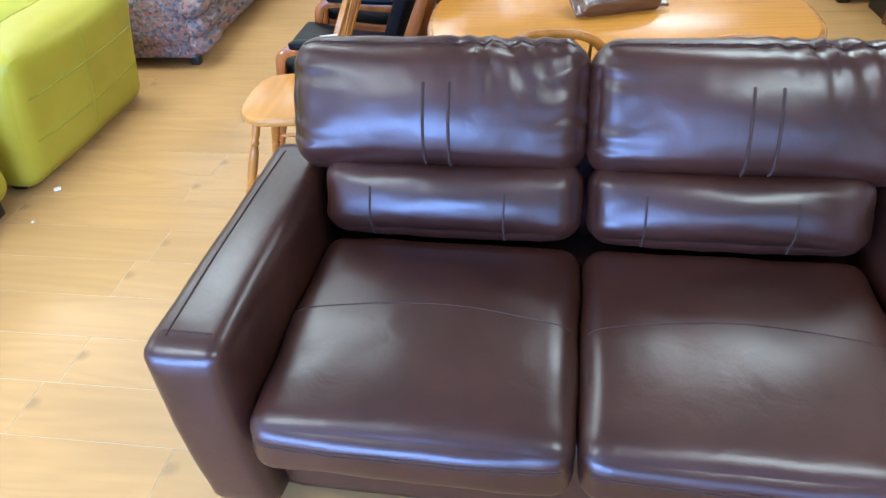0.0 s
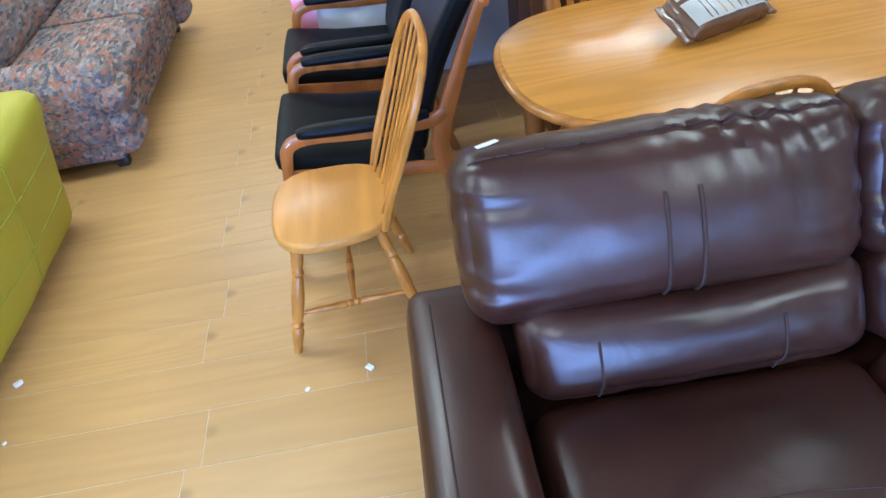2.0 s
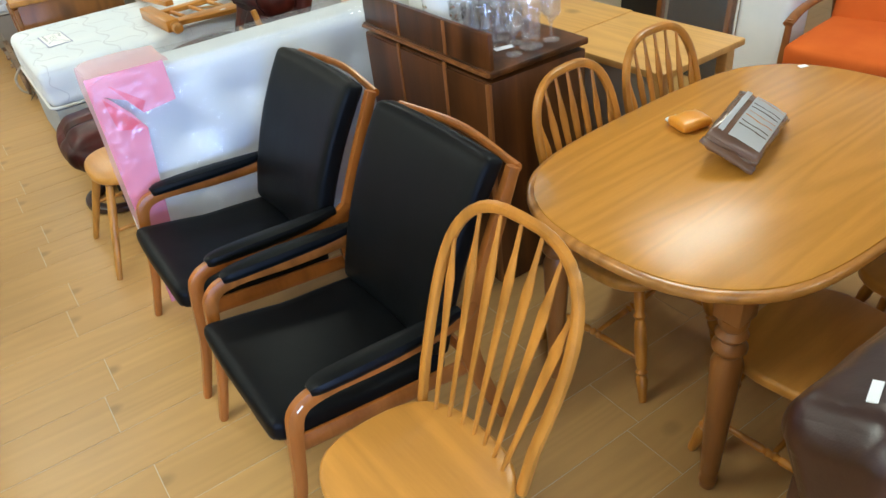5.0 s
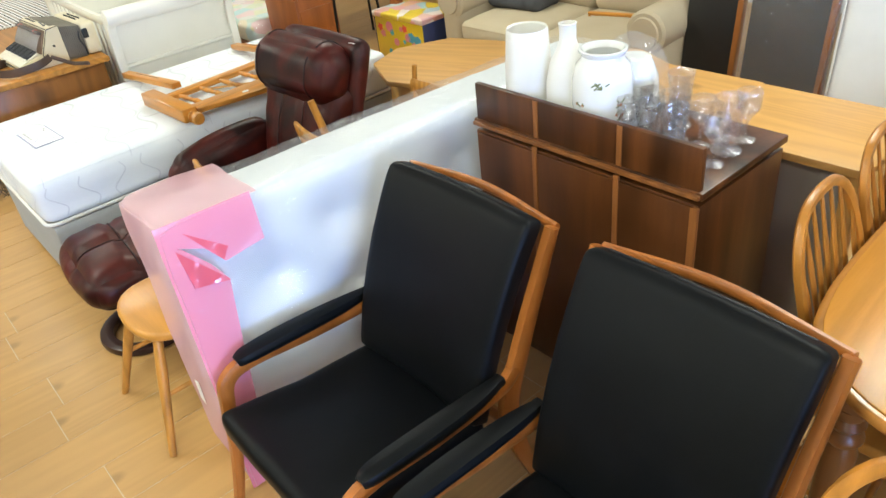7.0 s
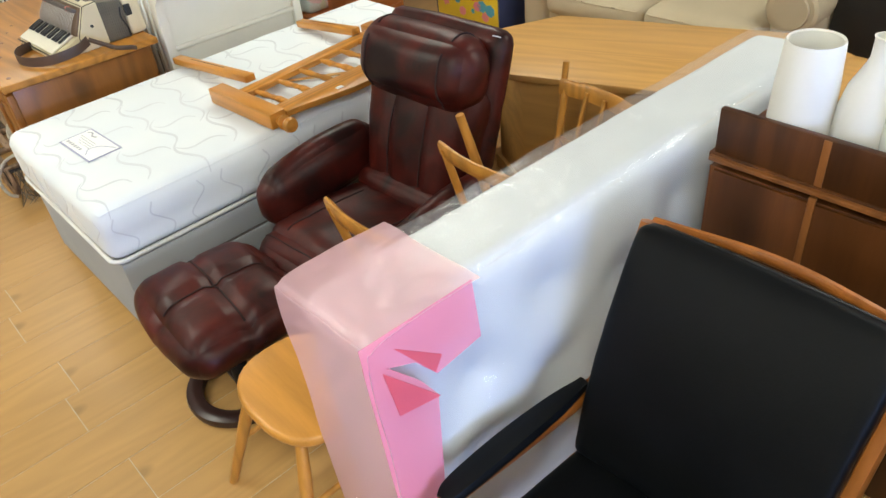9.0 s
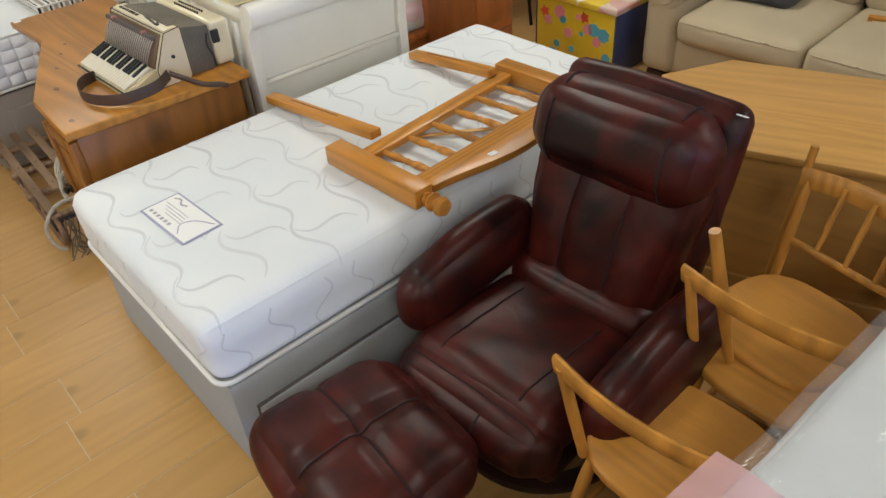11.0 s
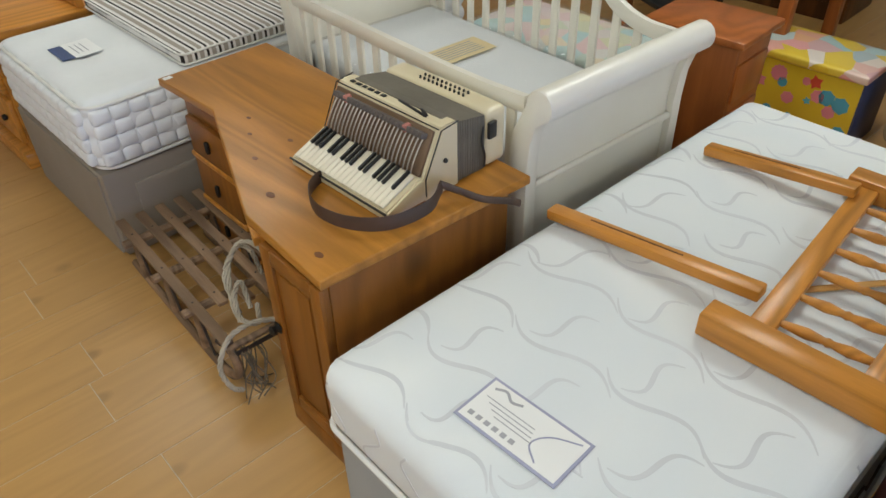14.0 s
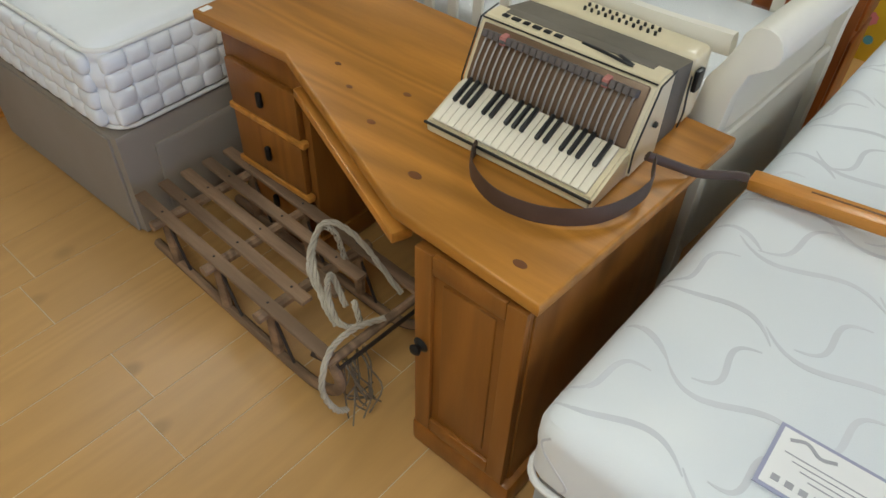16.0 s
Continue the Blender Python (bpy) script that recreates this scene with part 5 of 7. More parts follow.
def headboard_parts():
    z = 0.654
    t = thing("bed_headboard", pose(0, 0.012, z), "honey pine spindle headboard lying flat on the mattress", "headboard")
    P = "honey_pine"

    def beam(a, b, w, h, name="post", mat=P, zz=0.0):
        a, b = Vector((*a, zz)), Vector((*b, zz))
        d = b - a
        m = Matrix.Translation((a + b) / 2) @ pose(0, 0, 0, 0, 0, math.degrees(math.atan2(d.y, d.x)))
        bm = box((0, 0, 0), (d.length, w, h), 0.006)
        ob = part(name, bm, mat, t)
        ob.matrix_basis = m
        return ob
    beam((-1.485, 4.135), (-1.178, 3.838), 0.072, 0.065)
    beam((-0.905, 4.70), (-0.60, 4.405), 0.072, 0.065)
    prof = [(0.015, 0), (0.02, 0.1), (0.02, 0.16), (0.012, 0.2), (0.027, 0.32), (0.03, 0.42), (0.014, 0.5), (0.024, 0.62), (0.031, 0.76), (0.026, 0.92), (0.008, 1.0)]
    d = Vector((0.335, -0.345, 0)).normalized()
    for p in ((-1.178, 3.838), (-0.60, 4.405)):
        a = Vector((*p, 0))
        part("finial", rod(a, a + d * 0.095, prof, 16), P, t)
    beam((-1.385, 4.075), (-0.885, 4.635), 0.06, 0.028, "cross_rail")
    # shaped rail: straight inside, bowed outside
    a, b = Vector((-1.176, 3.90, 0)), Vector((-0.656, 4.435, 0))
    L_ = (b - a).length
    out = [(L_ * i / 20, 0.05) for i in range(21)] + [(L_ * (1 - i / 20), -0.035 - 0.062 * math.sin(math.pi * i / 20) ** 1.5) for i in range(21)]
    bm = prism(out, -0.013, 0.013, 0.004)
    r = part("shaped_rail", bm, P, t)
    r.matrix_basis = Matrix.Translation(a) @ pose(0, 0, 0, 0, 0, math.degrees(math.atan2(b.y - a.y, b.x - a.x)))
    sp = [(0.008, 0), (0.010, 0.1), (0.0145, 0.3), (0.009, 0.46), (0.012, 0.5), (0.009, 0.54), (0.0145, 0.7), (0.010, 0.9), (0.008, 1)]
    nn = Vector((0.72, -0.69, 0)).normalized()
    for i in range(6):
        f = (i + 0.6) / 6.4
        s0 = Vector((-1.385, 4.075, 0)).lerp(Vector((-0.885, 4.635, 0)), f) + nn * 0.02
        s1 = a.lerp(b, f) - nn * 0.03
        part("spindle", rod(s0, s1, sp, 10), "honey_pine", t)
    for (a, b), lab in ((((-1.785, 4.60), (-1.345, 4.185)), "long"), (((-1.255, 4.93), (-0.94, 4.605)), "short")):
        rr = thing("bed_rail", pose(0, 0, 0.637), "loose honey pine bed rail with a slot, lying on the mattress", "bed rail", "loose bed rails")
        A, B = Vector((*a, 0)), Vector((*b, 0.05))
        d = B - A
        m = Matrix.Translation((A + B) / 2) @ d.to_track_quat("X", "Z").to_matrix().to_4x4()
        ob = part("board", box((0, 0, 0), (d.length, 0.048, 0.03), 0.004), P, rr)
        ob.matrix_basis = m
        ob = part("slot", box((-0.04, 0.006, 0.0148), (d.length * 0.45, 0.005, 0.002), 0), "knot_brown", rr)
        ob.matrix_basis = m
    k = thing("wood_strip", pose(0, 0, 0.629), "thin pale wood strip lying under the headboard", "wood strip")
    part("strip", bar([(-1.25, 4.255, 0), (-0.93, 4.29, 0)], 0.02, 0.008, (0, 1, 0), 8, 4), "pale_pine", k)


headboard_parts()


def tag(name_at, z, turn, where):
    ob = part("price_tag", box((0, 0, 0.001), (0.03, 0.02, 0.002), 0), "label_white")
    ob.matrix_basis = pose(*name_at, z, 0, 0, turn)
    tagged(ob, "small white price tag on the " + where, "price tag", "loose price tags")


tag((1.774, 2.643), 0.7412, 20, "dining table")
tag((-0.965, 4.057), 0.6676, 40, "pine headboard")
tag((-3.045, 5.262), 0.7502, 45, "pine desk")


# ---------- desk and accordion ----------
def desk():
    ang = 43.5
    t = thing("desk", pose(-2.37, 4.17, 0, 0, 0, ang), "honey pine desk with a stepped front and drawers", "desk")
    inv = pose(-2.37, 4.17, 0, 0, 0, ang).inverted()
    pts = [inv @ Vector((x, y, 0)) for x, y in ((-2.37, 4.17), (-1.85, 4.61), (-2.76, 5.57), (-3.08, 5.265), (-2.83, 5.025), (-2.60, 4.44))]
    out = [(p.x, p.y) for p in pts]
    part("desktop", prism(out, 0.718, 0.75, 0.007, seg=3), "desk_pine", t)
    (x0, y0), (x1, y1), (x2, y2), (x3, y3), (x4, y4), (x5, y5) = out
    # right pedestal, x from the front to the back, y along the desk
    ph = 0.718
    D1 = x1 - 0.02
    part("pedestal", box((0.035 + (D1 - 0.035) / 2, 0.155, 0.09 + (ph - 0.09) / 2), (D1 - 0.035, 0.27, ph - 0.09), 0.003), "desk_pine_shaded", t)
    part("plinth", box((0.018 + (D1 - 0.01) / 2, 0.152, 0.045), (D1 + 0.005, 0.30, 0.09), 0.012), "desk_pine_shaded", t)
    d = part("door", box((0.026, 0.155, 0.40), (0.018, 0.262, 0.60), 0.003), "desk_pine_shaded", t)
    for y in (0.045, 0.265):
        part("door_stile", box((0.014, y, 0.40), (0.016, 0.045, 0.60), 0.004), "desk_pine_shaded", d)
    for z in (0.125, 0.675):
        part("door_rail", box((0.014, 0.155, z), (0.015, 0.175, 0.05), 0.004), "desk_pine_shaded", d)
    part("door_panel", box((0.017, 0.155, 0.40), (0.01, 0.13, 0.46), 0.005), "desk_pine_shaded", d)
    part("knob", lathe([(0.012, 0), (0.02, 0.004), (0.009, 0.012), (0.015, 0.024), (0.008, 0.03)], 14, m=Matrix.Translation((0.006, 0.265, 0.42)) @ pose(0, 0, 0, 0, -90)), "black_iron", d, "black iron knob")
    # left pedestal with three drawers
    yl0, yl1 = y3 + 0.02, y4 - 0.0
    lo, hi = min(yl0, yl1), max(yl0, yl1)
    xf = max(x3, x4) + 0.06
    D2 = x2 - 0.02 - xf
    part("pedestal", box((xf + D2 / 2, (lo + hi) / 2, 0.36 + 0.02), (D2, hi - lo - 0.02, 0.68), 0.003), "desk_pine_shaded", t)
    part("plinth", box((xf + D2 / 2 - 0.01, (lo + hi) / 2, 0.04), (D2 + 0.02, hi - lo + 0.0, 0.08), 0.01), "desk_pine_shaded", t)
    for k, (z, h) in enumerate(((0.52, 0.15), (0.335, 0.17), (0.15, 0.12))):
        dr = part("drawer", box((xf - 0.012, (lo + hi) / 2, z), (0.024, hi - lo - 0.07, h), 0.006), "desk_pine_shaded", t)
        part("drawer_lip", box((xf - 0.014, (lo + hi) / 2, z - h / 2 - 0.012), (0.026, hi - lo - 0.04, 0.022), 0.005), "honey_pine", dr)
        part("handle", soft((xf - 0.032, (lo + hi) / 2, z), (0.016, 0.02, 0.05), 0.008, (0, 0, 0), 5), "black_iron", dr, "black iron drop handle")
    part("back_panel", box((x1 - 0.03, (0.29 + lo) / 2, 0.48), (0.018, lo - 0.29, 0.46), 0.003), "desk_pine_shaded", t)
    for kx, ky, ks in ((-2.63, 4.719, 0.016), (-2.675, 4.862, 0.013), (-2.70, 4.965, 0.013), (-2.545, 4.82, 0.015), (-2.55, 4.53, 0.022), (-2.385, 4.27, 0.02)):
        p = inv @ Vector((kx, ky, 0))
        part("knot", lathe([(0.0002, 0), (ks * 0.62, 0.0), (ks * 0.6, 0.0006), (ks * 0.25, 0.0008), (0.0002, 0.0008)], 18, m=Matrix.Translation((p.x, p.y, 0.7502)) @ Matrix.Diagonal((0.75, 1.2, 1, 1))), "knot_brown", t)
    # keyboard shelf under the slanting edge
    a, b = Vector((x5, y5, 0)), Vector((x4, y4, 0))
    d = b - a
    ob = part("keyboard_shelf", box((0, 0, 0), (d.length * 0.95, 0.05, 0.03), 0.005), "honey_pine", t)
    ob.matrix_basis = Matrix.Translation((a + b) / 2 + Vector((0.035, 0, 0.635))) @ pose(0, 0, 0, 0, 0, math.degrees(math.atan2(d.y, d.x)))


desk()


def accordion():
    # x along the keyboard, y away from the player
    t = thing("accordion", pose(-2.516, 4.68, 0.75, 0, 0, -45), "ivory piano accordion with grey bellows on the desk", "accordion")
    W = 0.405
    # key bed: low wedge with rounded ends
    side = [(0.0, 0.0), (0.0, 0.028), (0.11, 0.072), (0.15, 0.072), (0.15, 0.0)]
    bm = bmesh.new()
    vs = [bm.verts.new((0, y, z)) for y, z in side]
    f = bm.faces.new(vs)
    g = bmesh.ops.extrude_face_region(bm, geom=[f])
    bmesh.ops.translate(bm, vec=(W, 0, 0), verts=[v for v in g["geom"] if isinstance(v, bmesh.types.BMVert)])
    bmesh.ops.bevel(bm, geom=bm.edges[:], offset=0.006, segments=2, affect="EDGES")
    part("keyboard_bed", bm, "ivory", t)
    part("keyboard_trim", bar([(0.0, -0.003, 0.026), (W, -0.003, 0.026)], 0.007, 0.006, (0, 1, 0), 6, 2), "black_plastic", t)
    nk = 20
    slope = math.degrees(math.atan2(0.044, 0.11))
    kw = (W - 0.03) / nk
    km = pose(0, 0, 0, slope)
    white = None
    for i in range(nk):
        m = Matrix.Translation((0.015 + kw * (i + 0.5), 0.058, 0.058)) @ km
        if white is None:
            white = part("white_key", box((0, 0, 0), (kw - 0.0012, 0.118, 0.008), 0.0015, 2), "white_key", t)
            white.matrix_basis = m
        else:
            again("white_key", white, t, m)
    black = None
    for i in range(nk - 1):
        if (i + 3) % 7 in (2, 6):
            continue
        m = Matrix.Translation((0.015 + kw * (i + 1), 0.082, 0.0765)) @ km
        if black is None:
            black = part("black_key", box((0, 0, 0), (0.0095, 0.066, 0.011), 0.003, 2), "black_plastic", t)
            black.matrix_basis = m
        else:
            again("black_key", black, t, m)
    # treble body with the open action behind the keys
    bm = bmesh.new()
    vs = [bm.verts.new((-0.006, y, z)) for y, z in ((0.13, 0.0), (0.13, 0.07), (0.19, 0.188), (0.205, 0.196), (0.255, 0.192), (0.255, 0.0))]
    f = bm.faces.new(vs)
    g = bmesh.ops.extrude_face_region(bm, geom=[f])
    bmesh.ops.translate(bm, vec=(W + 0.012, 0, 0), verts=[v for v in g["geom"] if isinstance(v, bmesh.types.BMVert)])
    bmesh.ops.bevel(bm, geom=bm.edges[:], offset=0.007, segments=3, affect="EDGES")
    part("treble_body", bm, "ivory", t)
    part("action_panel", box((W / 2, 0.155, 0.128), (W - 0.02, 0.012, 0.125), 0.004, m=pose(0, 0, 0, -27)), "grille_brown", t, "brown panel behind the key rods")
    rodm = felt = None
    for i in range(24):
        x = 0.03 + (W - 0.06) * i / 23
        if rodm is None:
            rodm = part("key_rod", bar(spline([(0, 0.112, 0.082), (0, 0.124, 0.112), (0, 0.146, 0.146), (0, 0.165, 0.168)], 4), 0.0045, 0.0045, (1, 0, 0), 6, 2), "steel_rod", t)
            felt = part("valve_pad", box((0, 0.162, 0.172), (0.0135, 0.026, 0.016), 0.003, m=pose(0, 0, 0, -27)), "felt_grey", t)
            rodm.matrix_basis = felt.matrix_basis = Matrix.Translation((x, 0, 0))
        else:
            again("key_rod", rodm, t, Matrix.Translation((x, 0, 0)))
            f2 = again("valve_pad", felt, t, Matrix.Translation((x, 0, 0)))
    for i in (3, 19):
        part("valve_pad", box((0.03 + (W - 0.06) * i / 23, 0.161, 0.174), (0.0145, 0.022, 0.02), 0.003), "felt_pink", t, "pink felt pad")
    part("trim_line", bar([(0.0, 0.188, 0.190), (W, 0.188, 0.190)], 0.004, 0.004, (0, 1, 0), 6, 2), "black_plastic", t)
    for x in (-0.002, W + 0.002):
        part("trim_line", bar([(x + math.copysign(0.005, x - 0.1), a, b) for a, b in ((0.131, 0.02), (0.131, 0.07), (0.19, 0.188), (0.25, 0.194))], 0.004, 0.004, (1, 0, 0), 6, 2), "black_plastic", t)
    part("grille_top", box((W / 2, 0.238, 0.194), (W - 0.06, 0.026, 0.004), 0.002), "bellows_grey", t)
    for i, s in enumerate((0.016, 0.02, 0.014, 0.02, 0.016, 0.018)):
        part("badge_bar", box((0.04 + 0.026 * i, 0.212, 0.196), (s, 0.012, 0.003), 0.001), "black_plastic", t)
    part("badge_wing", bar(spline([(0.22, 0.222, 0.196), (0.28, 0.214, 0.197), (0.34, 0.208, 0.196), (0.30, 0.228, 0.196)], 5), 0.01, 0.003, (0, 1, 0), 6, 2), "black_plastic", t)
    # bellows: folds with pointed ridges
    nb = 11
    for i in range(nb):
        y = 0.257 + 0.105 * (i + 0.5) / nb
        part("bellows_fold", soft((W / 2, y, 0.094 - 0.0012 * i), (W - 0.004, 0.0105, 0.182 - 0.0015 * i), 0.004, (0, 0.0, 0), 4), "bellows_grey", t)
    part("bellows_core", box((W / 2, 0.308, 0.083), (W - 0.02, 0.104, 0.152), 0.004), "bellows_grey", t)
    part("bass_body", soft((W / 2, 0.402, 0.087), (W + 0.01, 0.078, 0.17), 0.016, (0, 0, 0.004), 10), "ivory", t)
    for i in range(11):
        for j in range(2):
            part("bass_button", lathe([(0.0035, 0), (0.0035, 0.01), (0.001, 0.012)], 8, m=Matrix.Translation((0.13 + i * 0.017, 0.385 + j * 0.02, 0.172))), "black_plastic", t)
    part("clasp", box((W + 0.012, 0.375, 0.12), (0.012, 0.03, 0.05), 0.004), "black_plastic", t)
    part("clasp", bar(spline([(W + 0.008, 0.345, 0.14), (W + 0.012, 0.335, 0.1), (W + 0.01, 0.35, 0.05), (W + 0.004, 0.355, 0.01)], 5), 0.008, 0.004, (0, 1, 0), 6, 2), "black_plastic", t)
    part("stud", lathe([(0.007, 0), (0.006, 0.006), (0.002, 0.008)], 10, m=Matrix.Translation((W + 0.008, 0.2, 0.1)) @ pose(0, 0, 0, 0, 90)), "black_plastic", t)
    # shoulder strap lies in a loop before the keys
    pts = spline([(0.125, 0.05, 0.012), (0.14, -0.02, 0.02), (0.185, -0.075, 0.025), (0.265, -0.105, 0.025), (0.36, -0.085, 0.025), (0.44, -0.02, 0.03), (0.475, 0.08, 0.045), (0.45, 0.15, 0.06)], 8)
    part("strap", bar(pts, 0.042, 0.004, (0, 0, 1), 8, 4), "strap_leather", t, "worn brown leather shoulder strap")
    pts = spline([(0.43, 0.16, 0.055), (0.47, 0.20, 0.03), (0.52, 0.235, 0.012), (0.575, 0.275, 0.012), (0.60, 0.285, 0.012)], 6)
    part("strap", bar(pts, 0.02, 0.012, (0, 0, 1), 8, 3), "strap_leather", t)


accordion()


# ---------- sledge ----------
def sledge():
    O = Vector((-3.322, 5.132, 0))
    ang = math.degrees(math.atan2(4.50 - 5.15, -2.775 + 3.335))
    t = thing("sledge", pose(O.x, O.y, 0, 0, 0, ang), "old weathered wooden slatted sledge with iron runners", "sledge")
    W = 0.335
    # x forward, y towards the desk
    for y in (0.015, W - 0.015):
        run = spline([(-0.02, y, 0.02), (0.3, y, 0.016), (0.62, y, 0.016), (0.76, y, 0.03), (0.85, y, 0.085), (0.87, y, 0.15), (0.845, y, 0.2)], 6)
        part("runner", bar(run, 0.026, 0.03, (0, 1, 0), 8, 4), "old_slat", t)
        part("runner_iron", bar([Vector(p) + Vector((0, 0, -0.0145)) for p in run[:30]], 0.02, 0.004, (0, 1, 0), 6, 4), "old_iron", t)
        for x in (0.1, 0.36, 0.6):
            part("post", bar([(x, y, 0.02), (x, y, 0.2)], 0.028, 0.035, (0, 1, 0), 8, 4), "old_slat", t)
            part("brace", bar([(x + 0.005, y, 0.19), (x + 0.07, y, 0.03)], 0.009, 0.009, (0, 1, 0), 6, 2), "old_iron", t)
    for x in (0.1, 0.36, 0.6):
        part("crossbar", bar([(x, -0.03, 0.195), (x, W + 0.03, 0.195)], 0.032, 0.03, (1, 0, 0), 8, 4), "old_slat", t)
    part("front_bar", bar([(0.845, 0.0, 0.2), (0.845, W, 0.2)], 0.024, 0.024, (1, 0, 0), 8, 3), "old_slat", t)
    for i in range(5):
        y = 0.012 + (W - 0.024) * i / 4
        x1 = 0.84 if i in (0, 4) else (0.70 if i != 1 else 0.66)
        s = part("slat", box(((x1 - 0.0) / 2 - 0.01, y, 0.219), (x1 + 0.03, 0.036, 0.015), 0.003), "old_slat", t)
        for x in (0.1, 0.36, 0.6):
            part("nail", lathe([(0.004, 0), (0.003, 0.002), (0.001, 0.003)], 8, m=Matrix.Translation((x, y, 0.2265))), "old_iron", s)
    part("iron_band", bar([(0.80, -0.01, 0.215), (0.87, 0.02, 0.19), (0.87, W - 0.02, 0.19), (0.80, W + 0.01, 0.215)], 0.02, 0.004, (0, 0, 1), 6, 4), "old_iron", t)
    r = thing("rope", pose(O.x, O.y, 0, 0, 0, ang), "frayed white twisted rope knotted to the sledge", "rope")

    def twist(name, pts, rad, material, label=""):
        pts = spline(pts, 9)
        for s in range(3):
            line, n = [], len(pts)
            for i, p in enumerate(pts):
                tan = (pts[min(i + 1, n - 1)] - pts[max(i - 1, 0)]).normalized()
                a = tan.orthogonal().normalized()
                b = tan.cross(a)
                ph = i * 0.85 + s * 2.094
                line.append(p + (a * math.cos(ph) + b * math.sin(ph)) * rad * 0.55)
            part(name, bar(line, rad * 1.15, rad * 1.15, (0, 0, 1), 6, 2), material, r, label)
    twist("strand", [(0.80, 0.30, 0.19), (0.66, 0.27, 0.33), (0.60, 0.22, 0.37), (0.63, 0.15, 0.33), (0.72, 0.10, 0.26), (0.78, 0.09, 0.22)], 0.0085, "rope_white")
    twist("strand", [(0.62, 0.26, 0.22), (0.61, 0.24, 0.33), (0.60, 0.20, 0.36), (0.65, 0.12, 0.31), (0.76, 0.10, 0.235)], 0.0085, "rope_white")
    twist("strand", [(0.76, 0.14, 0.235), (0.70, 0.15, 0.30), (0.73, 0.11, 0.29), (0.79, 0.09, 0.24), (0.82, 0.13, 0.22), (0.77, 0.16, 0.25)], 0.0085, "rope_white")
    twist("strand", [(0.85, 0.19, 0.22), (0.84, 0.10, 0.25), (0.84, 0.02, 0.235), (0.87, -0.04, 0.17), (0.90, -0.03, 0.10), (0.91, 0.0, 0.075)], 0.0085, "rope_white")
    rnd = random.Random(5)
    for i in range(14):
        a = Vector((0.86 + rnd.uniform(-0.02, 0.02), 0.06 + rnd.uniform(-0.03, 0.05), 0.19))
        part("frayed_cord", bar(spline([a, a + Vector((0.02, rnd.uniform(-0.02, 0.02), -0.06)), a + Vector((0.03 + rnd.uniform(-0.02, 0.03), rnd.uniform(-0.04, 0.04), -0.12)), a + Vector((0.04 + rnd.uniform(-0.02, 0.03), rnd.uniform(-0.04, 0.04), -0.165))], 4), 0.005, 0.005, (0, 1, 0), 5, 2), "rope_dark", r, "dark frayed cord")


sledge()


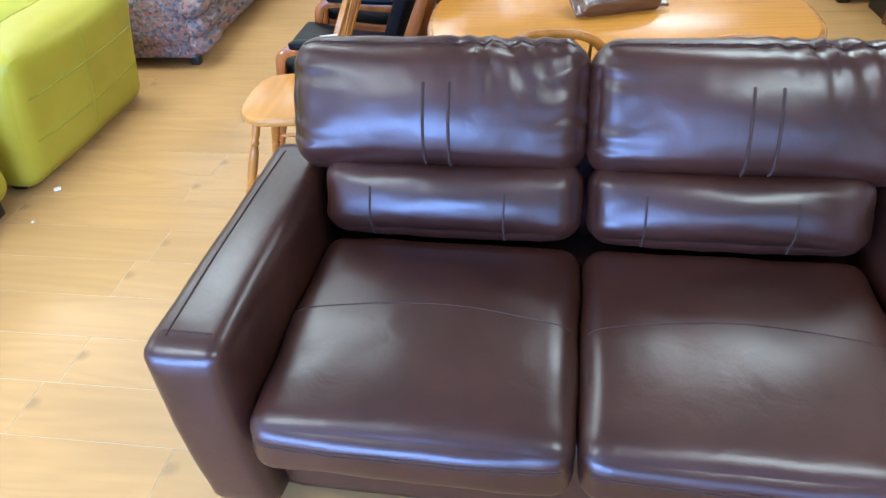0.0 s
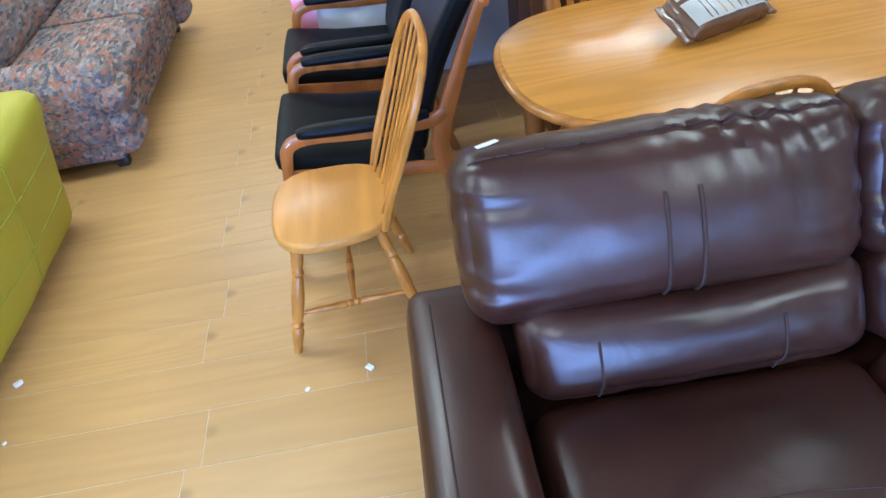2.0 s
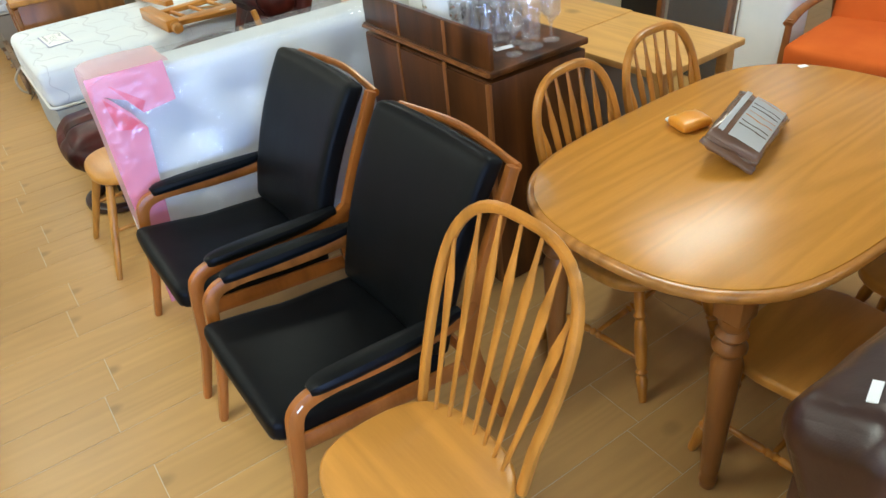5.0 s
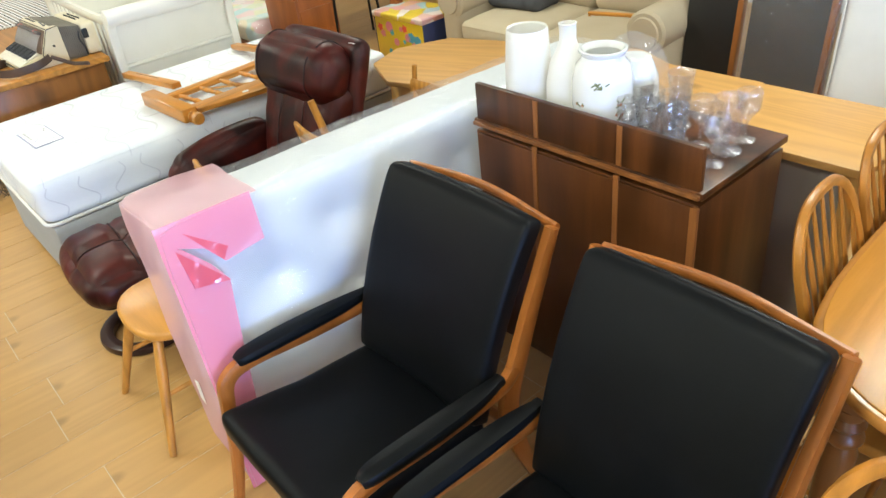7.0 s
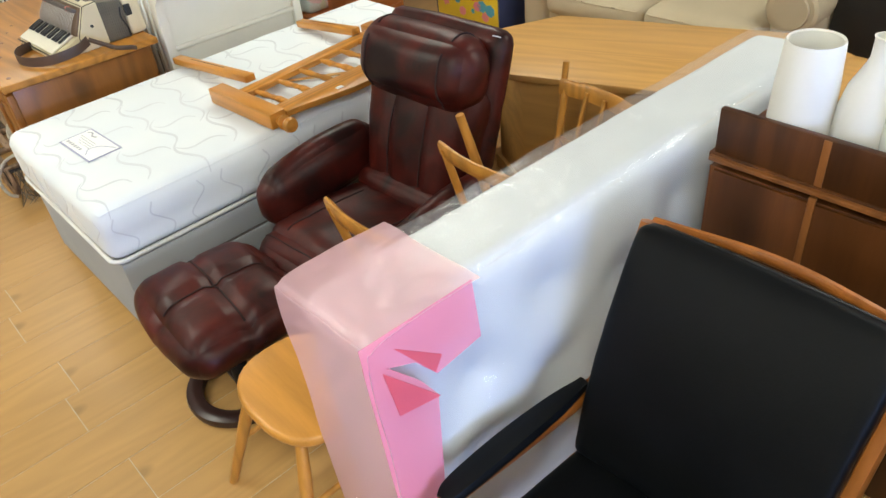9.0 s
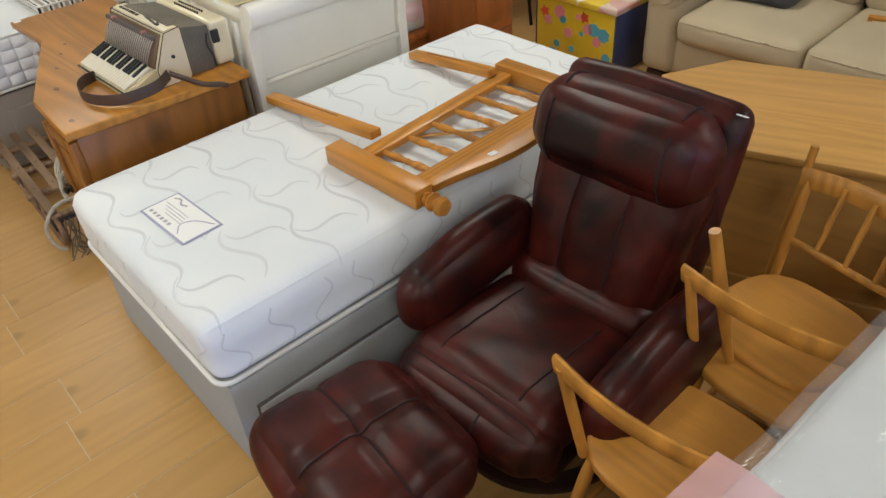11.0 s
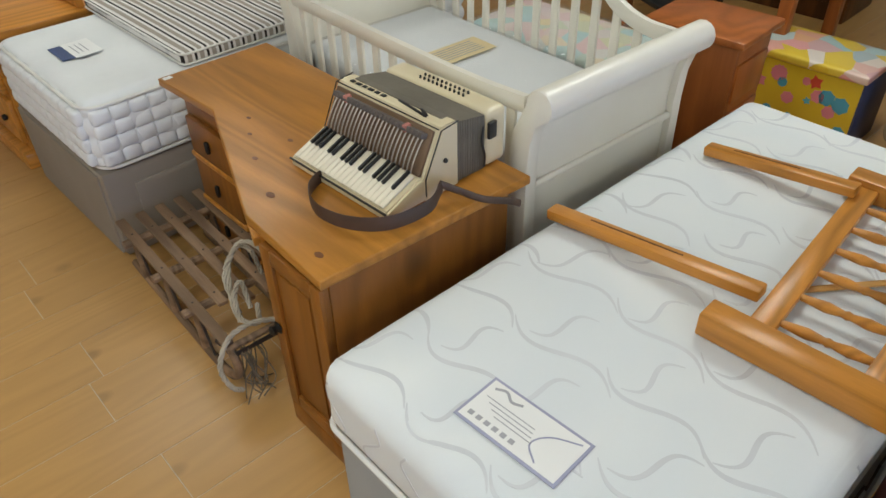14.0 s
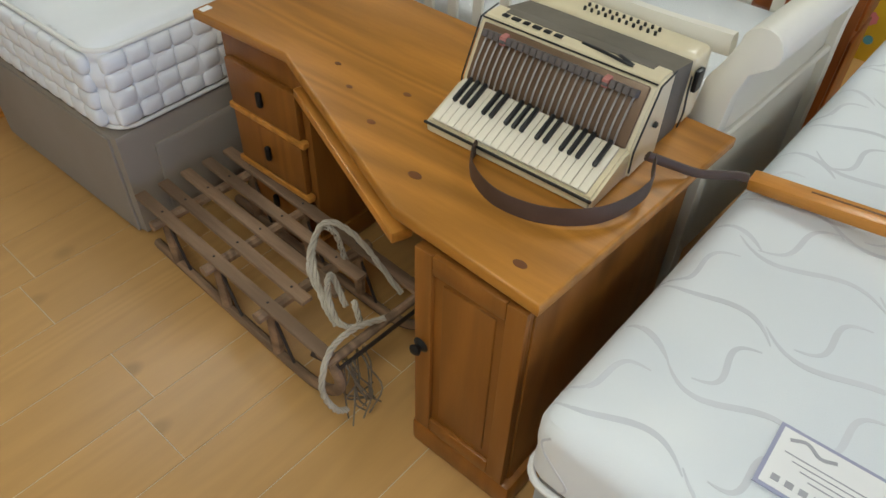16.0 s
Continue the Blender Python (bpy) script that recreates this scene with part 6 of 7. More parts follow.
# ---------- cot ----------
def cot():
    t = thing("cot", pose(-1.825, 4.655, 0, 0, 0, 40.5), "cream white sleigh cot bed with slatted sides", "cot")
    # x along the end panel, y along the cot
    W, L_ = 0.745, 1.36
    M = "cot_white"

    def end(y, sg, name):
        cy, cz, r = -0.028, 0.925, 0.047
        out = [(0.0, 0.0), (0.0, 0.5), (0.002, 0.70), (-0.004, 0.80), (-0.022, 0.862)]
        out += [(cy + r * math.cos(math.radians(a)), cz + r * math.sin(math.radians(a))) for a in range(245, -30, -25)]
        out += [(0.038, 0.875), (0.066, 0.82), (0.078, 0.70), (0.08, 0.5), (0.08, 0.0)]
        for x in (0.0, W - 0.045):
            bm = prism(out, x, x + 0.045, 0.004)
            bmesh.ops.transform(bm, matrix=Matrix(((0, 0, 1, 0), (sg, 0, 0, y), (0, 1, 0, 0), (0, 0, 0, 1))), verts=bm.verts)
            part("post", bm, M, t)
        pts = spline([(W / 2, y + sg * a, z) for a, z in ((0.03, 0.25), (0.03, 0.55), (0.03, 0.72), (0.018, 0.82), (-0.01, 0.90))], 5)
        part(name, bar(pts, W - 0.08, 0.02, (1, 0, 0), 10, 8), M, t)
        part("scroll", lathe([(0.001, 0.004), (r - 0.008, 0.002), (r, 0.008), (r, W - 0.008), (r - 0.008, W - 0.002), (0.001, W - 0.004)], 28, m=Matrix.Translation((0, y + sg * cy, cz)) @ pose(0, 0, 0, 0, 90)), M, t)
        part("panel_moulding", bar([(0.045, y + sg * 0.016, 0.64), (W - 0.045, y + sg * 0.016, 0.64)], 0.02, 0.024, (0, 1, 0), 8, 3), M, t)
    end(0.04, 1, "end_panel")
    end(L_, -1, "end_panel")

    def side(x, high):
        ztop = 0.86
        if high:
            ctrl = [(0.09, 0.90), (0.22, 0.905), (0.34, 0.95), (0.46, 1.06), (0.60, 1.12), (L_ - 0.05, 1.13)]
        else:
            ctrl = [(0.08, 0.90), (0.3, 0.885), (0.7, 0.88), (L_ - 0.05, 0.88)]
        pts = spline([(x, y, z) for y, z in ctrl], 6)
        part("top_rail", bar(pts, 0.032, 0.052, (1, 0, 0), 10, 4), M, t)
        part("bottom_rail", bar([(x, 0.07, 0.36), (x, L_ - 0.04, 0.36)], 0.028, 0.055, (1, 0, 0), 8, 4), M, t)
        n = 13
        for i in range(n):
            y = 0.14 + (L_ - 0.24) * i / (n - 1)
            zt = min(pts, key=lambda p: abs(p.y - y)).z
            part("slat", box((x, y, (0.36 + zt) / 2), (0.014, 0.034, zt - 0.36), 0.004), M, t)
    side(0.03, False)
    side(W - 0.03, True)
    part("bed_base", box((W / 2, L_ / 2 + 0.02, 0.57), (W - 0.10, L_ - 0.12, 0.02), 0.003), M, t)
    m = thing("cot_mattress", pose(-1.825, 4.655, 0, 0, 0, 40.5), "white cot mattress in clear plastic inside the cot", "mattress")
    part("cover", soft((W / 2, L_ / 2 + 0.02, 0.64), (W - 0.11, L_ - 0.14, 0.115), 0.03, (0, 0, 0.012), 14, 0.003), "mattress_white", m)
    part("plastic_wrap", soft((W / 2, L_ / 2 + 0.02, 0.642), (W - 0.095, L_ - 0.12, 0.122), 0.03, (0, 0, 0.013), 14, 0.006), "clear_film", m, "clear plastic wrap")
    part("warning_label", box((W / 2 + 0.02, 0.80, 0.719), (0.30, 0.13, 0.002), 0), "tape_yellow", m, "pale yellow printed label")
    for i in range(6):
        part("print_line", box((W / 2 + 0.02, 0.76 + 0.016 * i, 0.7208), (0.22, 0.004, 0.0008), 0), "print_grey", m)


cot()


# ---------- second bed, chest ----------
def second_bed():
    m0 = pose(-3.35, 5.21, 0, 0, 0, 44)
    t = thing("divan_bed", m0, "single divan bed base in taupe fabric", "bed")
    # x along the bed, y across towards the chest
    L_, W = 1.9, 0.88
    part("base", soft((L_ / 2 - 0.01, W / 2, 0.203), (L_ + 0.02, W, 0.384), 0.02, (0.003, 0.003, 0), 10, 0.001), "divan_taupe", t)
    for x in (0.48, 1.4):
        part("drawer", soft((x, -0.004, 0.19), (0.78, 0.014, 0.26), 0.006, (0, 0.002, 0), 6), "divan_taupe", t)
    part("end_panel", soft((-0.023, W / 2, 0.20), (0.012, W - 0.06, 0.36), 0.005, (0.002, 0, 0), 6), "divan_taupe", t)
    for x in (0.07, L_ - 0.07):
        for y in (0.07, W - 0.07):
            part("castor", lathe([(0.022, 0.0), (0.024, 0.004), (0.02, 0.012)], 14, m=Matrix.Translation((x, y, 0.0))), "black_plastic", t)
    m = thing("mattress", m0, "white hand-tufted mattress with quilted border", "mattress")

    def border(p, q):
        if q[2] > 0.9:
            for x in (0.2, 0.5, 0.8, 1.1, 1.4):
                for y in (0.22, 0.44, 0.66):
                    d = math.hypot(p.x + L_ / 2 - x, p.y + W / 2 - y)
                    p.z -= 0.016 * math.exp(-(d / 0.05) ** 2)
        if abs(q[2]) < 0.96:
            k = abs(math.sin(p.z * 38)) * abs(math.sin((p.x + p.y) * 27))
            n = Vector((q[0] if abs(q[0]) > 0.9 else 0, q[1] if abs(q[1]) > 0.9 else 0, 0))
            p += n * (0.013 * k - 0.006)
        return p
    part("cover", soft((L_ / 2, W / 2, 0.533), (L_ + 0.01, W + 0.01, 0.28), 0.06, (0.006, 0.006, 0.006), 44, 0.001, fn=border), "mattress_white", m)
    for z in (0.408, 0.652):
        loop = []
        hx, hy, r = L_ / 2 + 0.004, W / 2 + 0.004, 0.075
        for k in range(4):
            ca, sa = ((1, 1), (-1, 1), (-1, -1), (1, -1))[k]
            for j in range(7):
                a = math.pi / 2 * (k + j / 6)
                loop.append((L_ / 2 + ca * (hx - r) + r * math.cos(a), W / 2 + sa * (hy - r) + r * math.sin(a), z))
        part("piping", bar(loop, 0.014, 0.014, (0, 0, 1), 8, 2, close=True), "piping_white", m)
    puff = None
    spots = [(pose(0.05 + 0.072 * i, -0.004, 0.446 + 0.056 * j), 0) for i in range(8) for j in range(4)] + [(pose(-0.004, 0.07 + 0.072 * i, 0.446 + 0.056 * j, 0, 0, 90), 0) for i in range(11) for j in range(4)]
    for mm, _ in spots:
        if puff is None:
            puff = part("quilt_puff", soft((0, 0.009, 0), (0.076, 0.036, 0.060), 0.0165, (0, 0.003, 0), 5), "mattress_white", m)
            puff.matrix_basis = mm
        else:
            again("quilt_puff", puff, m, mm)
    part("air_vent", lathe([(0.009, 0), (0.007, 0.003)], 12, m=Matrix.Translation((0.30, -0.008, 0.565)) @ pose(0, 0, 0, 90)), "black_iron", m)
    lb = thing("mattress_label", m0 @ pose(0.15, 0.50, 0.6785, 0, 0, -90), "white label with a navy blue block on the mattress", "label")
    part("patch", box((0, 0.06, 0), (0.17, 0.11, 0.002), 0), "label_white", lb)
    part("colour_block", box((0.0, -0.02, 0.0), (0.16, 0.05, 0.0025), 0), "label_blue", lb)
    for i in range(3):
        part("print_line", box((0.0, 0.03 + 0.02 * i, 0.0012), (0.1, 0.004, 0.001), 0), "print_grey", lb)
    s = thing("striped_mattress", m0, "grey, white and black striped mattress lying across the bed", "mattress")
    part("cover", soft((1.10, 0.49, 0.702), (1.38, 0.92, 0.05), 0.02, (0, 0, 0.012), 14, 0.003, m=pose(0, 0, 0, 0, 0, 0)), "striped_ticking", s)
    for z in (0.683, 0.722):
        loop = []
        for k in range(4):
            ca, sa = ((1, 1), (-1, 1), (-1, -1), (1, -1))[k]
            for j in range(5):
                a = math.pi / 2 * (k + j / 4)
                loop.append((1.10 + ca * 0.662 + 0.028 * math.cos(a), 0.49 + sa * 0.432 + 0.028 * math.sin(a), z))
        part("piping", bar(loop, 0.009, 0.009, (0, 0, 1), 6, 2, close=True), "piping_white", s)
    return t


second_bed()


def pine_chest():
    t = thing("pine_chest", pose(-4.06, 5.93, 0, 0, 0, 45), "low honey pine chest with knobs beside the bed", "chest")
    # x to its back, y along its front
    part("carcass", box((0.24, 0.46, 0.34), (0.46, 0.9, 0.56), 0.006), "desk_pine", t)
    part("plinth", box((0.22, 0.46, 0.04), (0.52, 0.96, 0.08), 0.01), "honey_pine", t)
    part("top", box((0.22, 0.46, 0.64), (0.54, 0.98, 0.035), 0.01), "honey_pine", t)
    part("upstand", box((0.43, 0.46, 0.70), (0.03, 0.94, 0.09), 0.01), "honey_pine", t)
    for y in (0.24, 0.68):
        for z in (0.22, 0.47):
            d = part("drawer", box((0.0, y, z), (0.025, 0.41, 0.22), 0.006), "honey_pine", t)
            for k in (-0.1, 0.1):
                part("knob", lathe([(0.008, 0), (0.016, 0.008), (0.014, 0.02), (0.004, 0.024)], 12, m=Matrix.Translation((-0.012, y + k, z)) @ pose(0, 0, 0, 0, -90)), "black_iron", d, "black knob")


pine_chest()


# ---------- far side of the shop ----------
def pine_table_chest():
    # octagonal blanket-box table: cut corners, panelled body
    t = thing("coffee_table", pose(0.34, 4.24, 0, 0, 0, -27), "pale pine coffee table box with cut corners", "table")
    W, D, c = 0.76, 0.34, 0.22
    out = [(-W + c, -D), (W - c, -D), (W, -D + c), (W, D - c), (W - c, D), (-W + c, D), (-W, D - c), (-W, -D + c)]
    part("tabletop", prism(out, 0.575, 0.605, 0.008), "pale_pine", t)
    part("body", prism([(x * 0.9, y * 0.88) for x, y in out], 0.05, 0.575, 0.004), "pale_pine", t)
    part("plinth", prism([(x * 0.93, y * 0.92) for x, y in out], 0.0, 0.07, 0.006), "pale_pine", t)
    part("finger_hole", lathe([(0.018, 0), (0.016, 0.003), (0.012, 0.003)], 18, m=Matrix.Translation((-0.43, -0.27, 0.30)) @ pose(0, 0, 0, 90, 0, -45)), "dark_base", t)


pine_table_chest()


def beige_sofa():
    x, y = uv(4.12, 4.24)
    t = thing("sofa", pose(x, y, 0, 0, 0, -45), "beige fabric two-seat sofa with scrolled arms", "sofa")
    # x along the sofa, y to its back
    L_ = 1.75
    M = "beige_cloth"
    part("base", soft((L_ / 2, 0.48, 0.17), (L_ - 0.1, 0.86, 0.22), 0.04, (0, 0.01, 0), 8), M, t)
    for x0 in (0.1, L_ - 0.1):
        part("arm", soft((x0, 0.46, 0.30), (0.2, 0.9, 0.48), 0.06, (0.01, 0.01, 0.01), 10, 0.003), M, t)
        part("arm_scroll", lathe([(0.02, 0), (0.11, 0.004), (0.125, 0.02), (0.125, 0.8), (0.11, 0.84)], 24, m=Matrix.Translation((x0, 0.0, 0.53)) @ pose(0, 0, 0, -90)), M, t)
        part("arm_disc", lathe([(0.03, 0), (0.085, 0), (0.09, 0.012)], 24, m=Matrix.Translation((x0, -0.008, 0.53)) @ pose(0, 0, 0, -90)), M, t)
    part("back", soft((L_ / 2, 0.88, 0.45), (L_ - 0.2, 0.2, 0.7), 0.08, (0, 0.02, 0.02), 10, 0.003), M, t)
    w = (L_ - 0.42) / 2
    for i in range(2):
        cx = 0.21 + w * (i + 0.5)
        s = part("seat_cushion", soft((cx, 0.36, 0.345), (w - 0.008, 0.78, 0.15), 0.05, (0.004, 0.015, 0.03), 14, 0.004), M, t)
        seam(s, [(cx - w / 2 + 0.03 + (w - 0.06) * j / 6, -2, 0.39) for j in range(7)], (0, 1, 0), t, M, 0.01, "piping")
        part("back_cushion", soft((cx, 0.70, 0.58), (w, 0.22, 0.4), 0.09, (0.01, 0.04, 0.02), 12, 0.005, m=pose(0, 0, 0, -12)), M, t)
    for a, b in ((0.1, 0.06), (L_ - 0.1, 0.06), (0.1, 0.86), (L_ - 0.1, 0.86)):
        part("foot", box((a, b, 0.035), (0.1, 0.08, 0.07), 0.01), "dark_base", t)
    c = thing("cushion", pose(x, y, 0, 0, 0, -45), "dark grey cushion lying on the beige sofa", "cushion")
    part("cover", soft((0.42, 0.42, 0.49), (0.46, 0.3, 0.12), 0.055, (0.01, 0.02, 0.03), 12, 0.008), "grey_cloth", c)
    p = thing("picture_frame", pose(x, y, 0, 0, 0, -45) @ pose(1.18, 0.44, 0.445, -72, 0, 14), "framed picture with a white mount leaning on the sofa", "picture")
    part("mount", box((0, 0.2, 0), (0.36, 0.42, 0.01), 0.001), "picture_mat", p)
    for a, b, sx, sy in ((-0.19, 0.2, 0.022, 0.44), (0.19, 0.2, 0.022, 0.44), (0, -0.01, 0.4, 0.022), (0, 0.41, 0.4, 0.022)):
        part("frame_side", box((a, b, 0.004), (sx, sy, 0.022), 0.004), "honey_pine", p)
    part("print", box((0, 0.2, 0.0065), (0.18, 0.24, 0.002), 0), "pale_pine", p)


beige_sofa()


def toy_box():
    t = thing("toy_box", pose(-0.22, 5.93, 0, 0, 0, -46), "bright yellow toy storage box with printed shapes", "toy box")
    # x to its left end is negative, y to its back
    W, D, H = 0.55, 0.34, 0.36
    part("front", box((-W / 2, 0.006, H / 2), (W, 0.012, H), 0.003), "toy_yellow", t)
    part("side", box((0.004, D / 2, H / 2), (0.012, D, H), 0.003), "toy_blue", t, "navy blue end")
    part("side", box((-W - 0.004, D / 2, H / 2), (0.012, D, H), 0.003), "toy_blue", t, "navy blue end")
    part("back", box((-W / 2, D, H / 2), (W, 0.012, H), 0.003), "toy_blue", t)
    part("lid", soft((-W / 2, D / 2, H + 0.018), (W + 0.03, D + 0.03, 0.045), 0.015, (0, 0, 0.012), 10, 0.002), "toy_patchwork", t, "padded patchwork lid")
    rnd = random.Random(3)
    for i in range(16):
        a, b = -W * (0.08 + 0.84 * ((i * 0.382) % 1)), H * (0.1 + 0.75 * rnd.random())
        r = rnd.uniform(0.018, 0.045)
        n = rnd.choice((5, 7, 12))
        out = []
        for k in range(n * 2):
            f = 1 if k % 2 else (0.6 if n == 5 else 0.85)
            out.append((a + r * f * math.cos(math.pi * k / n), b + r * f * math.sin(math.pi * k / n)))
        ob = part("printed_shape", prism(out, 0, 0.0015, 0), rnd.choice(("toy_pink", "toy_pink", "toy_red", "toy_cyan")), t)
        ob.matrix_basis = pose(0, -0.0005, 0, 90)


toy_box()


def orange_cabinet():
    t = thing("bedside_cabinet", pose(-0.99, 5.50, 0, 0, 0, 46), "orange-stained wooden bedside cabinet", "cabinet")
    # x to the right along its end, y along its long side to the back left
    part("body", box((0.155, 0.19, 0.36), (0.29, 0.36, 0.72), 0.004), "orange_wood", t)
    part("top", box((0.155, 0.195, 0.735), (0.35, 0.43, 0.03), 0.008), "orange_wood", t)
    part("plinth", box((0.155, 0.19, 0.03), (0.31, 0.38, 0.06), 0.006), "orange_wood", t)
    part("drawer", box((0.155, 0.006, 0.56), (0.25, 0.012, 0.16), 0.004), "orange_wood", t)
    part("door", box((0.155, 0.006, 0.26), (0.25, 0.012, 0.36), 0.004), "orange_wood", t)


orange_cabinet()


def boxed_cot_mattress():
    x, y = uv(3.27, 5.4)
    t = thing("cot_mattress", pose(x, y, 0.425, 0, 0, 135), "pastel patchwork cot mattress in clear plastic", "mattress")
    part("cover", soft((0, 0, 0.06), (0.9, 0.45, 0.13), 0.04, (0, 0, 0.015), 12, 0.004), "pastel_patch", t)
    part("plastic_wrap", soft((0, 0, 0.06), (0.93, 0.48, 0.145), 0.04, (0, 0, 0.015), 12, 0.008), "clear_film", t, "clear plastic wrap")
    s = thing("low_table", pose(x, y, 0, 0, 0, 135), "low dark orange wooden table under the cot mattress", "table")
    part("body", box((0, 0.0, 0.20), (0.9, 0.42, 0.36), 0.006), "orange_wood", s)
    part("top", box((0, 0.0, 0.40), (0.96, 0.46, 0.03), 0.008), "orange_wood", s)
    part("plinth", box((0, 0.0, 0.025), (0.86, 0.38, 0.05), 0.004), "orange_wood", s)
    for i in range(2):
        part("drawer", box((-0.22 + 0.44 * i, 0.214, 0.22), (0.41, 0.016, 0.26), 0.006), "orange_wood", s)


m_, N_, L__, B_ = mat_base("pastel_patch", 0.8)
vo_ = N_.new("ShaderNodeTexVoronoi")
vo_.inputs["Scale"].default_value = 1.0
L__.new(coords(N_, L__, (11, 11, 11)), vo_.inputs["Vector"])
sp_ = N_.new("ShaderNodeSeparateColor")
L__.new(vo_.outputs["Color"], sp_.inputs[0])
L__.new(ramp(N_, L__, sp_.outputs[0], [(0, (0.75, 0.5, 0.5)), (0.3, (0.7, 0.68, 0.62)), (0.5, (0.45, 0.62, 0.62)), (0.75, (0.76, 0.66, 0.36)), (1, (0.74, 0.62, 0.62))]), B_.inputs["Base Color"])
boxed_cot_mattress()


def side_table():
    x, y = uv(3.08, 1.52)
    t = thing("side_table", pose(x, y, 0, 0, 0, -46), "long pale pine table behind the dining chairs", "table")
    # x along -v, y to the back
    part("tabletop", box((0.0, 0.0, 0.70), (1.1, 0.50, 0.03), 0.006), "pale_pine", t)
    part("front_panel", box((0.0, -0.2, 0.36), (1.04, 0.02, 0.64), 0.004), "divan_taupe", t, "grey-brown panel")
    part("tabletop_leaf", box((-0.28, 0.0, 0.716), (0.5, 0.496, 0.006), 0.002), "pale_pine", t)
    for a in (-0.5, 0.5):
        for b in (-0.2, 0.2):
            part("leg", box((a, b, 0.345), (0.05, 0.05, 0.69), 0.006), "pale_pine", t)


side_table()


def orange_armchair():
    x, y = uv(4.05, 1.23)
    t = thing("armchair", pose(x, y, 0, 0, 0, -40), "orange fabric armchair with brown wooden arms", "armchair")
    # front is -y
    part("seat", soft((0.3, 0.27, 0.36), (0.56, 0.56, 0.14), 0.04, (0, 0.01, 0.02), 12, 0.003), "orange_cloth", t)
    part("backrest", soft((0.3, 0.60, 0.62), (0.56, 0.14, 0.56), 0.05, (0, 0.02, 0.01), 12, 0.003, m=pose(0, 0, 0, -14)), "orange_cloth", t)
    for sx in (0.0, 0.6):
        part("arm", bar(spline([(sx, 0.06, 0.50), (sx, 0.2, 0.54), (sx, 0.45, 0.54), (sx, 0.62, 0.50)], 6), 0.05, 0.025, (1, 0, 0), 10, 4), "walnut_light", t)
        part("leg", rod((sx, 0.02, 0), (sx, 0.08, 0.52), [(0.012, 0), (0.02, 0.6), (0.016, 1)]), "walnut_light", t)
        part("leg", rod((sx, 0.72, 0), (sx, 0.58, 0.51), [(0.012, 0), (0.02, 0.6), (0.016, 1)]), "walnut_light", t)
        part("side_rail", bar([(sx, 0.06, 0.28), (sx, 0.62, 0.28)], 0.022, 0.05, (1, 0, 0), 8, 4), "walnut_light", t)
    c = thing("cushion", pose(x, y, 0, 0, 0, -40) @ pose(0.62, -0.12, 0), "rust patterned cushion on a low stool", "cushion")
    part("cover", soft((0.12, 0.1, 0.30), (0.4, 0.36, 0.14), 0.06, (0.01, 0.01, 0.03), 12, 0.006), "tapestry_cloth", c)
    part("support", box((0.12, 0.1, 0.12), (0.34, 0.3, 0.24), 0.01), "walnut_light", c)


orange_armchair()


def wrapped_panels():
    x, y = uv(4.3, 2.25)
    for i, (dx, w, wrapped) in enumerate(((-0.08, 0.29, False), (0.33, 0.40, True))):
        t = thing("flat_panel", pose(x, y, 0, 0, 0, -45) @ pose(dx, 0, 0, -6), "tall black panel wrapped in clear plastic" if wrapped else "tall black panel with a wooden edge", "panel", "upright black panels")
        part("board", box((0, 0.03, 0.62), (w, 0.06, 1.24), 0.008), "black_plastic", t)
        part("edge_strip", box((w / 2 + 0.018, 0.0, 0.62), (0.03, 0.05, 1.24), 0.004), "walnut_light", t)
        if wrapped:
            part("plastic_wrap", soft((0.0, 0.03, 0.63), (w + 0.09, 0.12, 1.28), 0.04, (0, 0.01, 0), 16, 0.012, freq=7), "clear_film", t, "clear crinkled plastic wrap")
    m = thing("mattress", pose(x, y, 0, 0, 0, -45) @ pose(0.74, 0.0, 0, -5), "white textured mattress standing on end", "mattress")
    part("cover", soft((0, 0.1, 0.95), (0.32, 0.2, 1.9), 0.05, (0, 0.008, 0), 14, 0.003), "mattress_white", m)
    part("piping", bar([(-0.15, 0.0, 0.05), (-0.15, 0.0, 1.85)], 0.012, 0.012, (1, 0, 0), 6, 2), "piping_white", m)


wrapped_panels()


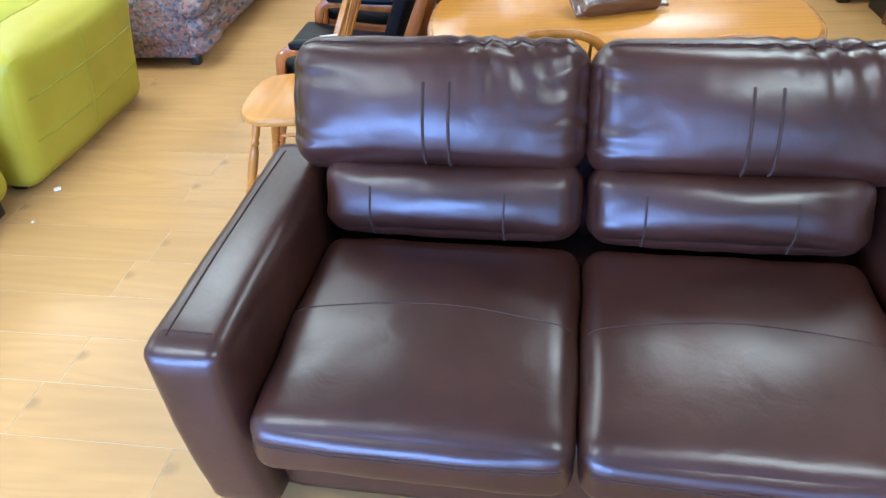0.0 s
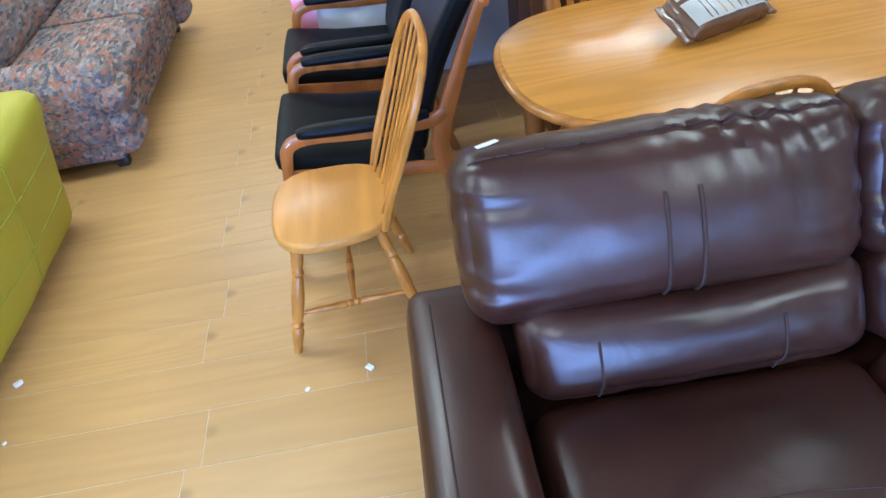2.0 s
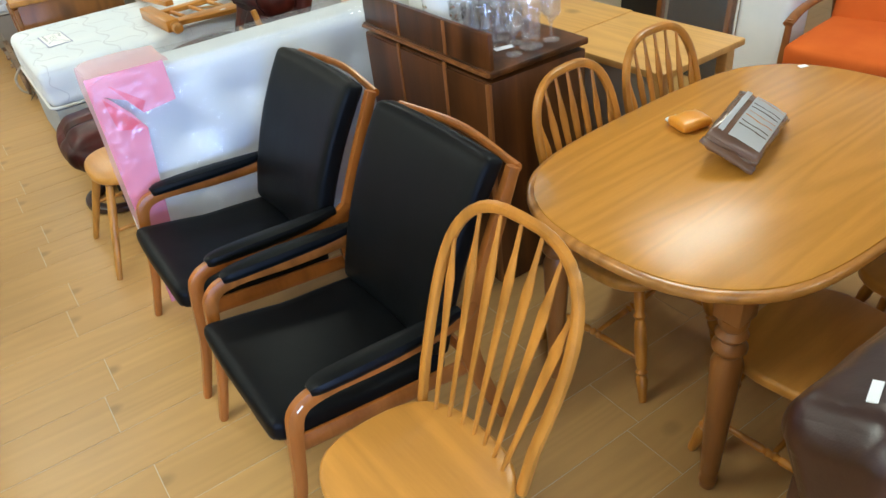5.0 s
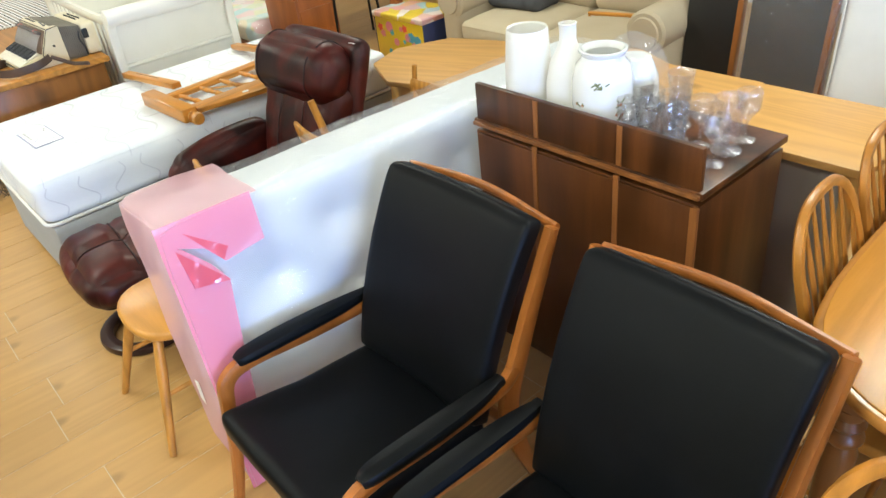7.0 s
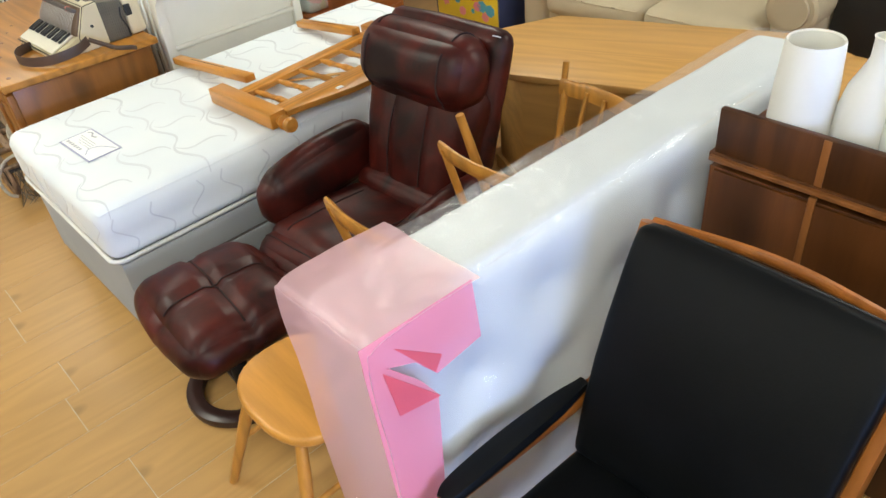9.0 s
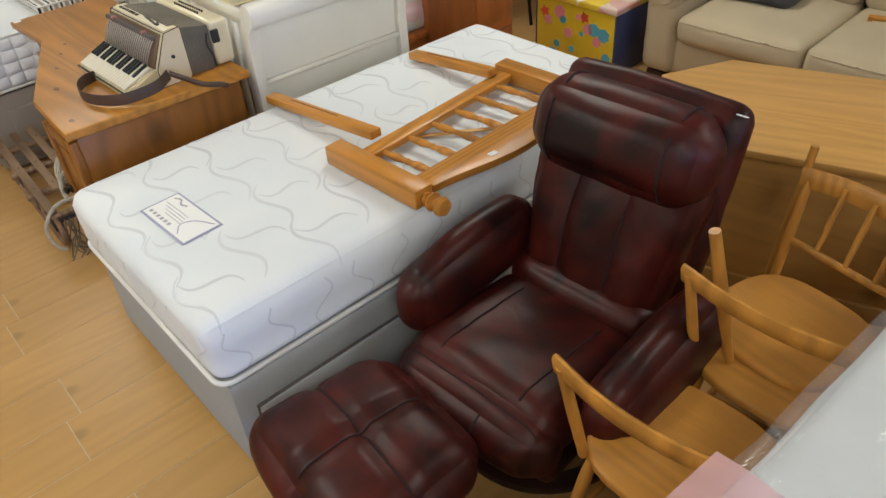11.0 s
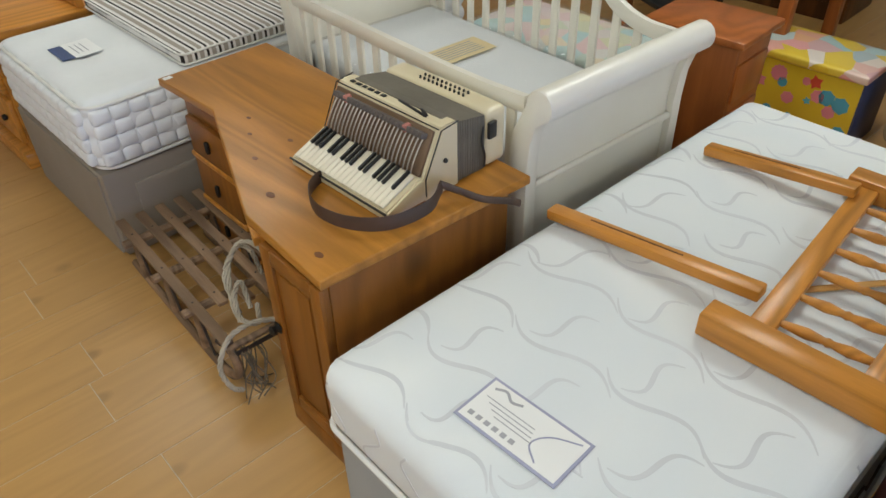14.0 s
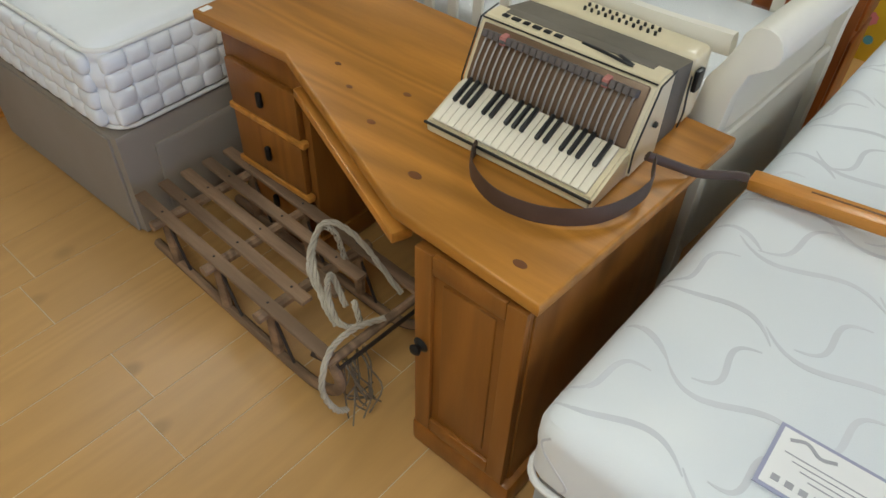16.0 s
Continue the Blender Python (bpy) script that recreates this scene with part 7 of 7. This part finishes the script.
def back_row():
    """Table, black chair and dark dresser at the far end, seen in part above the bed."""
    x, y = uv(4.6, 5.3)
    t = thing("table", pose(x, y, 0, 0, 0, 45), "orange pine table with square legs", "table")
    part("tabletop", box((0, 0, 0.735), (0.8, 1.0, 0.03), 0.006), "orange_wood", t)
    for a in (-0.35, 0.35):
        for b in (-0.45, 0.45):
            part("leg", box((a, b, 0.36), (0.065, 0.065, 0.72), 0.006), "orange_wood", t)
    x, y = -0.85, 6.9
    c = thing("metal_chair", pose(x, y, 0, 0, 0, 20), "black metal chair at the far table", "chair")
    part("seat", soft((0, 0, 0.44), (0.38, 0.38, 0.04), 0.015, (0, 0, 0.008), 8), "black_plastic", c)
    part("backrest", soft((0, 0.2, 0.75), (0.38, 0.03, 0.28), 0.012, (0, 0, 0), 8), "black_plastic", c)
    for sx in (-1, 1):
        part("leg", rod((sx * 0.2, -0.2, 0), (sx * 0.17, -0.16, 0.43), [(0.011, 0), (0.011, 1)]), "black_iron", c)
        part("leg", rod((sx * 0.2, 0.24, 0), (sx * 0.17, 0.19, 0.85), [(0.011, 0), (0.011, 1)]), "black_iron", c)
    x, y = uv(5.9, 5.8)
    d = thing("dresser", pose(x, y, 0, 0, 0, -45), "dark walnut dresser against the far wall", "dresser")
    part("body", box((0, 0, 0.55), (1.6, 0.5, 1.1), 0.008), "walnut", d)
    for i in range(3):
        for j in range(2):
            part("drawer", box((-0.52 + 0.52 * i, -0.257, 0.32 + 0.45 * j), (0.49, 0.016, 0.4), 0.006), "walnut", d)


back_row()


# ---------- bits of litter on the floor ----------
def litter():
    rnd = random.Random(11)
    for x, y, s in ((-0.169, 0.214, 0.022), (0.74, 0.692, 0.012), (0.86, 0.86, 0.02), (1.2, 0.2, 0.018), (0.03, 0.05, 0.01)):
        ob = part("paper_scrap", soft((x, y, s * 0.25 + 0.001), (s * 1.4, s, s * 0.5), s * 0.2, (0, 0, 0), 4, s * 0.15, freq=60, m=pose(0, 0, 0, 0, 0, rnd.uniform(0, 180))), "paper_crumb")
        tagged(ob, "small scrap of white paper on the floor", "litter", "floor litter")


litter()


# ---------- floor planks ----------
def planks():
    ang = 42.5
    W, L_ = 0.2138, 1.28
    gap = 0.0022
    M = pose(0, 0, 0, 0, 0, ang)
    inv = M.inverted()
    R = pose(0, 0, 0, 0, 0, 45)
    bm0 = box((0, 0, -0.0045), (L_ - gap, W - gap, 0.009), 0.0006, 1)
    src = None
    rest = bmesh.new()
    count = 0
    rnd = random.Random(2)
    # the stretch of the plan along the aisle, in plank rows
    cells = []
    for j in range(-72, 72):
        off = (0.64 + (1.204, 0.65, 0.70)[j % 3]) % L_
        for i in range(-10, 10):
            c = M @ Vector((i * L_ + off, (j + 0.5) * W + 0.005, 0))
            u, v = (c.x + c.y) * R2, (c.y - c.x) * R2
            if -4.1 < u < 7.3 and -5.5 < v < 10.3:
                cells.append((u, v, i * L_ + off, (j + 0.5) * W + 0.005))
    for u, v, x, y in cells:
        near_aisle = -1.1 < u < 1.6 and -2.3 < v < 6.3
        if near_aisle and count < 300:
            if src is None:
                src = part("plank", bm0, "laminate", floor, smooth=False)
                first = src
            else:
                src = new("plank", first.data)
                src.parent = floor
            src.matrix_basis = R.inverted() @ M @ Matrix.Translation((x, y, 0))
            count += 1
        else:
            m = R.inverted() @ M @ Matrix.Translation((x, y, 0))
            a, b = (L_ - gap) / 2, (W - gap) / 2
            vs = [rest.verts.new(m @ Vector((sx * a, sy * b, 0))) for sx, sy in ((-1, -1), (1, -1), (1, 1), (-1, 1))]
            lo = [rest.verts.new(m @ Vector((sx * a, sy * b, -0.009))) for sx, sy in ((-1, -1), (1, -1), (1, 1), (-1, 1))]
            rest.faces.new(vs)
            for k in range(4):
                rest.faces.new((vs[k], lo[k], lo[(k + 1) % 4], vs[(k + 1) % 4]))
    ob = part("planks", rest, "laminate_far", floor, smooth=False)
    ob["kind"] = "stuff"


planks()
